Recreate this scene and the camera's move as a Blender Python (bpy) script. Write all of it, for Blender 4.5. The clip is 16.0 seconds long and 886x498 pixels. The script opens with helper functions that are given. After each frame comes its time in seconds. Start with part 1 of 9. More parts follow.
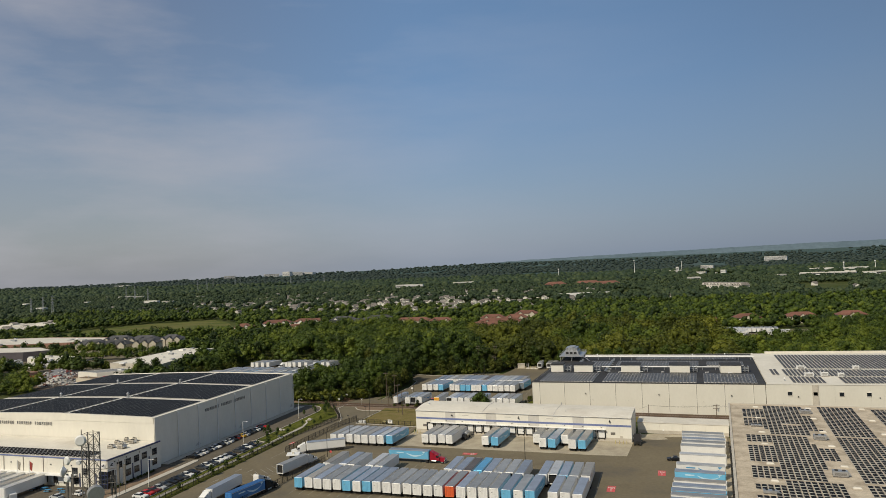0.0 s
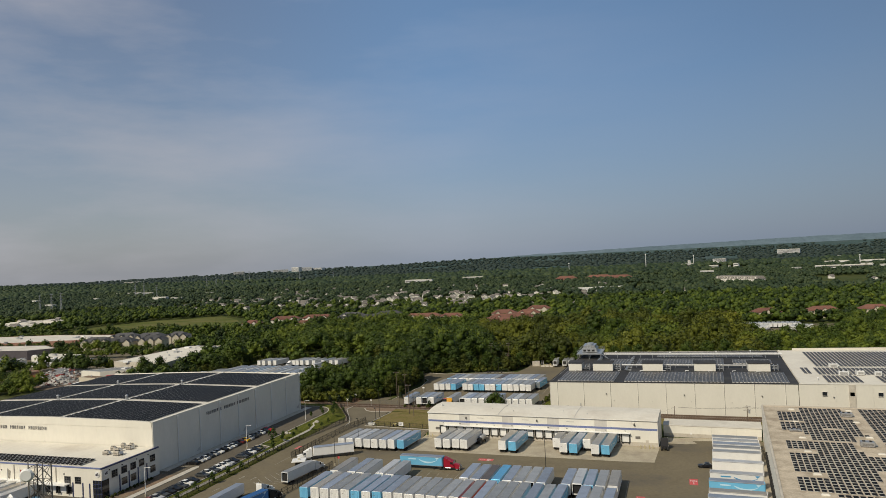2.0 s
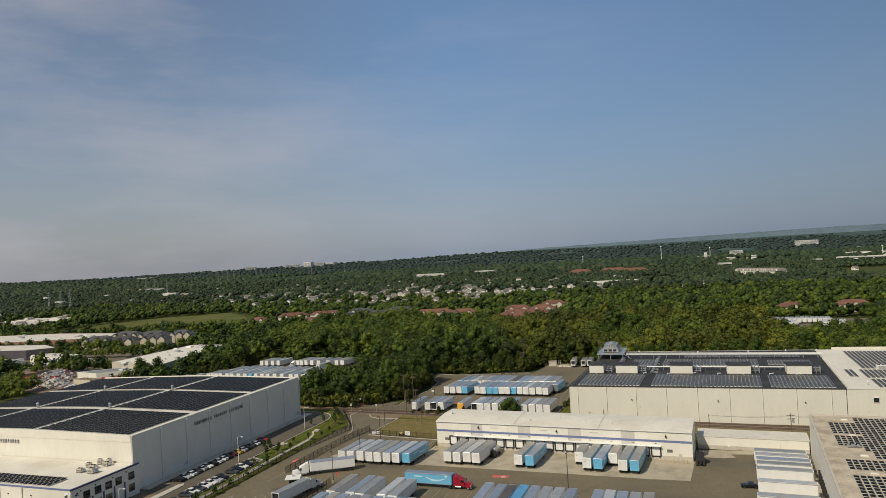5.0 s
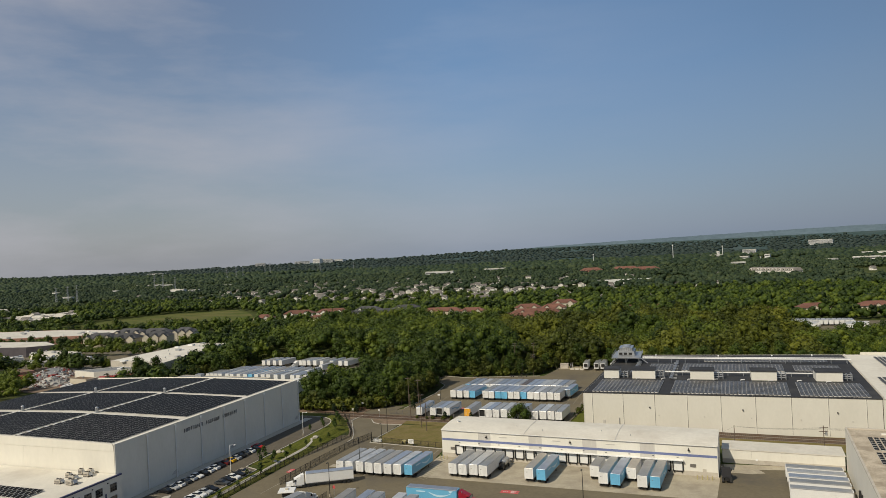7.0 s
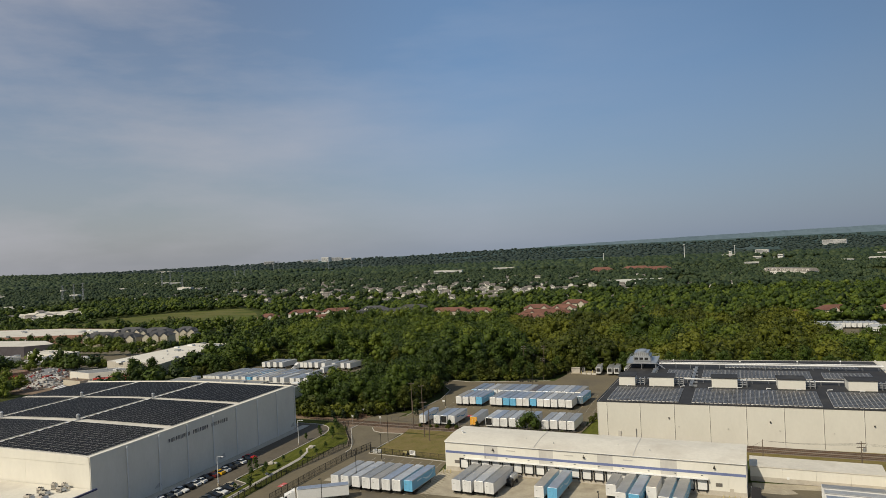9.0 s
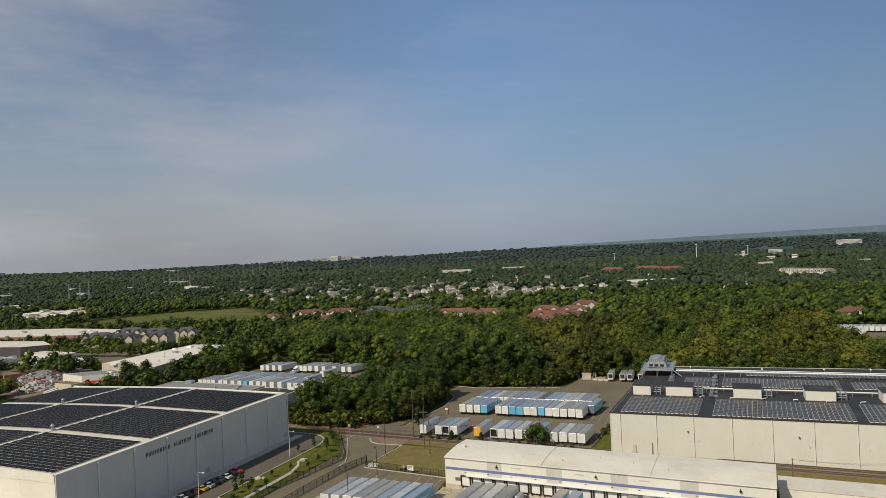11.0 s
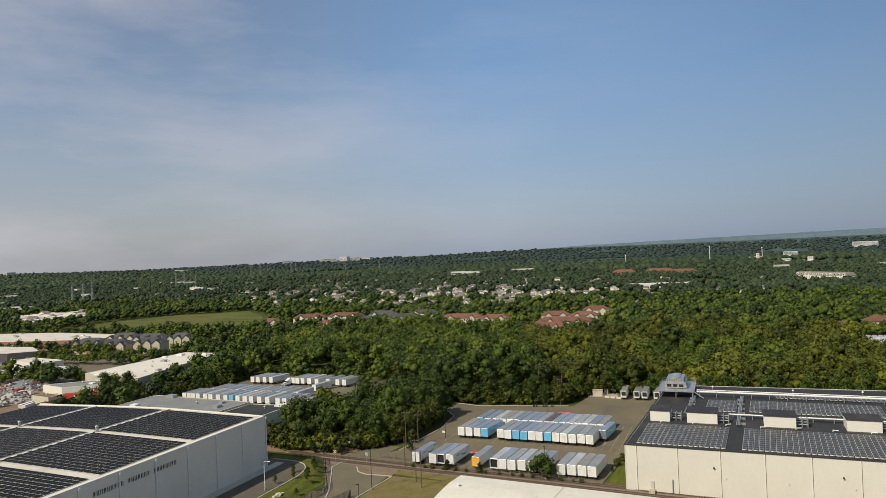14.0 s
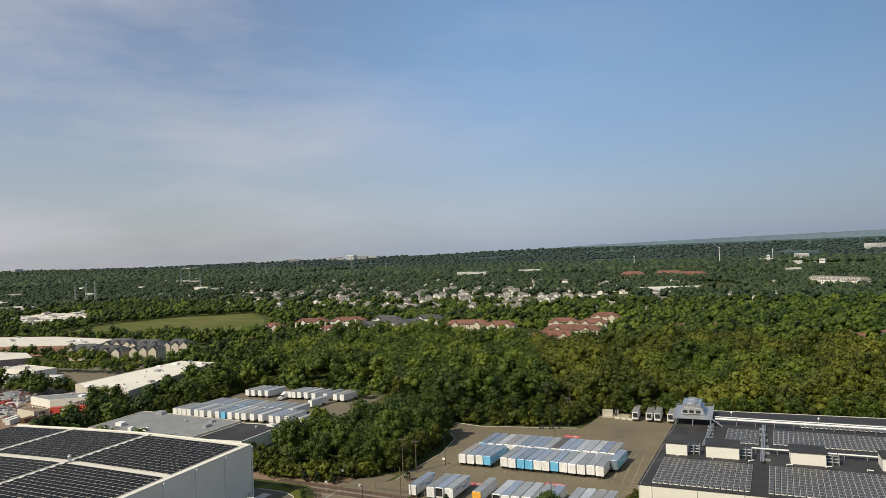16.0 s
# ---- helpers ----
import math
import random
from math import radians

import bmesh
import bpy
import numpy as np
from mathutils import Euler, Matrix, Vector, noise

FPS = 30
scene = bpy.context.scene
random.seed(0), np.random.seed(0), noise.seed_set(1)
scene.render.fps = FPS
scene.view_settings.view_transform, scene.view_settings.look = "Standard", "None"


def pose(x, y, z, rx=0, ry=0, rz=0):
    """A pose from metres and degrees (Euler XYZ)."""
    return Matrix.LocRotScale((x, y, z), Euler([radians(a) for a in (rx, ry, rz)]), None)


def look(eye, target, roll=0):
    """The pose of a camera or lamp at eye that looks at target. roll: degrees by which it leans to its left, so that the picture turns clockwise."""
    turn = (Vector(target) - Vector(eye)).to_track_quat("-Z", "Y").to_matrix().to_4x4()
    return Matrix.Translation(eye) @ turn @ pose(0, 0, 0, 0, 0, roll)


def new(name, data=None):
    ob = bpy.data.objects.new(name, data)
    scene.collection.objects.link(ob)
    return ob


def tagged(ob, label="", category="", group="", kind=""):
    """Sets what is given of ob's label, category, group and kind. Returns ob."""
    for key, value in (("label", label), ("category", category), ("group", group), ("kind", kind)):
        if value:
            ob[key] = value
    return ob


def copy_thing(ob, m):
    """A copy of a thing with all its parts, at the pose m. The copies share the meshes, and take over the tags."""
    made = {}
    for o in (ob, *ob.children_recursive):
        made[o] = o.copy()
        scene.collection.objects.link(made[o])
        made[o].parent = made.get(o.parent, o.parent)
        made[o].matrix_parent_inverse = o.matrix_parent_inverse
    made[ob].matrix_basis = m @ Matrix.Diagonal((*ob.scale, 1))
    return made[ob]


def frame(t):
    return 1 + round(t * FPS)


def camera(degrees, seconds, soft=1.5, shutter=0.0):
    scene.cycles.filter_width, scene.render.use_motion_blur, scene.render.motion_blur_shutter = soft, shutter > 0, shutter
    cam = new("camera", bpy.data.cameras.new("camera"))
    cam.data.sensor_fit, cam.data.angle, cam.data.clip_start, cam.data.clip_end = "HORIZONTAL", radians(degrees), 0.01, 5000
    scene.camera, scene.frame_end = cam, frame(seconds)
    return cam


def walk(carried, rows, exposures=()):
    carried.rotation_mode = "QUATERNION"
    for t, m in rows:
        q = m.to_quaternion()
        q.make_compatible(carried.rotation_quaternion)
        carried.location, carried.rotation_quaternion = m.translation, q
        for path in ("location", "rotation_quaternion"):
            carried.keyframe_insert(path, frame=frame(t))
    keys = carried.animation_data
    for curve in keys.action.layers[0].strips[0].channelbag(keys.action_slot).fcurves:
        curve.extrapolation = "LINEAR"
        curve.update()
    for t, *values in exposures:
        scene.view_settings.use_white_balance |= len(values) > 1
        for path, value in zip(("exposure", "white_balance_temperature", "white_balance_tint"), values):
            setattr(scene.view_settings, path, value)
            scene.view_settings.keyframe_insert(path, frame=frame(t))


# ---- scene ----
cam = camera(65.4, 16.0, soft=0.5)
PATH = [
    (0, (1.839, 2.421, 66.992), (1.233, 4.327, 67.035), -2.5),
    (0.5, (0.378, 5.735, 67.131), (-0.235, 7.638, 67.169), -2.6),
    (1, (-0.986, 8.915, 67.002), (-1.604, 10.816, 67.039), -2.7),
    (1.5, (-2.753, 12.033, 67.014), (-3.376, 13.933, 67.047), -2.7),
    (2, (-3.985, 15.778, 66.923), (-4.616, 17.676, 66.952), -2.8),
    (2.5, (-5.069, 19.392, 66.862), (-5.706, 21.288, 66.889), -2.9),
    (3, (-6.32, 22.942, 66.784), (-6.962, 24.835, 66.809), -3.0),
    (3.5, (-7.545, 26.842, 66.781), (-8.193, 28.734, 66.803), -3.0),
    (4, (-8.377, 30.898, 66.861), (-9.031, 32.788, 66.88), -3.1),
    (6.5, (-13.269, 49.273, 67.122), (-13.954, 51.152, 67.129), -3.0),
    (7, (-14.252, 53.01, 66.999), (-14.944, 54.886, 67.006), -2.9),
    (7.5, (-15.433, 56.901, 67.017), (-16.131, 58.776, 67.023), -2.9),
    (8, (-16.592, 60.685, 66.902), (-17.296, 62.557, 66.907), -2.9),
    (8.5, (-17.438, 64.671, 66.911), (-18.148, 66.54, 66.916), -2.8),
    (9, (-18.372, 68.491, 66.742), (-19.089, 70.358, 66.747), -2.7),
    (11.5, (-22.557, 88.686, 66.777), (-23.304, 90.542, 66.781), -2.6),
    (12, (-23.435, 92.769, 66.87), (-24.184, 94.623, 66.874), -2.6),
    (12.5, (-23.822, 97.031, 66.917), (-24.579, 98.882, 66.92), -2.5),
    (13, (-24.577, 101.121, 67.091), (-25.339, 102.971, 67.094), -2.5),
    (13.5, (-25.527, 105.12, 67.778), (-26.292, 106.967, 67.783), -2.4),
    (14, (-26.283, 109.331, 69.238), (-27.054, 111.176, 69.244), -2.4),
    (14.5, (-26.983, 113.596, 71.112), (-27.76, 115.438, 71.116), -2.3),
    (15, (-27.854, 117.605, 72.547), (-28.636, 119.446, 72.552), -2.2),
    (15.5, (-29.003, 121.54, 73.986), (-29.789, 123.379, 73.99), -2.1),
    (16, (-30.157, 125.01, 75.116), (-30.948, 126.847, 75.117), -2.1),
]
EXPOSURE = ((0, -0.03), (4, -0.03), (8, 0.0), (11.5, 0.04), (12.5, 0.09), (13.5, 0.18), (14.5, 0.3), (16, 0.37))
walk(cam, [(t, look(eye, target, roll)) for t, eye, target, roll in PATH], EXPOSURE)

# ---- light ----
SUN_TO = Vector((-0.48, -0.92, 1.0)).normalized()

world = bpy.data.worlds.new("sky")
scene.world = world
world.use_nodes = True
wn, wl = world.node_tree.nodes, world.node_tree.links
wn.clear()
w_out = wn.new("ShaderNodeOutputWorld")
w_bg = wn.new("ShaderNodeBackground")
w_sky = wn.new("ShaderNodeTexSky")
w_sky.sky_type = "NISHITA"
w_sky.sun_disc = False
w_sky.sun_elevation = math.asin(SUN_TO.z)
w_sky.sun_rotation = math.atan2(SUN_TO.x, SUN_TO.y)
w_sky.air_density, w_sky.dust_density, w_sky.ozone_density = 1.0, 0.9, 2.7
w_bg.inputs["Strength"].default_value = 0.081
# thin high cloud, streaked, stronger towards the west
w_tc = wn.new("ShaderNodeTexCoord")
w_map = wn.new("ShaderNodeMapping")
w_map.inputs["Rotation"].default_value = (0.1, 0.5, 0.6)
w_map.inputs["Scale"].default_value = (1.4, 2.2, 7.0)
w_noise = wn.new("ShaderNodeTexNoise")
w_noise.inputs["Scale"].default_value = 1.5
w_noise.inputs["Detail"].default_value = 7.0
w_noise.inputs["Roughness"].default_value = 0.55
w_ramp = wn.new("ShaderNodeMapRange")
w_ramp.inputs["From Min"].default_value, w_ramp.inputs["From Max"].default_value = 0.42, 0.8
w_ramp.inputs["To Min"].default_value, w_ramp.inputs["To Max"].default_value = 0.08, 0.46
w_sep = wn.new("ShaderNodeSeparateXYZ")
w_west = wn.new("ShaderNodeMapRange")
w_west.inputs["From Min"].default_value, w_west.inputs["From Max"].default_value = 0.1, -0.85
w_west.inputs["To Min"].default_value, w_west.inputs["To Max"].default_value = 0.1, 2.2
w_mul = wn.new("ShaderNodeMath")
w_mul.operation = "MULTIPLY"
w_mul.use_clamp = True
w_mix = wn.new("ShaderNodeMixRGB")
w_mix.inputs["Color2"].default_value = (5.5, 5.45, 5.9, 1)
# haze low over the horizon
w_low = wn.new("ShaderNodeMapRange")
w_low.inputs["From Min"].default_value, w_low.inputs["From Max"].default_value = 0.0, 0.24
w_low.inputs["To Min"].default_value, w_low.inputs["To Max"].default_value = 0.75, 0.0
w_haze = wn.new("ShaderNodeMixRGB")
w_haze.inputs["Color2"].default_value = (3.35, 3.55, 4.05, 1)
# clearer, bluer air to the north, fading westwards and eastwards and into the haze
w_clear = []
for source, lo, hi, a, b in (("X", -0.7, -0.28, 0.0, 1.0), ("X", 0.42, -0.05, 0.0, 1.0), ("Z", 0.0, 0.3, 0.15, 0.31)):
    r = wn.new("ShaderNodeMapRange")
    r.interpolation_type = "SMOOTHSTEP"
    r.inputs["From Min"].default_value, r.inputs["From Max"].default_value = lo, hi
    r.inputs["To Min"].default_value, r.inputs["To Max"].default_value = a, b
    wl.new(w_sep.outputs[source], r.inputs["Value"])
    w_clear.append(r)
w_win = [wn.new("ShaderNodeMath") for _ in range(2)]
for node in w_win:
    node.operation = "MULTIPLY"
wl.new(w_clear[0].outputs[0], w_win[0].inputs[0])
wl.new(w_clear[1].outputs[0], w_win[0].inputs[1])
wl.new(w_win[0].outputs[0], w_win[1].inputs[0])
wl.new(w_clear[2].outputs[0], w_win[1].inputs[1])
w_blue = wn.new("ShaderNodeMixRGB")
w_blue.inputs["Color2"].default_value = (2.0, 4.5, 8.4, 1)
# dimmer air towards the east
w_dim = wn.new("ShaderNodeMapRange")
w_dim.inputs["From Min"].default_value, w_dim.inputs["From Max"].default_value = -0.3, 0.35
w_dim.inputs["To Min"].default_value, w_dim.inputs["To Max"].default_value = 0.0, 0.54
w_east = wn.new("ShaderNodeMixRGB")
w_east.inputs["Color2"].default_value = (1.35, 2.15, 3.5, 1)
# grey added to the unseen sky overhead and behind, dims and neutralises fill light
w_unseen_grey = []
for source, lo, hi in (("Z", 0.42, 0.8), ("Y", 0.1, -0.5)):
    r = wn.new("ShaderNodeMapRange")
    r.inputs["From Min"].default_value, r.inputs["From Max"].default_value = lo, hi
    r.inputs["To Min"].default_value, r.inputs["To Max"].default_value = 0.0, 0.62
    wl.new(w_sep.outputs[source], r.inputs["Value"])
    w_unseen_grey.append(r)
w_max = wn.new("ShaderNodeMath")
w_max.operation = "MAXIMUM"
wl.new(w_unseen_grey[0].outputs[0], w_max.inputs[0])
wl.new(w_unseen_grey[1].outputs[0], w_max.inputs[1])
w_over = wn.new("ShaderNodeMixRGB")
w_over.inputs["Color2"].default_value = (2.55, 2.85, 3.1, 1)
wl.new(w_east.outputs[0], w_over.inputs["Color1"])
wl.new(w_max.outputs[0], w_over.inputs["Fac"])
for a, b in ((w_tc.outputs["Generated"], w_map.inputs["Vector"]), (w_map.outputs[0], w_noise.inputs["Vector"]),
             (w_noise.outputs[0], w_ramp.inputs["Value"]), (w_tc.outputs["Generated"], w_sep.inputs[0]),
             (w_sep.outputs["X"], w_west.inputs["Value"]), (w_ramp.outputs[0], w_mul.inputs[0]),
             (w_west.outputs[0], w_mul.inputs[1]), (w_mul.outputs[0], w_mix.inputs["Fac"]),
             (w_sky.outputs[0], w_haze.inputs["Color1"]), (w_sep.outputs["Z"], w_low.inputs["Value"]),
             (w_low.outputs[0], w_haze.inputs["Fac"]), (w_haze.outputs[0], w_mix.inputs["Color1"]),
             (w_mix.outputs[0], w_blue.inputs["Color1"]), (w_win[1].outputs[0], w_blue.inputs["Fac"]),
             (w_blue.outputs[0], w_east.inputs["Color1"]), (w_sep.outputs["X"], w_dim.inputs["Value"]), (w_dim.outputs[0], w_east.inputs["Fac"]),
             (w_over.outputs[0], w_bg.inputs["Color"]), (w_bg.outputs[0], w_out.inputs["Surface"])):
    wl.new(a, b)

sun_data = bpy.data.lights.new("sun", "SUN")
sun_data.energy, sun_data.angle, sun_data.color = 3.7, radians(0.53), (1.0, 0.9, 0.71)
sun = new("sun", sun_data)
sun.matrix_world = look((0, 0, 400), Vector((0, 0, 400)) - SUN_TO)


# ---- materials ----
def material(name, low, high, scale=1.0, rough=0.7, metal=0.0, fine=0.0, bump=0.0, stain=None, stain_scale=0.08,
             stain_at=(0.52, 0.72), stretch=(1, 1, 1), spec=0.5, own=False, vary=0.0):
    """Two colours mixed by noise of that scale (per metre), a finer grain, and stains of a third colour.
    own: the first colour comes from the object; vary: brightness spread between objects."""
    m = bpy.data.materials.new(name)
    m.use_nodes = True
    n, l = m.node_tree.nodes, m.node_tree.links
    bsdf = n["Principled BSDF"]
    bsdf.inputs["Roughness"].default_value = rough
    bsdf.inputs["Metallic"].default_value = metal
    bsdf.inputs["Specular IOR Level"].default_value = spec
    geo = n.new("ShaderNodeNewGeometry")
    mp = n.new("ShaderNodeMapping")
    mp.inputs["Scale"].default_value = stretch
    l.new(geo.outputs["Position"], mp.inputs["Vector"])
    no = n.new("ShaderNodeTexNoise")
    no.inputs["Scale"].default_value = scale
    no.inputs["Detail"].default_value = 5
    no.inputs["Roughness"].default_value = 0.62
    l.new(mp.outputs[0], no.inputs["Vector"])
    mix = n.new("ShaderNodeMixRGB")
    mix.inputs["Color1"].default_value = (*low, 1)
    mix.inputs["Color2"].default_value = (*high, 1)
    rg = n.new("ShaderNodeMapRange")
    rg.inputs["From Min"].default_value, rg.inputs["From Max"].default_value = 0.32, 0.68
    l.new(no.outputs[0], rg.inputs["Value"])
    l.new(rg.outputs[0], mix.inputs["Fac"])
    col = mix.outputs[0]
    if own:
        oi = n.new("ShaderNodeObjectInfo")
        mu = n.new("ShaderNodeMixRGB")
        mu.blend_type = "MULTIPLY"
        mu.inputs["Fac"].default_value = 1
        l.new(oi.outputs["Color"], mu.inputs["Color1"])
        l.new(col, mu.inputs["Color2"])
        col = mu.outputs[0]
    if fine:
        nf = n.new("ShaderNodeTexNoise")
        nf.inputs["Scale"].default_value = scale * 9
        nf.inputs["Detail"].default_value = 3
        l.new(mp.outputs[0], nf.inputs["Vector"])
        fr = n.new("ShaderNodeMapRange")
        fr.inputs["From Min"].default_value, fr.inputs["From Max"].default_value = 0.3, 0.7
        fr.inputs["To Min"].default_value, fr.inputs["To Max"].default_value = 1 - fine, 1 + fine
        l.new(nf.outputs[0], fr.inputs["Value"])
        hs = n.new("ShaderNodeHueSaturation")
        l.new(fr.outputs[0], hs.inputs["Value"])
        l.new(col, hs.inputs["Color"])
        col = hs.outputs[0]
    if vary:
        oi2 = n.new("ShaderNodeObjectInfo")
        vr = n.new("ShaderNodeMapRange")
        vr.inputs["To Min"].default_value, vr.inputs["To Max"].default_value = 1 - vary, 1 + vary
        l.new(oi2.outputs["Random"], vr.inputs["Value"])
        hv = n.new("ShaderNodeHueSaturation")
        l.new(vr.outputs[0], hv.inputs["Value"])
        l.new(col, hv.inputs["Color"])
        col = hv.outputs[0]
    if stain:
        ns = n.new("ShaderNodeTexNoise")
        ns.inputs["Scale"].default_value = stain_scale
        ns.inputs["Detail"].default_value = 6
        ns.inputs["Roughness"].default_value = 0.65
        l.new(mp.outputs[0], ns.inputs["Vector"])
        sr = n.new("ShaderNodeMapRange")
        sr.inputs["From Min"].default_value, sr.inputs["From Max"].default_value = stain_at
        sr.inputs["To Max"].default_value = 0.75
        l.new(ns.outputs[0], sr.inputs["Value"])
        ms = n.new("ShaderNodeMixRGB")
        l.new(sr.outputs[0], ms.inputs["Fac"])
        l.new(col, ms.inputs["Color1"])
        ms.inputs["Color2"].default_value = (*stain, 1)
        col = ms.outputs[0]
    l.new(col, bsdf.inputs["Base Color"])
    if bump:
        bp = n.new("ShaderNodeBump")
        bp.inputs["Strength"].default_value = 0.6
        bp.inputs["Distance"].default_value = bump
        l.new(no.outputs[0], bp.inputs["Height"])
        l.new(bp.outputs[0], bsdf.inputs["Normal"])
    return m


def scrap_material(name):
    """Mixed scrap: each piece its own shade of bare, painted or rusty metal."""
    m = bpy.data.materials.new(name)
    m.use_nodes = True
    n, l = m.node_tree.nodes, m.node_tree.links
    bsdf = n["Principled BSDF"]
    bsdf.inputs["Roughness"].default_value = 0.55
    geo = n.new("ShaderNodeNewGeometry")
    ramp = n.new("ShaderNodeValToRGB")
    ramp.color_ramp.interpolation = "CONSTANT"
    ramp.color_ramp.elements[0].color = (0.16, 0.15, 0.14, 1)
    ramp.color_ramp.elements[1].position, ramp.color_ramp.elements[1].color = 0.9, (0.22, 0.22, 0.23, 1)
    for at, colour in ((0.26, (0.50, 0.48, 0.45)), (0.5, (0.13, 0.07, 0.05)), (0.64, (0.42, 0.40, 0.37)), (0.84, (0.20, 0.05, 0.04))):
        ramp.color_ramp.elements.new(at).color = (*colour, 1)
    l.new(geo.outputs["Random Per Island"], ramp.inputs["Fac"])
    no = n.new("ShaderNodeTexNoise")
    no.inputs["Scale"].default_value, no.inputs["Detail"].default_value = 3.0, 4.0
    l.new(geo.outputs["Position"], no.inputs["Vector"])
    mul = n.new("ShaderNodeMixRGB")
    mul.blend_type = "OVERLAY"
    mul.inputs["Fac"].default_value = 0.4
    l.new(ramp.outputs[0], mul.inputs["Color1"])
    l.new(no.outputs[0], mul.inputs["Color2"])
    l.new(mul.outputs[0], bsdf.inputs["Base Color"])
    return m


def leaf_material(name, dark, mid, light, stand=0.012, clear=0.16):
    """Foliage: colour varies from tree to tree (tint), from leaf clump to leaf clump and, widely, from stand to stand."""
    m = bpy.data.materials.new(name)
    m.use_nodes = True
    n, l = m.node_tree.nodes, m.node_tree.links
    bsdf = n["Principled BSDF"]
    bsdf.inputs["Roughness"].default_value = 0.6
    bsdf.inputs["Specular IOR Level"].default_value = 0.25
    geo = n.new("ShaderNodeNewGeometry")
    own = n.new("ShaderNodeObjectInfo")
    tint = n.new("ShaderNodeAttribute")
    tint.attribute_name = "tint"
    no = n.new("ShaderNodeTexNoise")
    no.inputs["Scale"].default_value = stand
    no.inputs["Detail"].default_value = 2.0
    l.new(geo.outputs["Position"], no.inputs["Vector"])
    total = None
    for out, weight in ((geo.outputs["Random Per Island"], 0.2), (own.outputs["Random"], 0.22), (tint.outputs["Fac"], 0.56), (no.outputs[0], 0.5)):
        add = n.new("ShaderNodeMath")
        add.operation = "MULTIPLY_ADD"
        add.inputs[1].default_value, add.inputs[2].default_value = weight, -0.27
        l.new(out, add.inputs[0])
        if total is not None:
            l.new(total, add.inputs[2])
        total = add.outputs[0]
    ramp = n.new("ShaderNodeValToRGB")
    ramp.color_ramp.elements[0].position, ramp.color_ramp.elements[0].color = 0.1, (*dark, 1)
    ramp.color_ramp.elements[1].position, ramp.color_ramp.elements[1].color = 0.9, (*light, 1)
    e = ramp.color_ramp.elements.new(0.5)
    e.color = (*mid, 1)
    l.new(total, ramp.inputs["Fac"])
    nf = n.new("ShaderNodeTexNoise")
    nf.inputs["Scale"].default_value = 1.6
    nf.inputs["Detail"].default_value = 3
    l.new(geo.outputs["Position"], nf.inputs["Vector"])
    fr = n.new("ShaderNodeMapRange")
    fr.inputs["From Min"].default_value, fr.inputs["From Max"].default_value = 0.35, 0.65
    fr.inputs["To Min"].default_value, fr.inputs["To Max"].default_value = 0.88, 1.12
    l.new(nf.outputs[0], fr.inputs["Value"])
    hs = n.new("ShaderNodeHueSaturation")
    l.new(fr.outputs[0], hs.inputs["Value"])
    l.new(ramp.outputs[0], hs.inputs["Color"])
    l.new(hs.outputs[0], bsdf.inputs["Base Color"])
    tr = n.new("ShaderNodeBsdfTranslucent")
    l.new(hs.outputs[0], tr.inputs["Color"])
    ms = n.new("ShaderNodeMixShader")
    ms.inputs["Fac"].default_value = clear
    l.new(bsdf.outputs[0], ms.inputs[1])
    l.new(tr.outputs[0], ms.inputs[2])
    l.new(ms.outputs[0], n["Material Output"].inputs["Surface"])
    return m


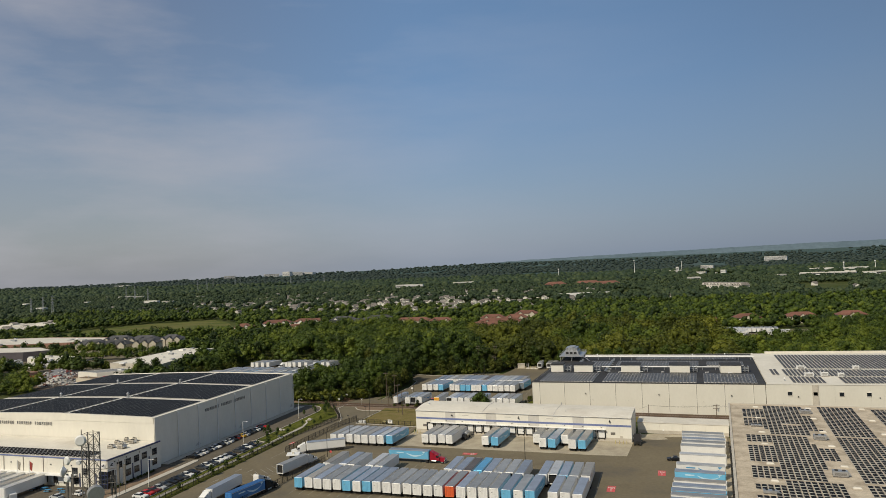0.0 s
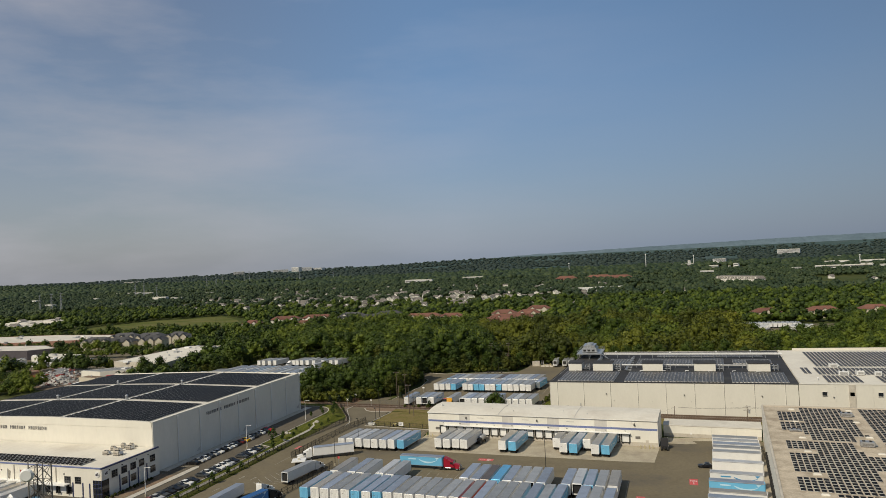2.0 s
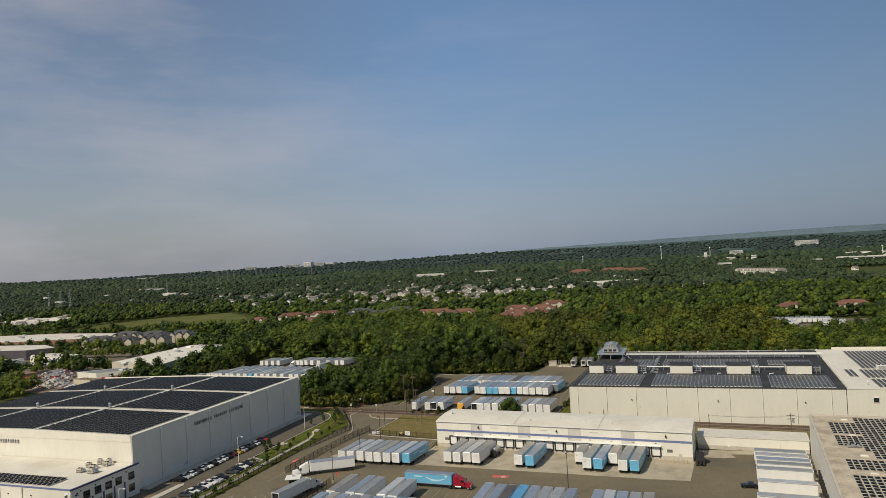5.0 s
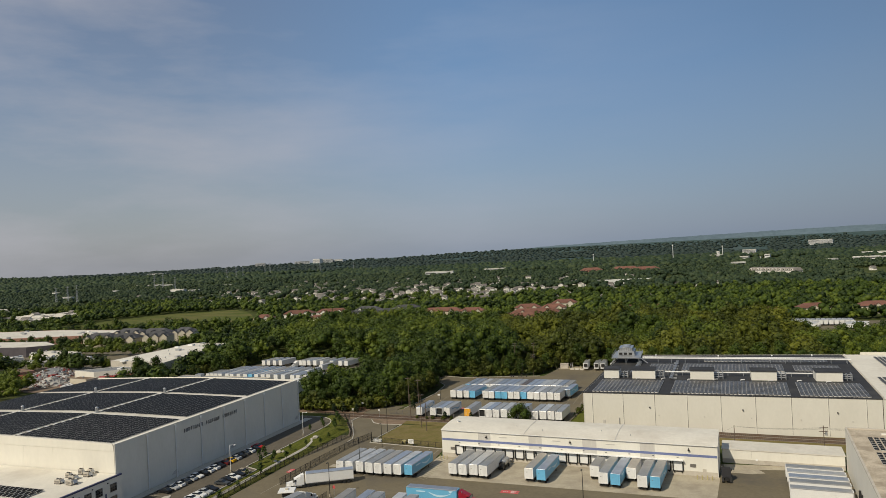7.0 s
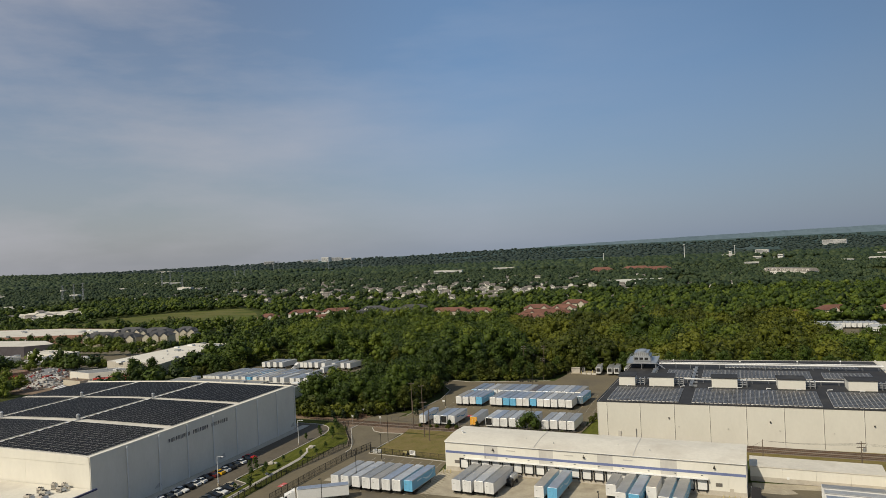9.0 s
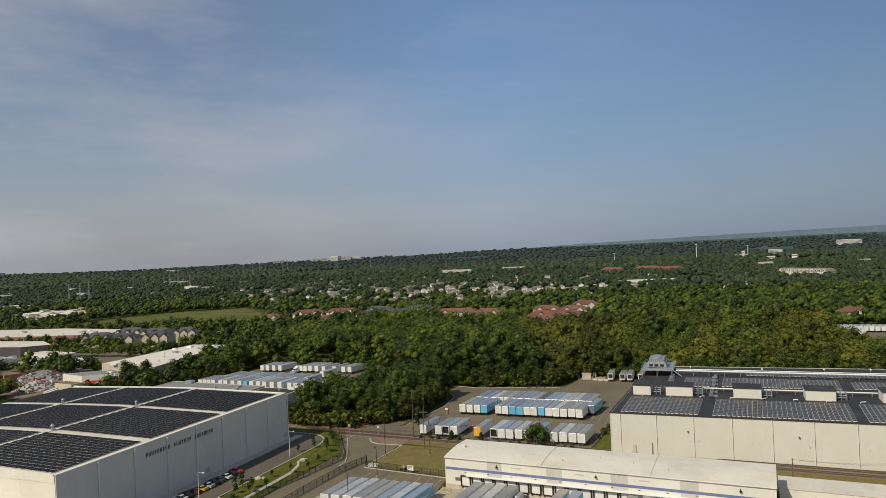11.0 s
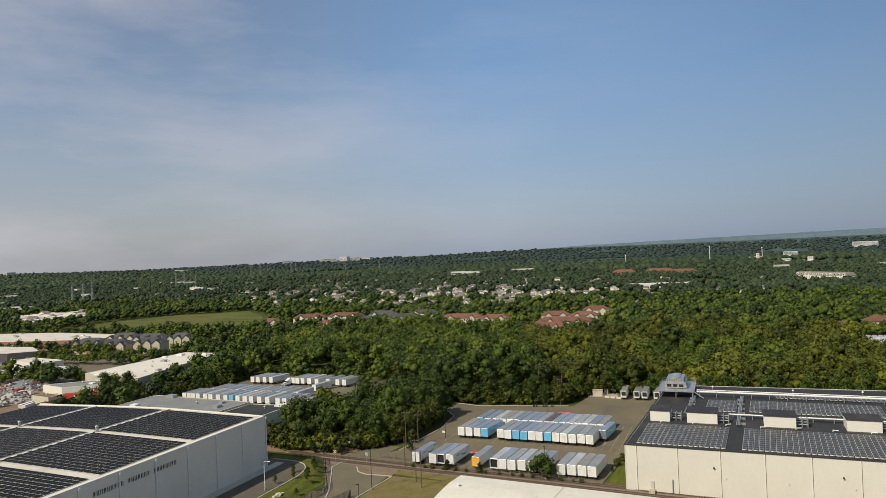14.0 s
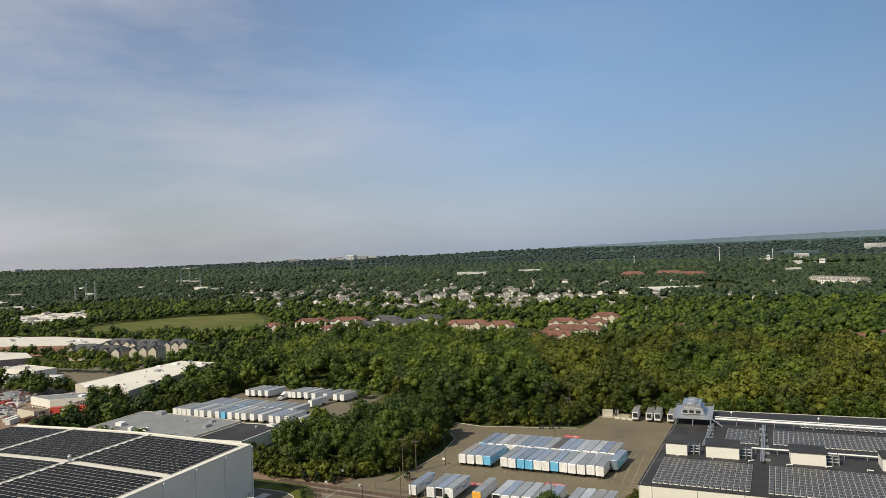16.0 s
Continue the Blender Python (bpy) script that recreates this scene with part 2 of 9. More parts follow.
M = {
    "cream_wall": material("cream_wall", (0.645, 0.622, 0.555), (0.69, 0.667, 0.598), 0.15, 0.75, fine=0.02, stain=(0.62, 0.58, 0.50), stain_scale=0.05, stain_at=(0.6, 1.0), stretch=(1, 1, 0.5)),
    "white_wall": material("white_wall", (0.69, 0.668, 0.60), (0.75, 0.727, 0.66), 0.2, 0.7, fine=0.02, stain=(0.58, 0.56, 0.52), stain_scale=0.08, stain_at=(0.6, 0.95), stretch=(1, 1, 0.4)),
    "warm_wall": material("warm_wall", (0.70, 0.67, 0.595), (0.75, 0.72, 0.64), 0.1, 0.7, fine=0.02, stain=(0.62, 0.57, 0.48), stain_scale=0.06, stain_at=(0.6, 0.95), stretch=(1, 1, 0.5)),
    "grey_wall": material("grey_wall", (0.50, 0.48, 0.45), (0.56, 0.54, 0.50), 0.2, 0.8, fine=0.04, stain=(0.4, 0.37, 0.33), stretch=(1, 1, 0.3)),
    "tan_base": material("tan_base", (0.47, 0.43, 0.37), (0.54, 0.50, 0.43), 0.5, 0.85, fine=0.06, stain=(0.36, 0.32, 0.27), stain_scale=0.3),
    "blue_stripe": material("blue_stripe", (0.13, 0.16, 0.32), (0.17, 0.21, 0.38), 0.4, 0.6, fine=0.03),
    "dark_wall": material("dark_wall", (0.07, 0.06, 0.07), (0.095, 0.085, 0.095), 0.3, 0.8, fine=0.06),
    "navy_trim": material("navy_trim", (0.03, 0.04, 0.10), (0.04, 0.05, 0.13), 0.5, 0.5),
    "white_roof": material("white_roof", (0.58, 0.55, 0.48), (0.66, 0.62, 0.55), 0.12, 0.7, fine=0.05, stain=(0.42, 0.38, 0.32), stain_scale=0.09, stain_at=(0.5, 0.78)),
    "dirty_roof": material("dirty_roof", (0.44, 0.375, 0.285), (0.57, 0.49, 0.38), 0.3, 0.85, fine=0.14, stain=(0.26, 0.21, 0.15), stain_scale=0.16, stain_at=(0.46, 0.66), bump=0.02),
    "bright_roof": material("bright_roof", (0.63, 0.595, 0.52), (0.71, 0.675, 0.595), 0.12, 0.7, fine=0.04, stain=(0.48, 0.43, 0.36), stain_scale=0.05, stain_at=(0.5, 0.75)),
    "black_roof": material("black_roof", (0.020, 0.019, 0.020), (0.034, 0.033, 0.034), 0.25, 0.75, fine=0.16, stain=(0.065, 0.062, 0.058), stain_scale=0.09),
    "grey_roof": material("grey_roof", (0.18, 0.185, 0.19), (0.235, 0.24, 0.245), 0.2, 0.8, fine=0.06, stain=(0.18, 0.18, 0.18)),
    "solar": material("solar", (0.055, 0.052, 0.050), (0.085, 0.081, 0.077), 0.6, 0.38, fine=0.12, spec=0.2),
    "solar_black": material("solar_black", (0.0078, 0.0076, 0.0072), (0.012, 0.0118, 0.011), 0.6, 0.5, fine=0.1, spec=0.08),
    "letter_white": material("letter_white", (0.62, 0.60, 0.56), (0.75, 0.73, 0.69), 1.2, 0.7, fine=0.1),
    "solar_frame": material("solar_frame", (0.46, 0.44, 0.41), (0.58, 0.56, 0.53), 1.0, 0.5, 0.3),
    "asphalt": material("asphalt", (0.132, 0.109, 0.068), (0.172, 0.143, 0.090), 0.12, 0.9, fine=0.10, stain=(0.080, 0.071, 0.058), stain_scale=0.06, stain_at=(0.5, 0.68), bump=0.004),
    "asphalt_road": material("asphalt_road", (0.128, 0.108, 0.070), (0.160, 0.136, 0.090), 0.15, 0.9, fine=0.1, stain=(0.09, 0.08, 0.066), stain_scale=0.08),
    "asphalt_dark": material("asphalt_dark", (0.095, 0.080, 0.058), (0.122, 0.103, 0.076), 0.2, 0.9, fine=0.12, stain=(0.055, 0.05, 0.043), stain_scale=0.1),
    "concrete": material("concrete", (0.36, 0.315, 0.235), (0.45, 0.40, 0.305), 0.25, 0.85, fine=0.08, stain=(0.23, 0.195, 0.15), stain_scale=0.15, stain_at=(0.46, 0.72)),
    "kerb": material("kerb", (0.42, 0.39, 0.34), (0.52, 0.49, 0.43), 0.8, 0.85, fine=0.1),
    "paint_white": material("paint_white", (0.32, 0.29, 0.24), (0.46, 0.43, 0.37), 1.2, 0.8, fine=0.12, stain=(0.13, 0.115, 0.095), stain_scale=0.5, stain_at=(0.42, 0.6)),
    "paint_yellow": material("paint_yellow", (0.42, 0.36, 0.17), (0.52, 0.45, 0.2), 1.2, 0.7, fine=0.12),
    "paint_faded": material("paint_faded", (0.24, 0.205, 0.13), (0.32, 0.275, 0.17), 1.2, 0.8, fine=0.12, stain=(0.14, 0.12, 0.09), stain_scale=0.5, stain_at=(0.42, 0.6)),
    "paint_red": material("paint_red", (0.50, 0.07, 0.07), (0.60, 0.10, 0.10), 0.8, 0.7, fine=0.15, stain=(0.25, 0.12, 0.10), stain_scale=0.7),
    "grass": material("grass", (0.060, 0.076, 0.011), (0.125, 0.130, 0.025), 0.6, 0.95, fine=0.35, stain=(0.135, 0.118, 0.04), stain_scale=0.25, stain_at=(0.5, 0.75), spec=0.1, stretch=(1.6, 0.22, 1)),
    "dry_grass": material("dry_grass", (0.20, 0.155, 0.07), (0.140, 0.125, 0.038), 0.25, 0.95, fine=0.3, stain=(0.20, 0.16, 0.08), stain_scale=0.1, spec=0.1),
    "ground": material("ground", (0.045, 0.062, 0.016), (0.075, 0.085, 0.028), 0.02, 0.95, fine=0.3, stain=(0.11, 0.10, 0.05), stain_scale=0.006, stain_at=(0.55, 0.75), spec=0.1),
    "meadow": material("meadow", (0.062, 0.084, 0.018), (0.115, 0.125, 0.035), 0.05, 0.95, fine=0.3, stain=(0.16, 0.14, 0.055), stain_scale=0.03, stain_at=(0.45, 0.65), stretch=(0.4, 1.6, 1), spec=0.1),
    "earth": material("earth", (0.17, 0.115, 0.075), (0.24, 0.17, 0.115), 0.3, 0.95, fine=0.2, stain=(0.10, 0.09, 0.05), stain_scale=0.2),
    "ballast": material("ballast", (0.16, 0.125, 0.095), (0.24, 0.195, 0.15), 1.2, 0.95, fine=0.3),
    "rust_steel": material("rust_steel", (0.13, 0.075, 0.05), (0.2, 0.13, 0.09), 2.0, 0.6, 0.5, fine=0.2),
    "sleeper": material("sleeper", (0.07, 0.055, 0.045), (0.12, 0.095, 0.075), 3.0, 0.9, fine=0.2),
    "wood_pole": material("wood_pole", (0.10, 0.075, 0.055), (0.16, 0.12, 0.09), 2.0, 0.9, stretch=(1, 1, 0.1)),
    "bark": material("bark", (0.07, 0.055, 0.04), (0.12, 0.095, 0.07), 2.5, 0.95, fine=0.3, bump=0.03, stretch=(1, 1, 0.3)),
    "galvanised": material("galvanised", (0.42, 0.43, 0.44), (0.55, 0.56, 0.57), 1.5, 0.45, 0.7, fine=0.06),
    "dark_steel": material("dark_steel", (0.020, 0.019, 0.018), (0.036, 0.034, 0.032), 1.5, 0.6, 0.3, fine=0.1),
    "weathered_steel": material("weathered_steel", (0.16, 0.15, 0.14), (0.24, 0.22, 0.20), 1.5, 0.65, 0.4, fine=0.1),
    "white_metal": material("white_metal", (0.72, 0.72, 0.71), (0.80, 0.80, 0.79), 0.6, 0.45, fine=0.02, stain=(0.6, 0.58, 0.54), stain_scale=0.5, stain_at=(0.62, 0.9)),
    "trailer_side": material("trailer_side", (0.92, 0.92, 0.92), (1.0, 1.0, 1.0), 0.4, 0.42, own=True, fine=0.03, stain=(0.5, 0.48, 0.45), stain_scale=0.5, stain_at=(0.68, 1.1), vary=0.06),
    "trailer_rear": material("trailer_rear", (0.92, 0.92, 0.92), (1.0, 1.0, 1.0), 0.6, 0.45, own=True, fine=0.03, stain=(0.42, 0.39, 0.35), stain_scale=0.7, stain_at=(0.66, 1.1), vary=0.05),
    "trailer_roof": material("trailer_roof", (0.80, 0.80, 0.80), (1.0, 1.0, 1.0), 0.35, 0.42, 0.55, own=True, fine=0.06, stain=(0.26, 0.24, 0.22), stain_scale=0.3, stain_at=(0.55, 0.95), vary=0.16),
    "aluminium": material("aluminium", (0.45, 0.46, 0.48), (0.6, 0.61, 0.62), 0.8, 0.38, 0.8, fine=0.05),
    "rubber": material("rubber", (0.014, 0.014, 0.014), (0.024, 0.023, 0.022), 3.0, 0.85, fine=0.15),
    "dark_gap": material("dark_gap", (0.012, 0.012, 0.012), (0.02, 0.02, 0.02), 1.0, 0.9),
    "glass": material("glass", (0.010, 0.013, 0.017), (0.018, 0.022, 0.028), 0.4, 0.06, fine=0.0, spec=0.8),
    "car_paint": material("car_paint", (0.96, 0.96, 0.96), (1, 1, 1), 1.0, 0.32, own=True, spec=0.35),
    "lamp_glass": material("lamp_glass", (0.7, 0.7, 0.68), (0.8, 0.8, 0.78), 2.0, 0.15),
    "logo_blue": material("logo_blue", (0.07, 0.27, 0.50), (0.08, 0.30, 0.54), 0.5, 0.4),
    "logo_pale": material("logo_pale", (0.45, 0.66, 0.80), (0.55, 0.74, 0.86), 0.5, 0.4),
    "ink": material("ink", (0.03, 0.03, 0.045), (0.05, 0.05, 0.07), 1.0, 0.6),
    "red_roof": material("red_roof", (0.135, 0.062, 0.045), (0.19, 0.086, 0.062), 0.15, 0.9, fine=0.12, vary=0.15),
    "slate_roof": material("slate_roof", (0.05, 0.05, 0.055), (0.085, 0.085, 0.09), 0.2, 0.85, fine=0.12, vary=0.2),
    "house_roof": material("house_roof", (0.14, 0.125, 0.115), (0.24, 0.22, 0.20), 0.2, 0.9, fine=0.12, vary=0.35),
    "house_wall": material("house_wall", (0.66, 0.62, 0.56), (0.80, 0.78, 0.73), 0.2, 0.8, fine=0.05, vary=0.3),
    "beige_siding": material("beige_siding", (0.50, 0.45, 0.36), (0.58, 0.53, 0.43), 0.3, 0.8, fine=0.05),
    "brick_wall": material("brick_wall", (0.28, 0.15, 0.11), (0.36, 0.20, 0.15), 0.5, 0.9, fine=0.12),
    "far_wall": material("far_wall", (0.55, 0.55, 0.55), (0.66, 0.66, 0.66), 0.05, 0.8, vary=0.12),
    "scrap_light": scrap_material("scrap_light"),
    "scrap_red": material("scrap_red", (0.30, 0.035, 0.03), (0.42, 0.06, 0.05), 0.6, 0.6, fine=0.2, stain=(0.16, 0.09, 0.06), stain_scale=0.4, vary=0.2),
    # green of the far land, shifted to blue to paint in haze
    "hill_haze_green": material("hill_haze_green", (0.048, 0.080, 0.078), (0.072, 0.105, 0.100), 0.01, 0.95, fine=0.25, stain=(0.10, 0.12, 0.12), stain_scale=0.004, spec=0.05),
    # pale blue is distance haze painted on as the hills' base colour
    "hill_haze_blue": material("hill_haze_blue", (0.095, 0.135, 0.17), (0.12, 0.165, 0.20), 0.004, 0.95, fine=0.1, spec=0.05),
    "leaf_wood": leaf_material("leaf_wood", (0.013, 0.026, 0.004), (0.050, 0.079, 0.008), (0.132, 0.164, 0.017), clear=0.08),
    "leaf_near": leaf_material("leaf_near", (0.020, 0.028, 0.003), (0.060, 0.074, 0.007), (0.132, 0.142, 0.014), clear=0.08),
    # leaf green blued a little, some distance haze painted in
    "leaf_haze_green": leaf_material("leaf_haze_green", (0.018, 0.034, 0.016), (0.039, 0.062, 0.027), (0.076, 0.100, 0.040), 0.004),
    # distance haze put into the leaf colour: bluer, lower in contrast
    "leaf_haze_blue": leaf_material("leaf_haze_blue", (0.027, 0.043, 0.037), (0.037, 0.056, 0.046), (0.049, 0.069, 0.054), 0.003),
    "leaf_small": leaf_material("leaf_small", (0.03, 0.055, 0.01), (0.06, 0.095, 0.018), (0.11, 0.14, 0.03)),
    "leaf_yellow": leaf_material("leaf_yellow", (0.06, 0.070, 0.010), (0.105, 0.115, 0.016), (0.17, 0.17, 0.03)),
    "leaf_conifer": leaf_material("leaf_conifer", (0.010, 0.020, 0.007), (0.02, 0.036, 0.012), (0.04, 0.06, 0.02)),
}


# ---- mesh helpers ----
class Shape:
    """Gathers faces of one mesh."""

    def __init__(self):
        self.v, self.f = [], []

    def face(self, *points):
        k = len(self.v)
        self.v += [tuple(p) for p in points]
        self.f.append(tuple(range(k, k + len(points))))
        return self

    def hexa(self, low, high):
        """A solid between two rings of as many points."""
        k, n = len(self.v), len(low)
        self.v += [tuple(p) for p in low] + [tuple(p) for p in high]
        self.f.append(tuple(range(k + n - 1, k - 1, -1)))
        self.f.append(tuple(range(k + n, k + 2 * n)))
        for i in range(n):
            j = (i + 1) % n
            self.f.append((k + i, k + j, k + n + j, k + n + i))
        return self

    def box(self, x0, x1, y0, y1, z0, z1):
        ring = ((x0, y0), (x1, y0), (x1, y1), (x0, y1))
        return self.hexa([(x, y, z0) for x, y in ring], [(x, y, z1) for x, y in ring])

    def prism(self, ring, z0, z1):
        return self.hexa([(x, y, z0) for x, y in ring], [(x, y, z1) for x, y in ring])

    def wall(self, a, b, thick, z0, z1):
        """An upright slab from a to b, its outer face on that line and its thickness to the left of the way."""
        a, b = Vector(a), Vector(b)
        side = Vector((-(b - a).y, (b - a).x)).normalized() * thick
        return self.prism([a, b, b + side, a + side], z0, z1)

    def tube(self, a, b, r, n=6, r2=None):
        a, b = Vector(a), Vector(b)
        d = (b - a).normalized()
        s = d.orthogonal().normalized()
        t = d.cross(s)
        r2 = r if r2 is None else r2
        ring = [(math.cos(2 * math.pi * i / n), math.sin(2 * math.pi * i / n)) for i in range(n)]
        return self.hexa([a + (s * c + t * q) * r for c, q in ring], [b + (s * c + t * q) * r2 for c, q in ring])

    def moved(self, m, since=0):
        self.v[since:] = [tuple(m @ Vector(p)) for p in self.v[since:]]
        return self

    def mesh(self, name):
        me = bpy.data.meshes.new(name)
        me.from_pydata(self.v, [], self.f)
        me.update()
        return me


def thing(name, m=None):
    ob = new(name)
    if m is not None:
        ob.matrix_world = m
    return ob


def part(name, shape, mat, parent=None, label="", smooth=False):
    """One mesh object under a thing or a part."""
    me = shape.mesh(name) if isinstance(shape, Shape) else shape
    if mat is not None and not me.materials:
        me.materials.append(M[mat])
    if smooth:
        me.polygons.foreach_set("use_smooth", [True] * len(me.polygons))
    ob = new(name, me)
    if parent is not None:
        ob.parent = parent
    if label:
        ob["label"] = label
    return ob


def mesh_from_arrays(name, verts, faces):
    """A mesh out of numpy arrays: points, and triangles or quads."""
    me = bpy.data.meshes.new(name)
    n, k = faces.shape
    me.vertices.add(len(verts))
    me.vertices.foreach_set("co", np.ascontiguousarray(verts, dtype=np.float32).ravel())
    me.loops.add(n * k)
    me.loops.foreach_set("vertex_index", np.ascontiguousarray(faces, dtype=np.int32).ravel())
    me.polygons.add(n)
    me.polygons.foreach_set("loop_start", np.arange(0, n * k, k, dtype=np.int32))
    me.update(calc_edges=True)
    return me


def structure(name, shape, mat, label, category):
    return tagged(part(name, shape, mat), label, category, "", "structure")


RISE = 1.3


def bank_edge(y):
    """Foot of the terrace: straight beside the road, then turning away from the level crossing."""
    return min(-143.6, -142.0 - 0.66 * (y - 287))


def level(x, y):
    """Height of the ground: the cold store stands on a low terrace."""
    s = min(1, max(0, (bank_edge(y) - x) / 4.2))
    q = min(1, max(0, (y - 304) / 12))
    return RISE * s * s * (3 - 2 * s) * (1 - q * q * (3 - 2 * q))


def in_poly(x, y, ring):
    ok = False
    j = len(ring) - 1
    for i in range(len(ring)):
        (xi, yi), (xj, yj) = ring[i], ring[j]
        if (yi > y) != (yj > y) and x < (xj - xi) * (y - yi) / (yj - yi) + xi:
            ok = not ok
        j = i
    return ok


# ---- ground, roads and paved areas ----
def sheet(name, ring, mat, label, category, z=0.0, thick=0.12, parent=None):
    s = Shape().prism(ring, z - thick, z)
    if parent is not None:
        return part(name, s, mat, parent)
    return structure(name, s, mat, label, category)


xs = [-6500, -4000, -2500, -1500, -900, -600, -420, -330, -280, -220, -180, -165, -161, -159, -157, -155, -153, -151, -149, -147, -145, -143, -100, 0, 100, 300, 800, 2000, 6500]
ys = [-2500, -800, -200, 0, 120, 200, 260, 284, 287, 290, 293, 296, 298, 300, 302, 304, 307, 310, 313, 316, 322, 328, 334, 340, 346, 352, 360, 420, 600, 900, 1500, 2500, 4000, 6500]
g = Shape()
g.v = [(x, y, level(x, y) - 0.14) for y in ys for x in xs]
g.f = [(j * len(xs) + i, j * len(xs) + i + 1, (j + 1) * len(xs) + i + 1, (j + 1) * len(xs) + i)
       for j in range(len(ys) - 1) for i in range(len(xs) - 1)]
ground = structure("ground", g, "ground", "rough green and brown open ground reaching the horizon", "ground")

sheet("yard_pavement", [(-143.4, 60), (30, 60), (24, 262), (20, 275.5), (-97.5, 262), (-98.4, 271.8), (-127.6, 274.8), (-128, 283.2), (-143.2, 282)],
      "asphalt", "worn brown-grey asphalt of the trailer yard", "pavement", 0.0)
sheet("road", [(-143.4, 281.6), (-127, 283.1), (-127.6, 302), (-139.5, 303.6), (-141.5, 307), (-138, 330), (-158, 332), (-149, 312), (-149.6, 303), (-138.6, 283.5)],
      "asphalt_road", "grey asphalt access road crossing the rails", "road", 0.02)
lot_ring = [(-149, 311.8), (-127, 311.5), (-63.6, 309.5), (-61, 336), (-57, 352), (-53, 436), (-88, 430), (-92, 405.5), (-94, 404.5), (-133, 397), (-149, 401), (-152, 398), (-136.2, 377), (-133.6, 358), (-136.4, 326)]
sheet("rear_lot_pavement", lot_ring, "asphalt", "grey asphalt of the rear trailer lot", "pavement", 0.04)
sheet("apron", [(-97, 243.4), (-23, 241.4), (-12.8, 241.6), (-11.5, 259.4), (-97, 264.4)], "concrete", "stained pale concrete apron before the loading docks", "pavement", 0.03)
sheet("east_strip", [(-4, 120), (16, 120), (20.5, 273), (6.5, 273), (1.2, 195)], "concrete", "pale concrete strip under the parked trailer column", "pavement", 0.025)
sheet("park_pavement", [(-169, 150), (-147.6, 150), (-147.6, 235.6), (-153.0, 237.6), (-153.0, 287), (-153.3, 290.4), (-154.2, 293.8), (-155.8, 297), (-158.2, 299.7), (-161.5, 301.5), (-166, 302.2), (-173, 302.2), (-180, 302), (-180, 294), (-169, 294)],
      "asphalt_dark", "dark asphalt car park beside the cold store", "pavement", RISE + 0.02)
sheet("forecourt", [(-290, 120), (-166, 120), (-166, 200), (-290, 200)], "asphalt_dark", "dark asphalt court before the office annex", "pavement", RISE)

# grass bank between car park and road, sloping down to the fence
bank = Shape()
for y0, y1 in zip(range(150, 280, 10), range(160, 290, 10)):
    for x0, x1 in zip((-152.9, -150, -147.6, -146.4, -145.2), (-150, -147.6, -146.4, -145.2, -143.6)):
        if y0 < 236 and x1 < -147:
            continue
        bank.face((x0, y0, level(x0, y0) + 0.02), (x1, y0, level(x1, y0) + 0.02), (x1, y1, level(x1, y1) + 0.02), (x0, y1, level(x0, y1) + 0.02))
curb_at = [(280, -152.9), (287, -152.9), (290.4, -153.2), (293.8, -154.1), (297, -155.7), (299.7, -158.1), (301.5, -161.4), (302.2, -166)]
for (y0, k0), (y1, k1) in zip(curb_at[:-1], curb_at[1:]):
    for i in range(8):
        quad = [(k + (bank_edge(y) - k) * u / 8, y) for k, y, u in ((k0, y0, i), (k0, y0, i + 1), (k1, y1, i + 1), (k1, y1, i))]
        bank.face(*[(x, y, level(x, y) + 0.02) for x, y in quad])
structure("grass_bank", bank, "grass", "mown green grass bank between car park and road", "grass")
sheet("bank_end", [(-175, 302.4), (-166, 302.4), (-161.5, 302.0), (-157, 303.4), (-157.4, 305.4), (-175, 306.4)], "grass", "green grass round the end of the car park", "grass", RISE + 0.03, 0.6)
sheet("corner_verge", [(-139.8, 281), (-138.5, 283.6), (-149.5, 302.8), (-150.2, 311), (-157.6, 311), (-154.8, 306.6), (-147.2, 294.8), (-143.4, 289)], "ballast", "dark gravel strip beside the level crossing", "ground", 0.05)
sheet("grass_plot", [(-127.4, 274.6), (-98.4, 271.6), (-97.2, 300), (-126.2, 300.2)], "dry_grass", "half-dry grass plot beside the dock building", "grass", 0.05)
sheet("rail_verge", [(-226, 306), (-176, 304), (-151, 304), (-151, 325), (-226, 327)], "earth", "bare brown earth beside the railway", "ground", 0.06, 0.3)
sheet("rail_verge", [(-127, 302.2), (-11, 292), (150, 284), (150, 307), (-56, 307), (-64, 309.2), (-126, 311)], "dry_grass", "rough dry grass along the railway", "grass", 0.03)
sheet("rail_verge", [(-141.6, 305.8), (-139, 301.4), (-135.5, 299.7), (-126.6, 300.3), (-126.6, 303.4), (-127, 306.5), (-140, 309)], "earth", "bare earth between kerb and rails", "ground", 0.045)
sheet("corner_grass", [(-63.2, 309.4), (-56.2, 308.2), (-53, 350), (-56.4, 350), (-60.6, 336)], "grass", "green grass strip beside the warehouse corner", "grass", 0.06)

# kerbs
kb = Shape()


def kerb_line(s, pts, z, w=0.3, h=0.15):
    for a, b in zip(pts[:-1], pts[1:]):
        s.wall(a, b, w, z - 0.1, z + h)


kerb_line(kb, [(-147.5, 150), (-147.5, 235.6), (-153.0, 237.6), (-153.0, 287), (-153.3, 290.4), (-154.2, 293.8), (-155.8, 297), (-158.2, 299.7), (-161.5, 301.5), (-166, 302.2), (-173, 302.2)], RISE + 0.02)
kerb_line(kb, [(-138.6, 283.5), (-149.6, 303), (-149, 311.8)], 0.02)
kerb_line(kb, [(-142.1, 305.4), (-139.1, 301), (-135.5, 299.3), (-126.4, 299.8)], 0.02)
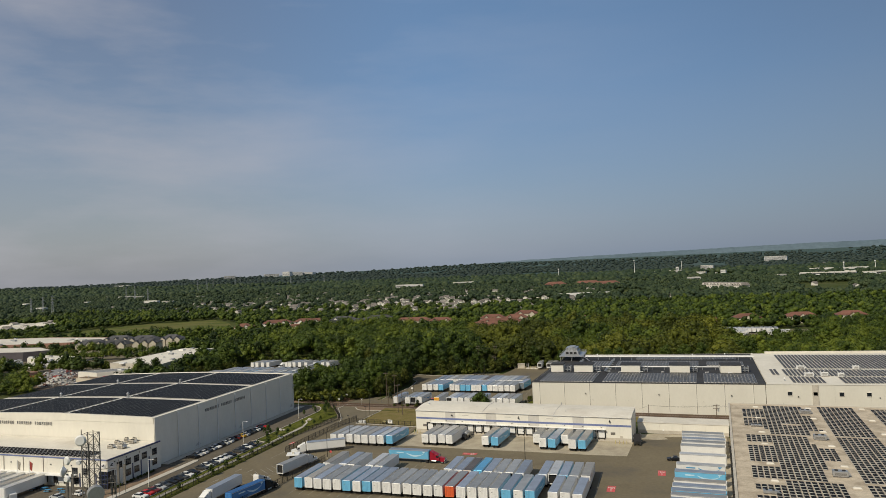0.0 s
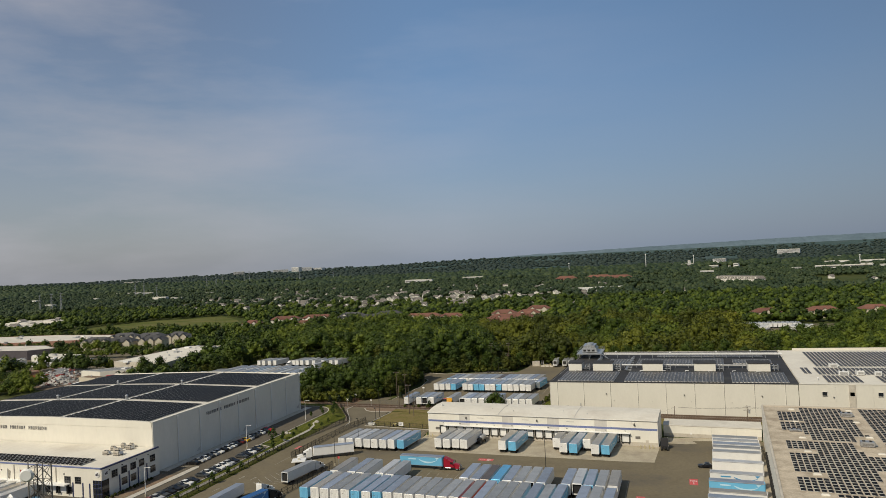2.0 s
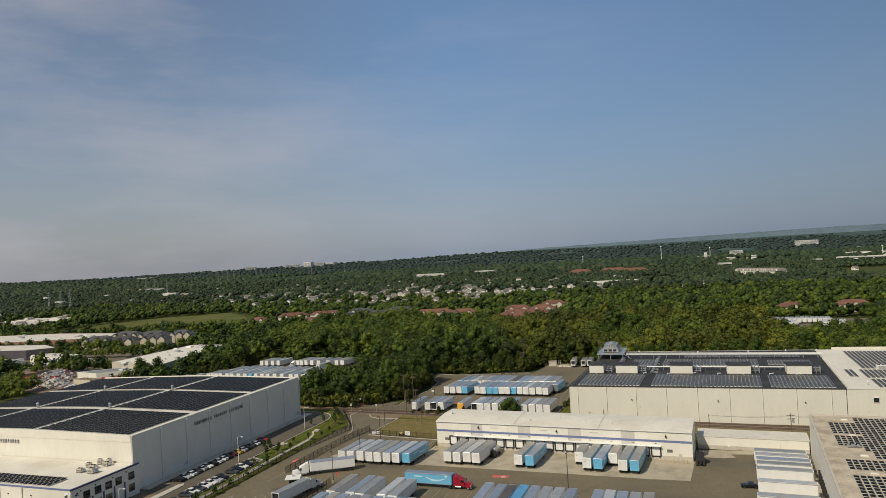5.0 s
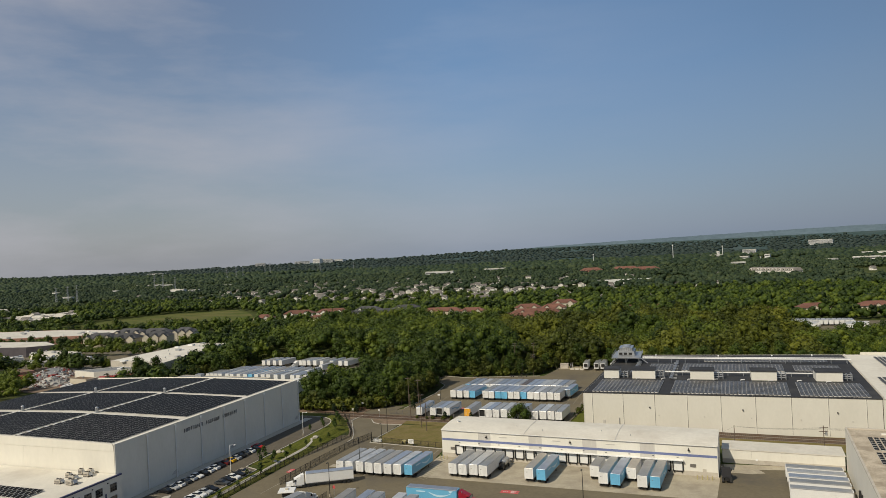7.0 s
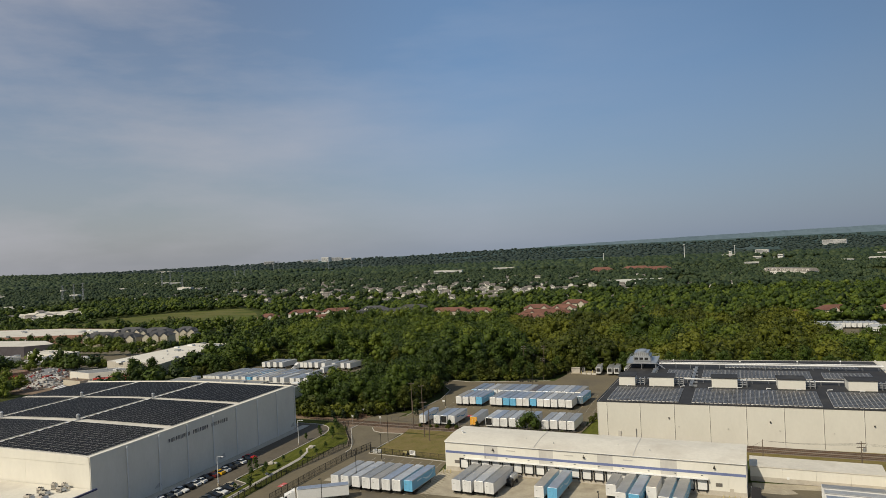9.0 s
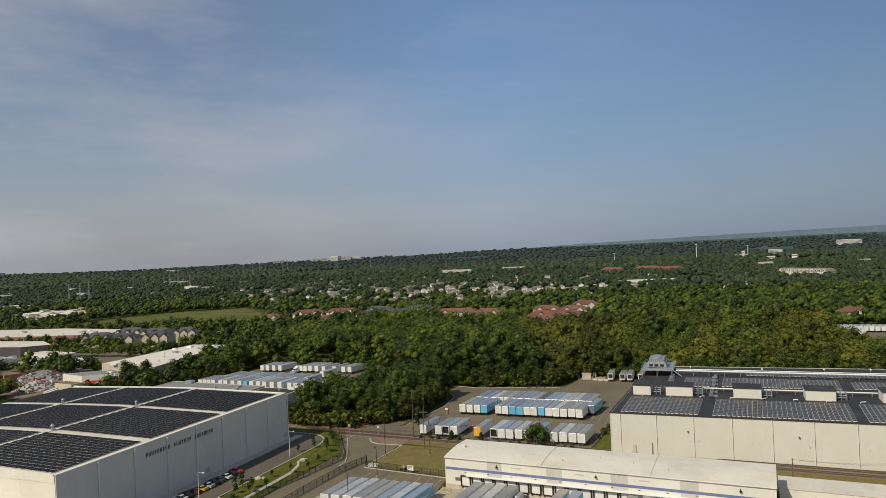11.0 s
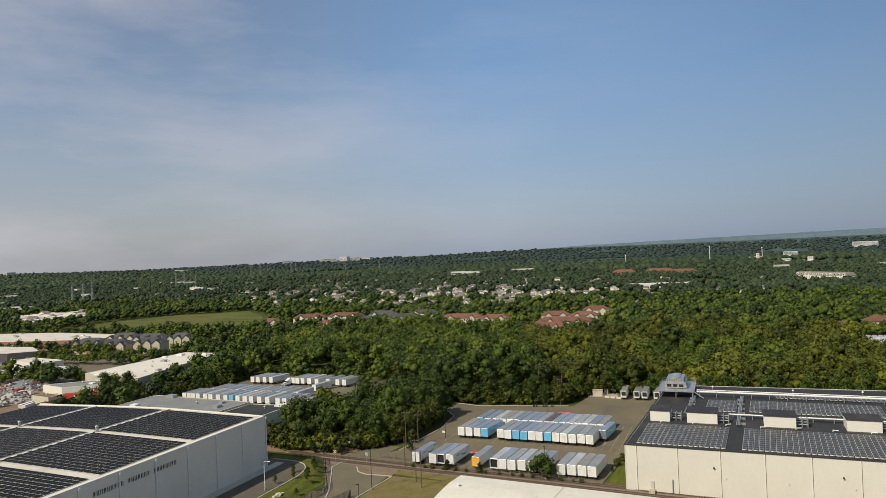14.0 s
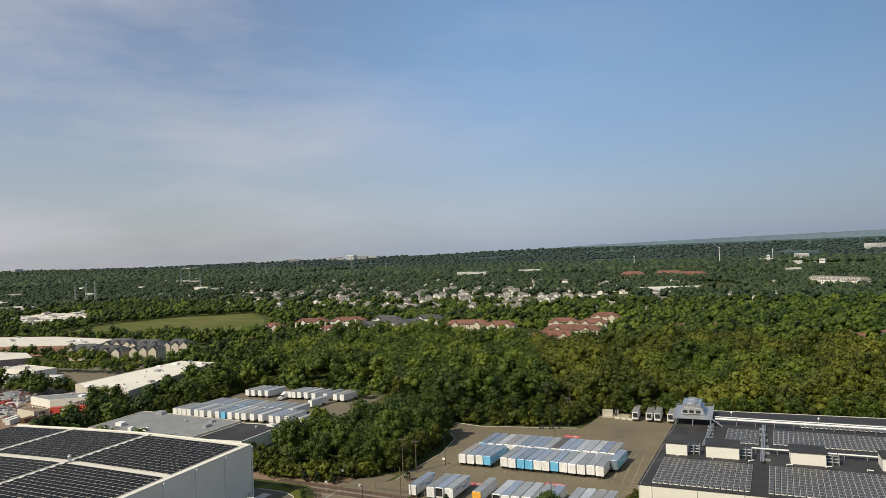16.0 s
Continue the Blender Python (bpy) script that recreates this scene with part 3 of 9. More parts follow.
kerb_line(kb, [(-136.4, 326), (-133.6, 358), (-136.2, 377), (-152, 398), (-149, 401), (-133, 397), (-94, 404.5)], 0.04)
kerb_line(kb, [(-126.4, 299.8), (-127.7, 282), (-127.7, 274.6), (-98.4, 271.6)], 0.02)
kerb_line(kb, [(-136.0, 274), (-136.2, 278), (-138.6, 283.5)], 0.02)
structure("kerb", kb, "kerb", "pale concrete kerbs edging roads and lots", "kerb")
walk_path = Shape()
pts = [(-146.2, 150), (-145.9, 194), (-145.8, 214), (-146.0, 240), (-146.2, 262), (-147.4, 268), (-149.6, 271.4), (-148.8, 275)]
for (ax, ay), (bx, by) in zip(pts[:-1], pts[1:]):
    walk_path.face(*[(x, y, level(x, y) + 0.08) for x, y in ((ax - 0.42, ay), (ax + 0.42, ay), (bx + 0.42, by), (bx - 0.42, by))])
structure("footpath", walk_path, "kerb", "narrow pale concrete footpath on the grass bank", "path")
side_walk = Shape().box(-168.9, -165.8, 203, 299, RISE, RISE + 0.15)
structure("side_walk", side_walk, "kerb", "raised concrete walk along the cold store", "path")

sheet("entrance_walk", [(-160.9, 120), (-158.6, 120), (-157.4, 200), (-157.6, 208.5), (-158.6, 210), (-159.8, 208.6), (-159.8, 200)], "kerb", "pale concrete walk between the annex and its road", "path", RISE + 0.16, 0.2)
sheet("shrub_bed", [(-165.9, 150), (-161.0, 150), (-160.0, 200), (-165.6, 200)], "earth", "brown planting bed beside the office annex", "ground", RISE + 0.08, 0.12)

# painted lines
ln = Shape()
for k in range(35):
    x = -108.6 + 3.18 * k
    if x < -18:
        ln.box(x - 0.06, x + 0.06, 186.5, 222, 0.0, 0.012)
for k in range(16):
    x = -123.2 + 3.35 * k
    if x < -97.4:
        ln.box(x - 0.09, x + 0.09, 241, 271, 0.0, 0.012)
for k in range(24):
    x = -125.6 + 2.95 * k
    ln.box(x - 0.06, x + 0.06, 343, 376, 0.04, 0.052)
for k in range(21):
    x = -127 + 3.02 * k
    ln.box(x - 0.06, x + 0.06, 311.8, 327.5, 0.04, 0.052)
for k in range(46):
    y = 182 + 2.7 * k
    if y < 268:
        ln.box(-166, -161.2, y - 0.05, y + 0.05, RISE + 0.02, RISE + 0.032)
    if y < 236:
        ln.box(-152.4, -147.8, y - 0.05, y + 0.05, RISE + 0.02, RISE + 0.032)


def stroke(shape, a_, b_, w=0.16, z=0.013):
    d = (Vector(b_) - Vector(a_)).normalized() * w / 2
    shape.face(*[(p[0] + q * d.y, p[1] - q * d.x, z) for p, q in ((a_, 1), (b_, 1), (b_, -1), (a_, -1))])


for a_, b_ in (((-132.3, 202.2), (-128.4, 198.9)), ((-132.5, 205.1), (-127.6, 200.8)), ((-131.8, 207.5), (-125.9, 203.0)), ((-131.1, 209.7), (-125.5, 205.4)), ((-130.4, 211.8), (-125.5, 208.3)),
               ((-125.8, 203.1), (-122.3, 206.2)), ((-125.3, 201.6), (-121.2, 204.4)), ((-125.6, 205.4), (-122.6, 207.8)), ((-135.6, 219.8), (-135.2, 230.3))):
    stroke(ln, a_, b_)
for x, y in ((-138.8, 205.1), (-134.4, 205.1), (-139.7, 193.4)):
    stroke(ln, (x - 0.15, y - 1.6), (x + 0.1, y + 1.0), 0.3)
    ln.face((x - 0.45, y + 0.6, 0.013), (x + 0.6, y + 0.5, 0.013), (x + 0.2, y + 1.9, 0.013))
structure("parking_lines", ln, "paint_white", "worn white painted parking lines", "road marking")
hat = Shape()
for k in range(14):
    t = k / 13
    hat.face((-96.5, 243 + 20 * t, 0.035), (-92.8, 240.5 + 20 * t, 0.035), (-92.8, 240.8 + 20 * t, 0.035), (-96.5, 243.3 + 20 * t, 0.035))
for k in range(26):
    y = 318 + 1.6 * k
    hat.face((-66 + 0.1 * k, y, 0.055), (-62.6 + 0.1 * k, y + 1.5, 0.055), (-62.6 + 0.1 * k, y + 1.75, 0.055), (-66 + 0.1 * k, y + 0.25, 0.055))
sheet("road_patch", [(-130.2, 213.4), (-127.0, 212.9), (-126.4, 215.0), (-129.7, 215.5)], "asphalt_dark", "darker mended patch in the yard asphalt", "pavement", 0.014)
sheet("landing_strip", [(-128.4, 246.8), (-97.3, 246.6), (-97.3, 249.2), (-128.2, 249.5)], "concrete", "pale concrete strip under the trailer legs", "pavement", 0.016)
sheet("ramp_strip", [(-10.2, 264.6), (-3, 264.4), (0.4, 265.6), (-1, 268.6), (20, 271.4), (20, 273.6), (-10.2, 272.2)], "concrete", "pale concrete before the low storage building", "pavement", 0.045)
structure("hatched_marking", hat, "paint_faded", "faded yellow hatched no-parking marking", "road marking")


def words(text, size, name="lettering"):
    cu = bpy.data.curves.new(name, "FONT")
    cu.body, cu.size, cu.align_x, cu.align_y = text, size, "CENTER", "CENTER"
    ob = bpy.data.objects.new(name, cu)
    scene.collection.objects.link(ob)
    bpy.context.view_layer.update()
    me = bpy.data.meshes.new_from_object(ob.evaluated_get(bpy.context.evaluated_depsgraph_get()))
    bpy.data.objects.remove(ob)
    me.name = name
    return me


def speed_patch(x, y, rz, z=0.0, text="5\nMPH", size=1.0):
    p = thing("speed_marking", pose(x, y, z, 0, 0, rz))
    p.scale = (size, size, 1)
    s = Shape().prism([(-1.35, -3.1), (1.35, -3.1), (1.35, 3.1), (-1.35, 3.1)], -0.02, 0.016)
    part("patch", s, "paint_red", p, "red painted rectangle")
    t = part("lettering", words(text, 1.15), "letter_white", p, "white painted speed figure")
    t.location = (0, 0, 0.024)
    t.scale = (1.0, 2.3, 1)
    tagged(p, "red painted ground marking with white speed limit lettering", "road marking", "speed markings")


speed_patch(-15.6, 207.4, 180, 0.0, "5\nMPH", 0.85)
speed_patch(-1.7, 224.7, 180, 0.0, "5\nMPH", 0.85)
speed_patch(-138.6, 240.5, 0, 0.03, "5\nMPH", 0.55)
speed_patch(-66, 236.5, 90, 0.0, "5\nMPH", 0.82)
speed_patch(-93, 392, 90, 0.06)
speed_patch(-86, 336.5, 90, 0.06)
speed_patch(-110, 329.5, 90, 0.06)


# ---- railway ----
def rail_y(x):
    return 303.6 - 0.05 * x


def railway():
    bed = Shape()
    bed.prism([(-175, rail_y(-175) - 3.6), (150, rail_y(150) - 3.6), (150, rail_y(150) + 3.6), (-175, rail_y(-175) + 3.6)], -0.1, 0.12)
    structure("rail_ballast", bed, "ballast", "brown stone ballast of the two-track railway", "ballast")
    for off in (-1.9, 1.9):
        track = thing("railway_track", pose(0, rail_y(0) + off, 0, 0, 0, math.degrees(math.atan(-0.05))))
        for r in (-0.72, 0.72):
            part("rail", Shape().box(-175, 150, r - 0.06, r + 0.06, 0.2, 0.36), "rust_steel", track)
        sl = Shape()
        for k in range(520):
            x = -174 + 0.62 * k
            sl.box(x - 0.12, x + 0.12, -1.25, 1.25, 0.1, 0.22)
        tagged(part("sleepers", sl, "sleeper", track), kind="stuff")
        tagged(track, "rusty railway track on dark sleepers and ballast", "railway track", "railway tracks", "structure")


railway()


# ---- solar roofs ----
def solar_block(parent, x0, x1, y0, y1, zf, w, d, gx, gy, tilt, shear=0.0, skip=None, frame_w=0.05, name="solar_array", glass="solar", skirt=0.09, rail=0.0):
    """A field of tilted modules on a roof: dark glass in light metal frames. zf: height of the roof; skip: leaves modules out."""
    gl, fr = [], []
    nx, ny = max(1, int((x1 - x0 + gx) / (w + gx))), max(1, int((y1 - y0 + gy) / (d + gy)))
    h = d * math.sin(tilt)
    dd = d * math.cos(tilt)
    for j in range(ny):
        y = y0 + j * (d + gy)
        for i in range(nx):
            x = x0 + i * (w + gx) + shear * (y - y0)
            if skip and skip(x + w / 2, y + d / 2):
                continue
            z = zf(x + w / 2, y + d / 2) + 0.18
            dz = zf(x + w, y) - zf(x, y)
            fr.append(((x, y, z - dz / 2), (x + w, y, z + dz / 2), (x + w, y + dd, z + h + dz / 2), (x, y + dd, z + h - dz / 2)))
            a, c, e = frame_w, 0.012, frame_w + rail
            hs = h * e / dd
            gl.append(((x + a, y + e, z + hs + c - dz / 2), (x + w - a, y + e, z + hs + c + dz / 2), (x + w - a, y + dd - e, z + h - hs + c + dz / 2), (x + a, y + dd - e, z + h - hs + c - dz / 2)))
    arr = thing(name)
    arr.parent = parent
    for nm, quads, mat, deep in (("rack_field", fr, "solar_frame", skirt), ("module_field", gl, glass, 0.0)):
        q = np.array(quads, dtype=np.float32)
        v = q.reshape(-1, 3)
        n = len(quads)
        k = np.arange(n)[:, None] * 4
        if deep:
            v = np.concatenate([v, v - np.array((0, 0, deep), dtype=np.float32)])
            o = 4 * n
            f = np.concatenate([k + np.array([[0, 1, 2, 3]])] + [np.concatenate([k + a, k + o + a, k + o + b, k + b], axis=1) for a, b in ((0, 1), (1, 2), (2, 3), (3, 0))])
        else:
            f = k + np.array([[0, 1, 2, 3]])
        tagged(part(nm, mesh_from_arrays(nm, v, f), mat, arr), kind="stuff")
    return arr


# ---- cold store with office annex ----
def fz_z(x, y):
    return 18.35 - 0.55 * max(0, (x + 212) / 43) ** 1.3 if x > -212 else 18.35 - 1.6 * ((-212 - x) / 62) ** 1.4


def panel_wall(parent, a, b, z0, z1, n, mat, thick=0.35, gap=0.03, top=None, name="wall_panel"):
    """Concrete wall panels side by side, with open joints over a dark backing."""
    a, b = Vector(a), Vector(b)
    side = Vector((-(b - a).y, (b - a).x)).normalized()
    part("wall_core", Shape().wall(a + side * 0.08, b + side * 0.08, thick - 0.1, z0, z1 - 0.05), "grey_wall", parent)
    L = (b - a).length
    d = (b - a) / L
    for i in range(n):
        p, q = a + d * (L * i / n + gap / 2), a + d * (L * (i + 1) / n - gap / 2)
        part(name, Shape().wall(p, q, 0.12, z0, z1), mat, parent)


def cold_store():
    b = thing("cold_store", pose(0, 0, 0))
    panel_wall(b, (-169, 200.8), (-169, 294), RISE - 1.4, 17.75, 8, "white_wall", gap=0.006)
    panel_wall(b, (-274, 200.8), (-169.2, 200.8), RISE - 1.4, 17.6, 9, "warm_wall")
    panel_wall(b, (-169.2, 294), (-274, 294), RISE - 1.4, 17.3, 9, "warm_wall")
    panel_wall(b, (-274, 294), (-274, 200.8), RISE - 1.4, 16.7, 9, "warm_wall")
    rf = Shape()
    cols = [-274, -266, -258, -250, -242, -234, -226, -219, -212, -205, -198, -190, -182, -175, -169.4]
    for x0, x1 in zip(cols[:-1], cols[1:]):
        rf.face((x0, 201.2, fz_z(x0, 0)), (x1, 201.2, fz_z(x1, 0)), (x1, 293.7, fz_z(x1, 0)), (x0, 293.7, fz_z(x0, 0)))
    part("roof", rf, "white_roof", b, "pale roof membrane")
    cp = Shape()
    cp.box(-169.75, -168.95, 200.7, 294.1, 17.7, 17.98)
    part("coping", cp, "warm_wall", b)
    for yy in (200.7, 293.5):
        low = [(x, yy, 16.0) for x in cols] + [(x, yy, fz_z(x, 0) + 0.2) for x in reversed(cols)]
        s = Shape().hexa(low, [(x, y + 0.55, z) for x, y, z in low])
        part("coping", s, "warm_wall", b)
    for x0, x1 in ((-207.7, -170.4), (-242.4, -208.9), (-273.2, -243.5)):
        for y0, y1 in ((201.8, 230.2), (232.2, 262.0), (264.0, 293.0)):
            solar_block(b, x0, x1, y0, y1, fz_z, 1.98, 1.81, 0.05, 0.14, radians(1.5), frame_w=0.034, glass="solar_black")
    # pipe runs in the service lanes
    for x in (-208.4, -243.0):
        part("cable_strip", Shape().box(x - 0.52, x + 0.52, 202, 293, fz_z(x, 0) + 0.005, fz_z(x, 0) + 0.03), "black_roof", b, "dark rubber strip under the pads")
        for k in range(30):
            y = 202.6 + 3.05 * k
            part("walkway_pad", Shape().box(x - 0.36, x + 0.36, y, y + 1.2, fz_z(x, 0) + 0.02, fz_z(x, 0) + 0.16), "white_metal", b)
        for y in (231, 262.8):
            v = part("roof_vent", Shape().tube((x + 0.7, y, fz_z(x, 0)), (x + 0.7, y, fz_z(x, 0) + 1.7), 0.45, 10).tube((x + 0.7, y, fz_z(x, 0) + 1.7), (x + 0.7, y, fz_z(x, 0) + 2.1), 0.65, 10, 0.2), "galvanised", b)
    # sign letters as plain bars, on the long side and the front
    for (ax, ay), (bx, by), widths in (((-168.93, 228.2), (-168.93, 256.0), (9.2, 7.2, 8.2)), ((-242.2, 200.72), (-211.0, 200.72), (9.6, 7.4, 8.6))):
        d = Vector((bx - ax, by - ay)).normalized()
        pos = 0.0
        for word in widths:
            n = round(word / 1.03)
            for i in range(n):
                p = Vector((ax, ay)) + d * (pos + i * word / n)
                sb = Shape()
                for o, z0, z1 in ((0.0, 14.0, 15.2), (0.46, 14.0, 15.2)) if i % 3 else ((0.1, 14.0, 15.2), (0.36, 14.3, 15.2)):
                    sb.wall(p + d * o, p + d * (o + 0.15), -0.05 if d.y < 0.5 else 0.05, z0, z1)
                part("sign_bar", sb.moved(Matrix.Translation((0.05 if d.y > 0.5 else 0, -0.05 if d.y < 0.5 else 0, 0))), "ink", b)
            pos += word + 1.2
    for k in range(8):
        y = 212.6 + 11.65 * k
        part("downpipe", Shape().tube((-168.8, y, RISE), (-168.8, y, 17.4), 0.2, 8).box(-168.95, -168.5, y - 0.3, y + 0.3, 16.9, 17.5), "white_metal", b)
    # irregular grey patches low on the long side wall
    for y, z, w, h in ((291, 1.3, 2.4, 1.5), (250, 1.3, 3.2, 1.6), (222, 1.3, 3.0, 1.4)):
        s = Shape().face((-168.92, y, z + RISE), (-168.92, y + w, z + RISE), (-168.92, y + w * 0.8, z + RISE + h), (-168.92, y + w * 0.3, z + RISE + h * 0.6))
        part("patch", s, "grey_wall", b)
    tagged(b, "huge white cold-storage warehouse with dark solar panels covering its roof", "warehouse")


cold_store()


def window_unit(parent, at, w, h, normal, cols=3, rows=3):
    """A dark pane in a white frame with glazing bars; at: middle of the pane; normal: '-y' or '+x'."""
    m = Matrix.Translation(at) @ (Matrix.Rotation(0, 4, "Z") if normal == "-y" else Matrix.Rotation(radians(90), 4, "Z"))
    fr = Shape()
    fr.box(-w / 2 - 0.08, w / 2 + 0.08, -0.10, 0.0, -h / 2 - 0.08, -h / 2)
    fr.box(-w / 2 - 0.08, w / 2 + 0.08, -0.10, 0.0, h / 2, h / 2 + 0.08)
    fr.box(-w / 2 - 0.08, -w / 2, -0.10, 0.0, -h / 2, h / 2)
    fr.box(w / 2, w / 2 + 0.08, -0.10, 0.0, -h / 2, h / 2)
    for i in range(1, cols):
        x = -w / 2 + w * i / cols
        fr.box(x - 0.02, x + 0.02, -0.06, -0.02, -h / 2, h / 2)
    for j in range(1, rows):
        z = -h / 2 + h * j / rows
        fr.box(-w / 2, w / 2, -0.055, -0.02, z - 0.02, z + 0.02)
    win = part("window", fr.moved(m), "weathered_steel", parent)
    part("pane", Shape().box(-w / 2, w / 2, -0.03, -0.01, -h / 2, h / 2).moved(m), "glass", win)
    return win


def hvac_unit(x, y, z, w, d, h, rz=0, label="weathered beige rooftop air handler on the flat roof", legs=True, mat="white_metal"):
    u = thing("rooftop_unit", pose(x, y, z, 0, 0, rz))
    part("base_rail", Shape().box(-w / 2, w / 2, -d / 2, -d / 2 + 0.15, 0, 0.3).box(-w / 2, w / 2, d / 2 - 0.15, d / 2, 0, 0.3), "weathered_steel", u)
    part("cabinet", Shape().box(-w / 2, w / 2, -d / 2, d / 2, 0.25, h), mat, u)
    part("hood", Shape().hexa([(w / 2, -d / 3, h * 0.4), (w / 2 + 0.7, -d / 3, h * 0.4), (w / 2 + 0.7, d / 3, h * 0.4), (w / 2, d / 3, h * 0.4)],
                              [(w / 2, -d / 3, h * 0.95), (w / 2 + 0.1, -d / 3, h * 0.95), (w / 2 + 0.1, d / 3, h * 0.95), (w / 2, d / 3, h * 0.95)]), "galvanised", u)
    for s in (-0.25, 0.25):
        part("fan_ring", Shape().tube((w * s, 0, h), (w * s, 0, h + 0.18), min(w, d) * 0.2, 12), "dark_steel", u)
    lv = Shape()
    for k in range(4):
        lv.box(-w * 0.4, w * 0.4, -d / 2 - 0.03, -d / 2, 0.5 + k * (h - 0.8) / 4, 0.5 + (k + 0.55) * (h - 0.8) / 4)
    part("louvre", lv, "weathered_steel", u)
    return tagged(u, label, "rooftop unit", "rooftop units")


def annex():
    b = thing("office_annex")
    x0, x1, y0, y1, z1 = -262, -166.6, 176.6, 200.4, 10.1
    panel_wall(b, (x1, y0), (x1, y1), RISE - 1.4, z1, 4, "white_wall", name="wall_panel")
    panel_wall(b, (x0, y0), (x1 - 0.2, y0), RISE - 1.4, z1, 12, "warm_wall")
    part("roof", Shape().box(x0, x1 - 0.3, y0 + 0.3, y1, z1 - 0.7, z1 - 0.3), "bright_roof", b, "pale roof membrane")
    part("coping", Shape().box(x1 - 0.4, x1 + 0.12, y0 - 0.12, y1, z1 - 0.2, z1 + 0.22), "navy_trim", b, "dark blue parapet edge")
    part("coping", Shape().box(x0, x1 - 0.4, y0 - 0.12, y0 + 0.3, z1 - 0.12, z1 + 0.2), "blue_stripe", b, "blue parapet edge")
    solar_block(b, -258, -176.5, 178.8, 186.5, lambda x, y: z1 - 0.3, 1.5, 1.8, 0.16, 0.3, radians(12), frame_w=0.09, glass="solar_black")
    for y, zz in ((181.5, 7.4), (185.3, 7.4), (189.0, 7.4), (192.6, 7.4), (197.4, 7.4), (185.3, 4.0), (189.0, 4.0), (197.4, 4.0)):
        window_unit(b, (x1, y, zz), 2.1, 2.0, "+x")
    for y in (183.4, 187.2, 191.0, 194.8):
        part("pilaster", Shape().box(x1, x1 + 0.12, y - 0.2, y + 0.2, RISE, 6.4), "navy_trim", b)
    for x, z in ((-175.6, 6.3), (-179.6, 6.3), (-179.2, 3.2)):
        window_unit(b, (x, y0, z), 2.2, 1.9, "-y")
    for x in (-171.2, -173.8, -177.6):
        part("pilaster", Shape().box(x - 0.2, x + 0.2, y0 - 0.12, y0, RISE, 5.6), "navy_trim", b)
    for k in range(9):
        part("downpipe", Shape().tube((-184 - 8.4 * k, y0 - 0.15, 5.4), (-184 - 8.4 * k, y0 - 0.15, z1 - 0.3), 0.1, 6), "tan_base", b)
        part("wall_light", Shape().box(-181 - 8.4 * k, -180.7 - 8.4 * k, y0 - 0.2, y0, 7.8, 8.1), "dark_steel", b)
    for y in (179.5, 184.5, 190.5, 195.5):
        part("wall_light", Shape().box(x1, x1 + 0.2, y - 0.15, y + 0.15, 8.9, 9.2), "dark_steel", b)
    # glazed corner entrance and plain round emblem
    part("entrance_glazing", Shape().box(-169.8, x1 + 0.1, y0 - 0.1, y0 + 0.05, RISE, 6.6).box(x1 - 0.05, x1 + 0.1, y0, y0 + 2.6, RISE, 6.6), "glass", b, "dark glazed corner entrance")
    fr = Shape()
    for k in range(4):
        fr.box(-169.8 + k * 1.05, -169.7 + k * 1.05, y0 - 0.2, y0 - 0.1, RISE, 6.6)
    for z in (2.6, 4.2, 5.4):
        fr.box(-169.8, x1 + 0.15, y0 - 0.18, y0 - 0.1, z, z + 0.12)
    part("entrance_frame", fr, "navy_trim", b)
    for (x, y, turn) in ((-168.2, y0 - 0.1, 0), (x1 + 0.1, y0 + 1.6, 90)):
        s = Shape()
        s.tube((0, 0.06, 8.4), (0, -0.02, 8.4), 0.9, 20)
        s.moved(Matrix.Translation((x, y, 0)) @ Matrix.Rotation(radians(turn), 4, "Z"))
        e = part("emblem", s, "white_metal", b, "plain white round emblem")
        mk = Shape().box(-0.55, 0.15, -0.06, -0.03, 8.05, 8.55).box(-0.1, 0.5, -0.06, -0.03, 8.45, 8.85).box(0.2, 0.6, -0.06, -0.03, 8.0, 8.25)
        part("emblem_mark", mk.moved(Matrix.Translation((x, y, 0)) @ Matrix.Rotation(radians(turn), 4, "Z")), "ink", e, "dark plain shapes")
    # dock doors under a canopy along the front
    part("canopy", Shape().box(-262, -178.6, y0 - 2.2, y0, 5.0, 5.3), "white_metal", b)
    for k in range(20):
        x = -181 - 4.1 * k
        part("dock_door", Shape().box(x - 1.4, x + 1.4, y0 - 0.15, y0, RISE + 1.1, 4.4), "white_metal", b)
        part("dock_seal", Shape().box(x - 1.8, x - 1.4, y0 - 0.6, y0, RISE + 0.9, 4.8).box(x + 1.4, x + 1.8, y0 - 0.6, y0, RISE + 0.9, 4.8), "rubber", b)
    tagged(b, "two-storey white office annex with dark blue trim and square windows", "office building")
    for x, y, w, d, h, rz in ((-178.6, 190.8, 1.9, 1.5, 1.15, 4), (-174.2, 190.9, 2.2, 1.9, 1.4, -3), (-180.4, 195.4, 1.2, 1.2, 1.3, 8), (-177.6, 194.4, 2.0, 1.6, 1.1, 0), (-178.9, 198.2, 1.2, 1.0, 1.6, 5), (-175.6, 197.4, 1.9, 1.5, 1.2, -4), (-176.6, 199.3, 1.2, 1.0, 1.4, 0)):
        hvac_unit(x, y, 9.8, w, d, h, rz, mat="tan_base")


annex()


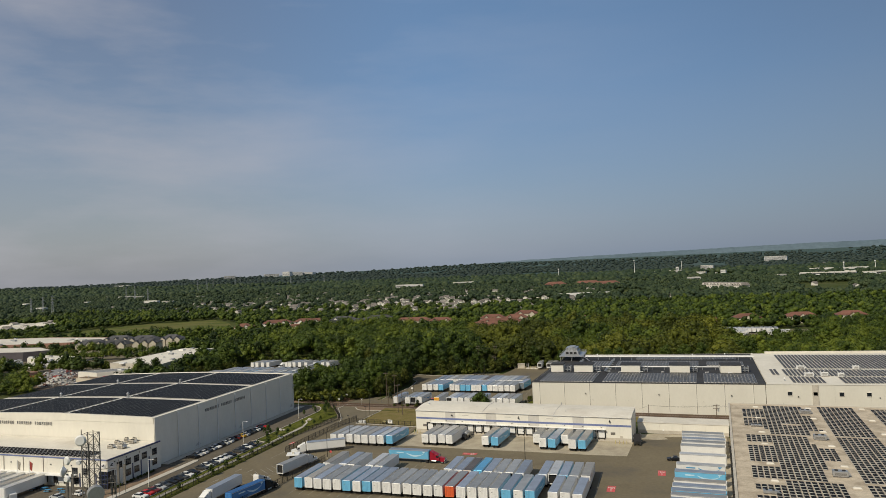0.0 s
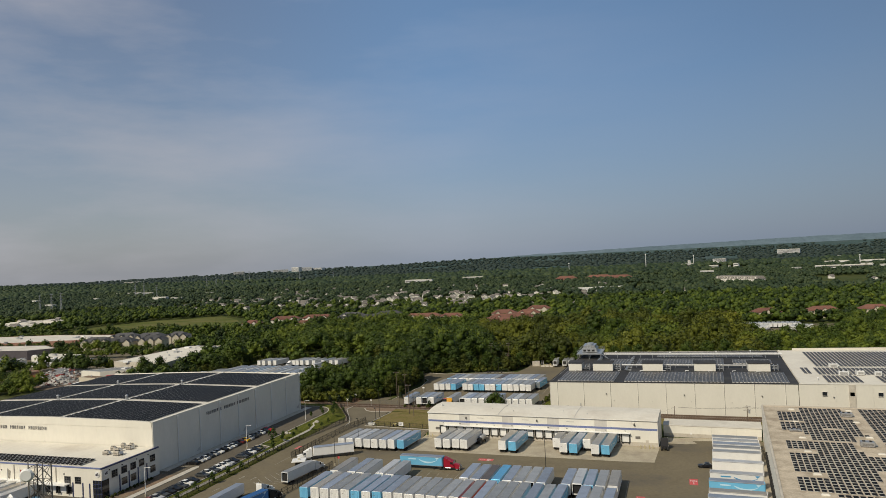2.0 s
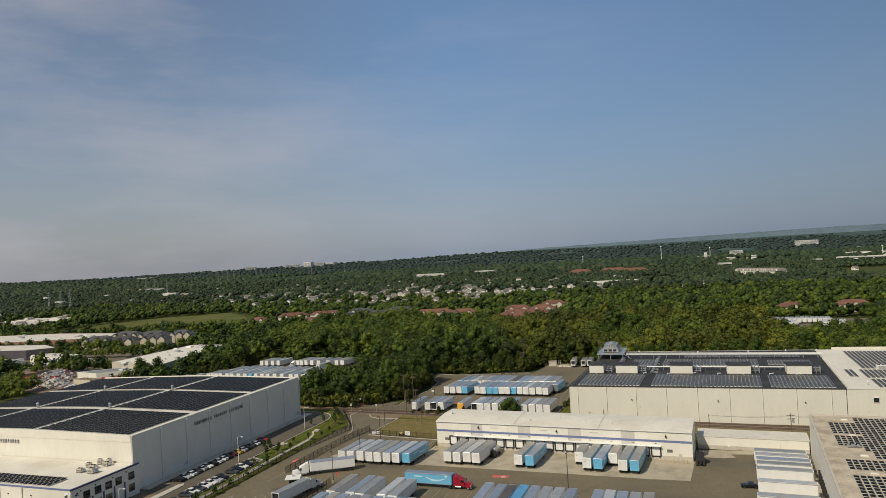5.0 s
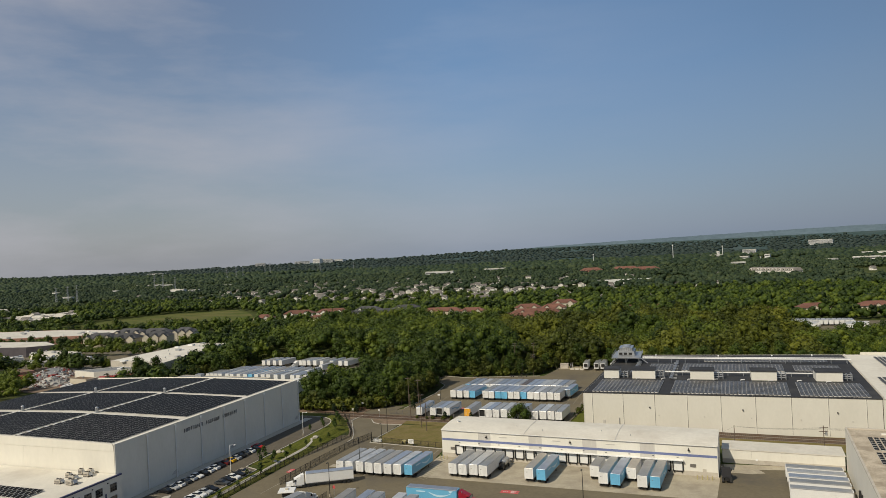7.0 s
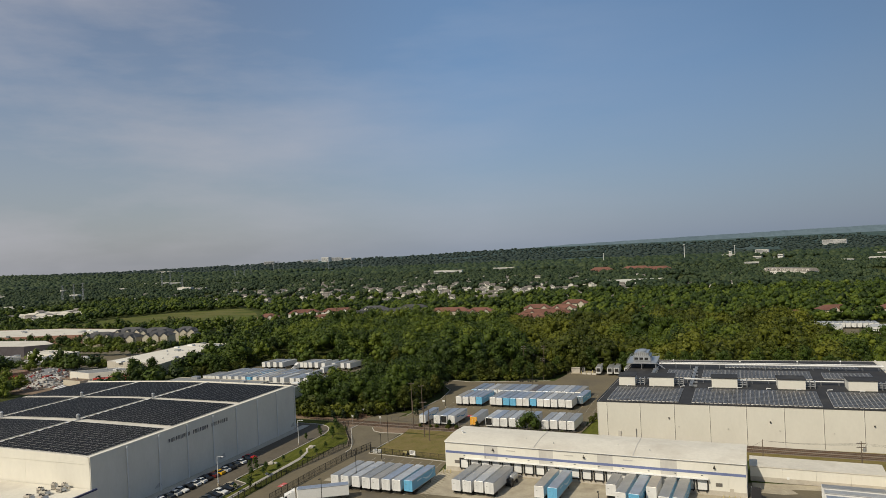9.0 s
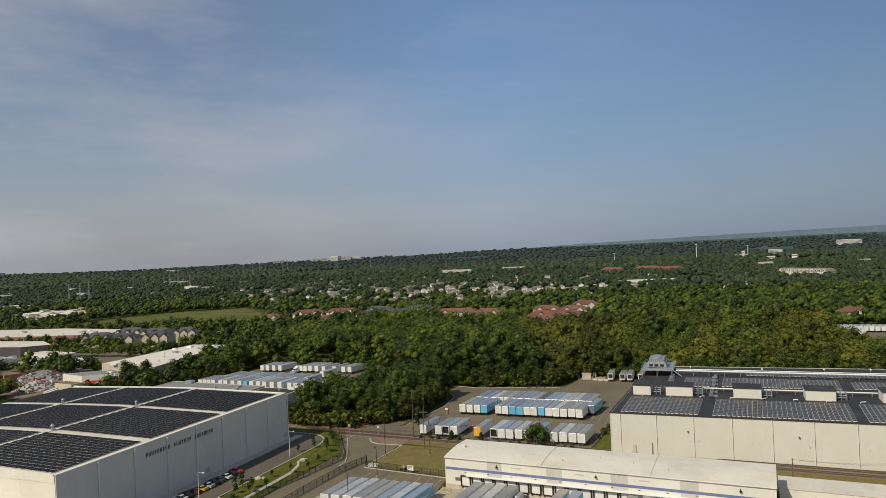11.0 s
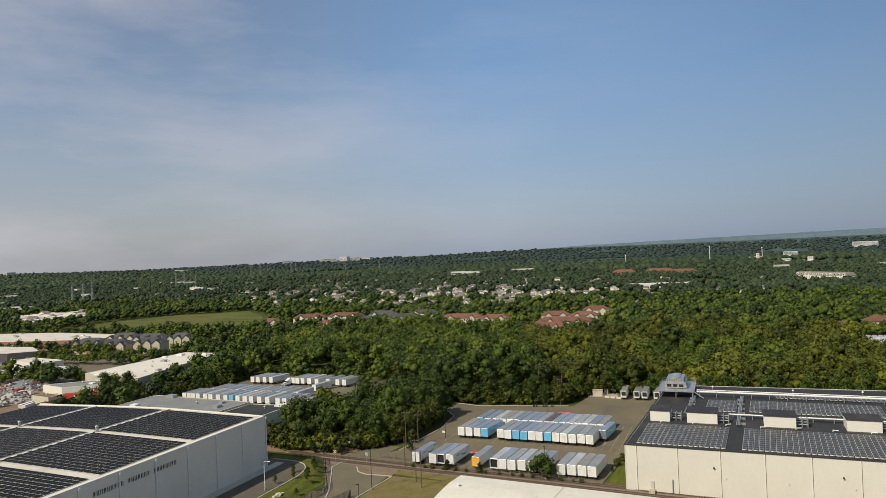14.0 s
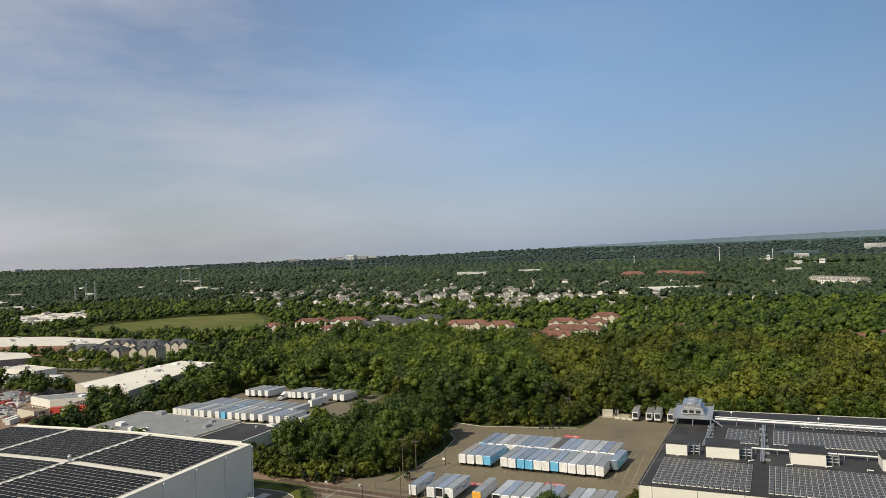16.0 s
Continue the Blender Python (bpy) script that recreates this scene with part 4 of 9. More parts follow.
# ---- dock building ----
def dock_building():
    """Long low cross-dock, turned a little against the site; built along its own front wall."""
    b = thing("dock_building", pose(-12.0, 259.5, 0, 0, 0, 180 - 3.2))
    L, D, E = 83.9, 15.5, 8.65

    # own axes: x runs west along the front, y runs south, so the building lies at y < 0
    def zroof(t):
        return E + 0.85 * math.sin(min(1.0, t / 0.62) * math.pi / 2) - 0.6 * max(0, t - 0.62)

    for i in range(20):
        x0, x1 = i * L / 20 + 0.006, (i + 1) * L / 20 - 0.006
        grey = i in (4, 8, 12, 16)
        part("wall_panel", Shape().box(x0, x1, -0.3, 0, 6.05, E), "grey_wall" if grey else "white_wall", b)
        part("wall_panel", Shape().box(x0, x1, -0.3, 0, 1.3, 5.35), "grey_wall" if grey else "white_wall", b)
        part("base_panel", Shape().box(x0, x1, -0.32, 0.02, -0.1, 1.3), "tan_base", b)
        part("stripe_panel", Shape().box(x0, x1, -0.3, 0.03, 5.35, 6.05), "blue_stripe", b)
    part("wall_core", Shape().box(0.1, L - 0.1, -D, -0.25, -0.1, E - 0.1), "grey_wall", b)
    for x in (0.0, L):
        s = Shape()
        k = 10
        ring = [(x, 0, -0.1)] + [(x, -D * t / k, zroof(t / k) - 0.05) for t in range(k + 1)] + [(x, -D, -0.1)]
        o = -0.12 if x == 0 else 0.12
        s.hexa(ring, [(p[0] + o, p[1], p[2]) for p in ring])
        part("end_wall", s, "white_wall", b)
    k = 12
    for i in range(3):
        x0, x1 = (L + 0.5) * i / 3 - 0.25, (L + 0.5) * (i + 1) / 3 - 0.28
        arc = [(0.35 - (D + 0.5) * j / k, zroof(j / k) + 0.2) for j in range(k + 1)]
        arc += [(yy, zz - 0.2) for yy, zz in reversed(arc)]
        s = Shape().hexa([(x0, yy, zz) for yy, zz in arc], [(x1, yy, zz) for yy, zz in arc])
        part("roof", s, "bright_roof", b, "pale curved roof membrane")
    for x in (L / 3, 2 * L / 3):
        arc = [(0.36 - (D + 0.5) * j / k, zroof(j / k) + 0.28) for j in range(k + 1)]
        arc += [(yy, zz - 0.1) for yy, zz in reversed(arc)]
        s = Shape().hexa([(x - 0.12, yy, zz) for yy, zz in arc], [(x + 0.12, yy, zz) for yy, zz in arc])
        part("roof_seam", s, "grey_wall", b)
    part("gutter", Shape().box(-0.2, L + 0.2, 0.3, 0.42, E - 0.02, E + 0.12), "white_metal", b)
    part("dock_canopy", Shape().box(9, L - 6.5, 0, 1.1, 4.15, 4.32), "white_metal", b, "thin white canopy over the dock doors")
    for i in range(21):
        x = 10.6 + i * 3.36
        d = part("dock_door", Shape().box(x - 1.2, x + 1.2, 0.0, 0.07, 1.25, 3.85), "white_metal", b)
        part("dock_seal", Shape().box(x - 1.5, x - 1.2, 0, 0.35, 1.1, 4.0).box(x + 1.2, x + 1.5, 0, 0.35, 1.1, 4.0).box(x - 1.5, x + 1.5, 0, 0.35, 3.8, 4.08), "rubber", b)
        part("dock_bumper", Shape().box(x - 1.2, x - 0.9, 0, 0.35, 0.7, 1.2).box(x + 0.9, x + 1.2, 0, 0.35, 0.7, 1.2).box(x - 0.9, x + 0.9, 0, 0.2, 0.9, 1.15), "dark_steel", b)
        if i % 2 == 0:
            part("wall_mark", Shape().box(x - 0.25, x + 0.25, 0.0, 0.05, 4.85, 5.05), "ink", b)
    for x in (7.5, 41.5, 68.5):
        l = part("wall_lamp", Shape().box(x - 0.25, x + 0.25, 0, 0.5, 7.0, 7.35).tube((x, 0.1, 7.35), (x, 0.1, 7.8), 0.08, 6), "dark_steel", b)
    for x in (29.5, 45.8, 63.0):
        part("wall_sign", Shape().box(x - 1.3, x + 1.3, 0, 0.05, 7.2, 7.5), "grey_wall", b)
    for x in (6.5, 80.2):
        part("wall_vent", Shape().box(x - 0.8, x + 0.8, 0, 0.08, 2.4, 3.3), "weathered_steel", b)
    part("side_door", Shape().box(3.0, 4.0, 0, 0.06, 0, 2.1), "tan_base", b)
    part("roof_vent", Shape().tube((L - 3, -7, 9.2), (L - 3, -7, 10.2), 0.3, 8).tube((L - 3, -7, 10.2), (L - 3, -7, 10.4), 0.5, 8), "white_metal", b)
    for k in range(5):
        x = 24 + 9 * k
        part("roof_pipe", Shape().tube((x, -3.5 - (k % 3) * 2.4, 8.9), (x, -3.5 - (k % 3) * 2.4, 9.9), 0.09, 6), "galvanised", b)
    tagged(b, "long low white dock building with blue stripe and curved roof", "warehouse")


dock_building()


def low_annex():
    b = thing("low_storage_building", pose(-10.4, 274.2, 0, 0, 0, -3.2))
    for i in range(4):
        part("wall_panel", Shape().box(i * 8 + 0.02, i * 8 + 7.98, 0, 0.3, 1.2, 3.85), "white_wall", b)
        part("base_panel", Shape().box(i * 8 + 0.02, i * 8 + 7.98, -0.03, 0.3, -0.1, 1.2), "tan_base", b)
    part("roof", Shape().box(-0.2, 32.2, -0.15, 9.5, 3.85, 4.05), "white_roof", b, "pale flat roof")
    part("wall_core", Shape().box(0.1, 31.9, 0.25, 9.2, -0.1, 3.85), "grey_wall", b)
    part("wall_panel", Shape().box(0, 0.3, 0.3, 9.4, 0, 3.85), "white_wall", b)
    part("meter_box", Shape().box(9.0, 9.6, -0.12, 0, 1.0, 1.6), "white_metal", b)
    tagged(b, "low white flat-roofed storage building beside the railway", "building")


low_annex()


# ---- white warehouse with black roof ----
def main_warehouse():
    b = thing("main_warehouse")
    z1 = 12.8
    fl, fm, fr_, br, bl = (-56.3, 307.4), (38.6, 307.4), (150, 307.0), (150, 402), (-51.4, 394)
    panel_wall(b, fl, fm, -0.1, z1, 9, "cream_wall", gap=0.004)
    panel_wall(b, (38.8, 307.35), fr_, -0.1, z1 + 0.1, 9, "cream_wall")
    panel_wall(b, bl, fl, -0.1, z1, 8, "cream_wall")
    panel_wall(b, br, bl, -0.1, z1, 14, "cream_wall")
    part("roof", Shape().prism([(-56.0, 307.7), (39, 307.7), (42.8, 390), (42.8, 398), (-51.2, 393.8)], z1 - 0.5, z1 - 0.12), "black_roof", b, "black roof membrane")
    part("roof", Shape().prism([(39.3, 307.7), (150, 307.4), (150, 402), (43.2, 398)], z1 - 0.5, z1 - 0.06), "bright_roof", b, "pale roof membrane")
    cp = Shape()
    cp.wall((-56.5, 307.25), (38.8, 307.25), 0.4, z1 - 0.1, z1 + 0.12)
    part("coping", cp, "black_roof", b)
    part("coping", Shape().wall((38.9, 307.2), (150, 306.9), 0.4, z1, z1 + 0.2), "cream_wall", b)
    part("coping", Shape().wall((-51.6, 394.2), (-56.5, 307.2), 0.4, z1 - 0.1, z1 + 0.1), "black_roof", b)
    part("coping", Shape().wall((43.4, 398), (39.4, 307.7), 0.7, z1 - 0.1, z1 + 0.25), "bright_roof", b)
    part("parapet", Shape().wall((150, 402), (50, 398.6), 0.4, z1 - 0.3, z1 + 1.0), "bright_roof", b)
    zf = lambda x, y: z1 - 0.1
    # solar fields on both roofs
    for x0, x1 in ((-53.2, -29.2), (-25.8, 13.6), (15.6, 37.4)):
        solar_block(b, x0, x1, 309.6, 332.8, zf, 1.18, 1.92, 0.20, 0.12, radians(4), 0.045, frame_w=0.10, skirt=0.12, rail=0.16)
    for x0, x1, y0, y1 in ((-36.5, -26.0, 353, 370), (-23.0, 16.2, 354, 371.5), (19.4, 36.6, 356, 370), (-14, 35, 377, 386)):
        solar_block(b, x0, x1, y0, y1, zf, 1.18, 1.92, 0.20, 0.12, radians(4), 0.045, frame_w=0.10, skirt=0.12, rail=0.16)
    for x0, x1, y0, y1 in ((49.5, 62, 311, 326), (49.5, 140, 328, 344), (68, 140, 311, 326), (52, 140, 348, 392), (44.5, 48, 330, 344)):
        solar_block(b, x0, x1, y0, y1, lambda x, y: z1 - 0.02, 1.15, 1.7, 0.4, 0.34, radians(6), 0.03, frame_w=0.06)
    # window openings in the eastern wall
    for x in (47.4, 56.6, 65.8, 75.2, 84.6, 94):
        s = Shape().box(x - 0.75, x + 0.75, 307.0, 307.3, 8.6, 10.0)
        w = part("window", Shape().box(x - 0.85, x + 0.85, 306.98, 307.3, 8.5, 8.6).box(x - 0.85, x + 0.85, 306.98, 307.3, 10.0, 10.1), "cream_wall", b)
        part("pane", s, "glass", w)
    part("wall_panel", Shape().box(55.5, 57.7, 307.0, 307.3, 0, z1), "tan_base", b, "darker brown wall strip")
    for x in (-33, -2.6, 25.8, 50.4, 78.8):
        part("wall_lamp", Shape().box(x - 0.17, x + 0.17, 306.95, 307.4, 7.9, 8.25), "dark_steel", b)
    for k in range(9):
        x = fl[0] + 3.1 + 10.9 * k
        part("wall_seam", Shape().box(x - 0.13, x + 0.13, 307.33, 307.42, 0.3, z1 - 0.1), "white_wall", b, "pale joint cover strip")
        part("wall_joint", Shape().box(x + 0.13, x + 0.27, 307.37, 307.42, 0.3, z1 - 0.1), "weathered_steel", b, "dark open joint")
    part("side_door", Shape().box(-49.6, -48.6, 307.2, 307.4, 0.9, 3.1), "grey_wall", b)
    part("door_steps", Shape().box(-49.9, -48.3, 305.6, 307.3, 0, 0.9).box(-49.9, -48.3, 305.0, 305.6, 0, 0.45), "concrete", b)
    part("downpipe", Shape().tube((-43.7, 307.2, 0), (-43.7, 307.2, 4), 0.15, 6), "galvanised", b)
    for k in range(6):
        x = -30 + 15 * k
        part("wall_mark", Shape().box(x - 0.12, x + 0.12, 307.2, 307.42, 5.2, 5.5), "grey_wall", b)
    tagged(b, "long cream warehouse with a black solar roof and joined pale roof", "warehouse")
    for x0, x1 in ((-52.2, -46.3), (-41.2, -32.4), (-19.4, -10.8), (2.3, 11.0), (24.0, 32.6)):
        p = thing("roof_penthouse")
        part("wall", Shape().box(x0, x1, 336.2, 343.4, z1 - 0.2, 16.0), "white_wall", p)
        part("roof", Shape().box(x0 - 0.25, x1 + 0.25, 335.9, 343.7, 16.0, 16.25), "black_roof", p)
        for k in range(3):
            part("pipe", Shape().tube((x1, 338.0 + k * 1.2, 13.5 + 0.5 * k), (x1 + 3.4, 338.0 + k * 1.2, 13.5 + 0.5 * k), 0.16, 6), "galvanised", p)
        part("pipe_stand", Shape().box(x1 + 3.1, x1 + 3.3, 337.6, 341, z1 - 0.1, 15.2).box(x1 + 1.6, x1 + 1.8, 337.6, 341, z1 - 0.1, 15.0), "galvanised", p)
        tagged(p, "white penthouse box with a black lid on the black roof", "roof penthouse", "roof penthouses")


main_warehouse()


def roof_plant():
    """Pipe racks, the condenser platform and small roof fittings."""
    z1 = 12.7
    r = thing("pipe_rack")
    for k, (y, z) in enumerate(((374.4, 14.6), (375.2, 14.6), (376.0, 14.9))):
        part("pipe", Shape().tube((-40, y, z), (42, y - 1.0, z), 0.30 if k == 0 else 0.16, 8), "white_metal", r)
    for k in range(15):
        x = -39 + 5.7 * k
        part("stand", Shape().box(x - 0.08, x + 0.08, 374.0, 374.2, z1, 14.9).box(x - 0.08, x + 0.08, 376.0, 376.2, z1, 14.9).box(x - 0.08, x + 0.08, 374.0, 376.2, 14.15, 14.3), "galvanised", r)
    tagged(r, "white insulated pipe run on galvanised stands along the roof", "pipe rack")
    for x, ya, yb in ((-25.0, 333.5, 374), (-40.6, 345, 372)):
        c = thing("pipe_rack")
        for o in (-0.4, 0.0, 0.4):
            part("pipe", Shape().tube((x + o - 1.6, ya, 13.6), (x + o, yb, 13.6), 0.14, 6), "galvanised", c)
        for k in range(6):
            y = ya + (yb - ya) * (k + 0.5) / 6
            part("stand", Shape().box(x - 1.5, x + 0.6, y - 0.08, y + 0.08, z1, 13.4), "galvanised", c)
        tagged(c, "galvanised cross pipe run between roof plant and penthouses", "pipe rack")
    c = thing("pipe_rack")
    part("pipe", Shape().tube((-29, 344.5, 14.0), (24, 344.5, 14.0), 0.22, 8), "white_metal", c)
    part("tray", Shape().box(-29, 24, 345.2, 345.9, 13.6, 13.75), "galvanised", c)
    for k in range(10):
        x = -28 + 5.6 * k
        part("stand", Shape().box(x - 0.07, x + 0.07, 344.2, 346, z1, 13.6), "galvanised", c)
    tagged(c, "white pipe and cable tray behind the roof penthouses", "pipe rack")
    p = thing("condenser_plant", pose(-46.9, 380, 0))
    part("platform", Shape().box(-6.2, 6.2, -9.5, 9.5, 15.0, 15.3), "galvanised", p, "steel grating platform")
    for x in (-5.6, 0, 5.6):
        for y in (-9, -3, 3, 9):
            part("leg", Shape().box(x - 0.12, x + 0.12, y - 0.12, y + 0.12, z1, 15.0), "galvanised", p)
    for (ax, ay), (bx, by) in (((-6.1, -9.4), (6.1, -9.4)), ((6.1, -9.4), (6.1, 9.4)), ((6.1, 9.4), (-6.1, 9.4)), ((-6.1, 9.4), (-6.1, -9.4))):
        rl = Shape()
        for z in (15.8, 16.4):
            rl.tube((ax, ay, z), (bx, by, z), 0.04, 4)
        for k in range(9):
            q = Vector((ax, ay, 0)).lerp(Vector((bx, by, 0)), k / 8)
            rl.tube((q.x, q.y, 15.3), (q.x, q.y, 16.4), 0.03, 4)
        part("railing", rl, "galvanised", p)
    cb = part("condenser", Shape().box(-3.9, 3.3, -5, 5.5, 15.6, 17.5).box(-3.4, 2.6, -4.2, 5.0, 17.5, 18.9).box(2.9, 3.6, -4.5, -2.5, 15.4, 16.6), "aluminium", p, "ribbed metal evaporative condenser")
    for k in range(3):
        part("louvre", Shape().box(-3.3 + 2.1 * k, -1.8 + 2.1 * k, -5.06, -4.98, 15.9, 16.9), "dark_gap", cb)
    for k in range(8):
        part("rib", Shape().box(-3.2 + 0.8 * k, -3.1 + 0.8 * k, -4.28, -4.18, 17.5, 18.9), "weathered_steel", cb)
    for y in (-2.2, 2.8):
        part("fan_ring", Shape().tube((-0.4, y, 18.9), (-0.4, y, 19.35), 1.8, 16), "galvanised", cb)
    part("stair", Shape().hexa([(6.2, -9.4, 15.1), (6.2, -8.2, 15.1), (9.4, -8.2, 12.8), (9.4, -9.4, 12.8)], [(6.2, -9.4, 15.3), (6.2, -8.2, 15.3), (9.4, -8.2, 13.0), (9.4, -9.4, 13.0)]), "galvanised", p)
    tagged(p, "grey metal condenser plant on a railed steel platform", "cooling plant")
    random.seed(5)
    for k in range(9):
        x = -49 + 9.5 * k
        v = thing("roof_pipe_bend", pose(x, 334.4 + random.uniform(-0.4, 0.5), z1, 0, 0, random.uniform(-30, 30)))
        part("pipe", Shape().tube((0, 0, 0), (0, 0, 0.45), 0.12, 6).tube((0, 0, 0.4), (1.5, 0, 0.5), 0.14, 6), "white_metal", v)
        tagged(v, "short bent white vent pipe on the black roof", "vent pipe", "bent vent pipes")
    for x, y in ((-35, 388.5), (-8, 386.5), (14, 388), (30, 390), (60, 345.5), (47, 316)):
        v = thing("roof_globe_vent", pose(x, y, z1))
        part("stem", Shape().tube((0, 0, 0), (0, 0, 0.9), 0.12, 6), "galvanised", v)
        part("cap", Shape().tube((0, 0, 0.9), (0, 0, 1.25), 0.38, 10, 0.3).tube((0, 0, 1.25), (0, 0, 1.45), 0.3, 10, 0.08), "white_metal", v)
        tagged(v, "small white capped vent on the roof", "roof vent", "capped roof vents")
    for x, y, w in ((58, 327, 3.4), (64, 328.5, 2.6), (58, 346.2, 3.0), (80, 346.6, 2.4), (100, 327.2, 3.2), (70, 327, 2.2)):
        hvac_unit(x, y, z1, w, 2.4, 1.9, random.uniform(-6, 6), "pale rooftop air handler between solar rows")


roof_plant()


# ---- grey-roofed eastern building ----
def east_building():
    rot = -3.9
    b = thing("east_building", pose(21.8, 271.9, 0, 0, 0, rot))
    z1 = 12.2
    for k in range(16):
        part("wall_panel", Shape().box(0, 0.3, -10 * k - 9.98, -10 * k - 0.02, -0.1, z1), "cream_wall", b)
    for k in range(13):
        part("wall_panel", Shape().box(10 * k + 0.02, 10 * k + 9.98, -0.3, 0, -0.1, z1), "cream_wall", b)
    part("wall_core", Shape().box(0.2, 129.8, -159.8, -0.2, -0.1, z1 - 0.6), "grey_wall", b)
    part("roof", Shape().box(0.3, 130, -160, -0.3, z1 - 0.6, z1 - 0.2), "dirty_roof", b, "stained grey-beige flat roof")
    part("coping", Shape().box(-0.08, 0.42, -160, 0.08, z1 - 0.2, z1 + 0.12), "tan_base", b)
    part("coping", Shape().box(0.42, 130, -0.4, 0.08, z1 - 0.2, z1 + 0.12), "tan_base", b)
    zf = lambda x, y: z1 - 0.2

    holes = ((3.0, 10.6, -8.6, 0), (3.0, 10.2, -24.0, -20.7), (3.0, 9.2, -45.0, -32.6), (9.2, 10.4, -45, -37.6), (3, 10.4, -57.4, -52.2), (3, 10.4, -76.4, -72.9), (3, 10.6, -91, -87.2), (3, 9, -99.4, -95.8),
             (15.5, 20.4, -30.6, -28.8), (21.6, 27, -17.0, -8.4), (22.9, 27, -8.4, 0), (24.4, 27, -23.5, -17), (25.0, 27, -36, -23.5), (21.2, 27, -45, -36.4), (20.6, 27, -52, -44), (22.0, 27, -57, -52), (25.2, 27, -70, -57), (22.2, 27, -77, -70), (20.0, 27, -88, -77), (22.8, 27, -120, -88))

    def skip(x, y):
        return any(a < x < c and d < y < e for a, c, d, e in holes)

    for x0, x1, y0, y1 in ((4.2, 25.8, -43.0, -1.4), (4.2, 25.8, -87.0, -44.8), (4.4, 25.8, -120, -88.2), (27.9, 38.7, -42.2, -0.9), (27.9, 38.7, -86.0, -43.8), (27.9, 38.7, -130, -87.6),
                           (43.6, 60.5, -42.2, -3.0), (43.6, 60.5, -86.0, -43.8), (63, 110, -42, -3), (63, 110, -86, -44)):
        solar_block(b, x0, x1, y0, y1, zf, 1.10, 1.50, 0.26, 0.52, radians(3), skip=skip, frame_w=0.04, glass="solar_black")
    for x, y in ((8.7, -5.4), (8.6, -22.4), (8.7, -41.4), (8.7, -55.2), (8.8, -74.6), (8.8, -89.1), (25.1, -5.1), (24.9, -20.6), (25.4, -38.1), (25.4, -54.4), (25.6, -73.7), (25.6, -90.5), (41.2, -3.6), (41.2, -20.7), (41.2, -38), (41.2, -56)):
        s = part("skylight", Shape().box(x - 0.95, x + 0.95, y - 0.55, y + 0.55, z1 - 0.25, z1 + 0.05), "tan_base", b, "weathered domed skylight")
        part("dome", Shape().hexa([(x - 0.9, y - 0.5, z1 + 0.05), (x + 0.9, y - 0.5, z1 + 0.05), (x + 0.9, y + 0.5, z1 + 0.05), (x - 0.9, y + 0.5, z1 + 0.05)],
                                  [(x - 0.6, y - 0.25, z1 + 0.3), (x + 0.6, y - 0.25, z1 + 0.3), (x + 0.6, y + 0.25, z1 + 0.3), (x - 0.6, y + 0.25, z1 + 0.3)]), "bright_roof", s)
    for k in range(13):
        y = -30 - 5.2 * k
        part("dock_door", Shape().box(-0.06, 0.05, y - 1.3, y + 1.3, 1.2, 3.8), "weathered_steel", b)
        for o in (-1.8, 1.3):
            part("dock_seal", Shape().box(-0.5, 0, y + o, y + o + 0.5, 1.0, 4.1), "rubber", b)
    tagged(b, "large cream warehouse with a stained flat roof and solar rows", "warehouse")
    m = Matrix.Translation((21.8, 271.9, 0)) @ Matrix.Rotation(radians(rot), 4, "Z")
    for x, y, w, d, h in ((23.4, -12.4, 3.0, 2.0, 1.3), (23.5, -46.6, 3.2, 2.0, 1.4), (23.5, -81.4, 3.2, 2.0, 1.4), (7.3, -33.6, 2.6, 1.2, 0.7), (7.2, -98.0, 2.8, 1.3, 0.8), (40.6, -48, 1.9, 1.9, 1.3)):
        q = m @ Vector((x, y, 0))
        hvac_unit(q.x, q.y, z1 - 0.2, w, d, h, rot, "grey rooftop air handler among the solar rows", mat="galvanised")


east_building()


# ---- trailers and trucks ----
WHITE, BLUE, RED, ORANGE = (0.76, 0.76, 0.75), (0.16, 0.47, 0.72), (0.52, 0.07, 0.045), (0.72, 0.13, 0.04)
ALU, GREY, TAN, PALE, BROWN = (0.39, 0.43, 0.50), (0.45, 0.445, 0.43), (0.50, 0.46, 0.40), (0.66, 0.65, 0.63), (0.18, 0.14, 0.11)


def wheel(parent, x, y, r=0.5, w=0.55, rim=False):
    t = part("wheel", Shape().tube((x - w / 2, y, r), (x + w / 2, y, r), r, 12), "rubber", parent)
    if rim:
        part("rim", Shape().tube((x - w / 2 - 0.02, y, r), (x + w / 2 + 0.02, y, r), r * 0.55, 10), "aluminium", t)
    return t


def arc_strip(x, y0, y1, z, sag, w, side):
    """A plain curved band on a trailer's side, with a small tip."""
    s = Shape()
    n = 10
    up, lo = [], []
    for i in range(n + 1):
        t = i / n
        y = y0 + (y1 - y0) * t
        zz = z - sag * 4 * t * (1 - t)
        ww = w * (0.25 + 0.75 * math.sin(math.pi * min(1, t + 0.08)))
        up.append((x, y, zz + ww / 2))
        lo.append((x, y, zz - ww / 2))
    ring = lo + up[::-1]
    s.hexa(ring, [(p[0] + side * 0.03, p[1], p[2]) for p in ring])
    s.hexa([(x, y1 - 0.1, z + 0.1), (x, y1 + 0.7, z + 0.75), (x, y1 - 0.6, z + 0.7)], [(x + side * 0.03, p[1], p[2]) for p in ((0, y1 - 0.1, z + 0.1), (0, y1 + 0.7, z + 0.75), (0, y1 - 0.6, z + 0.7))])
    return s


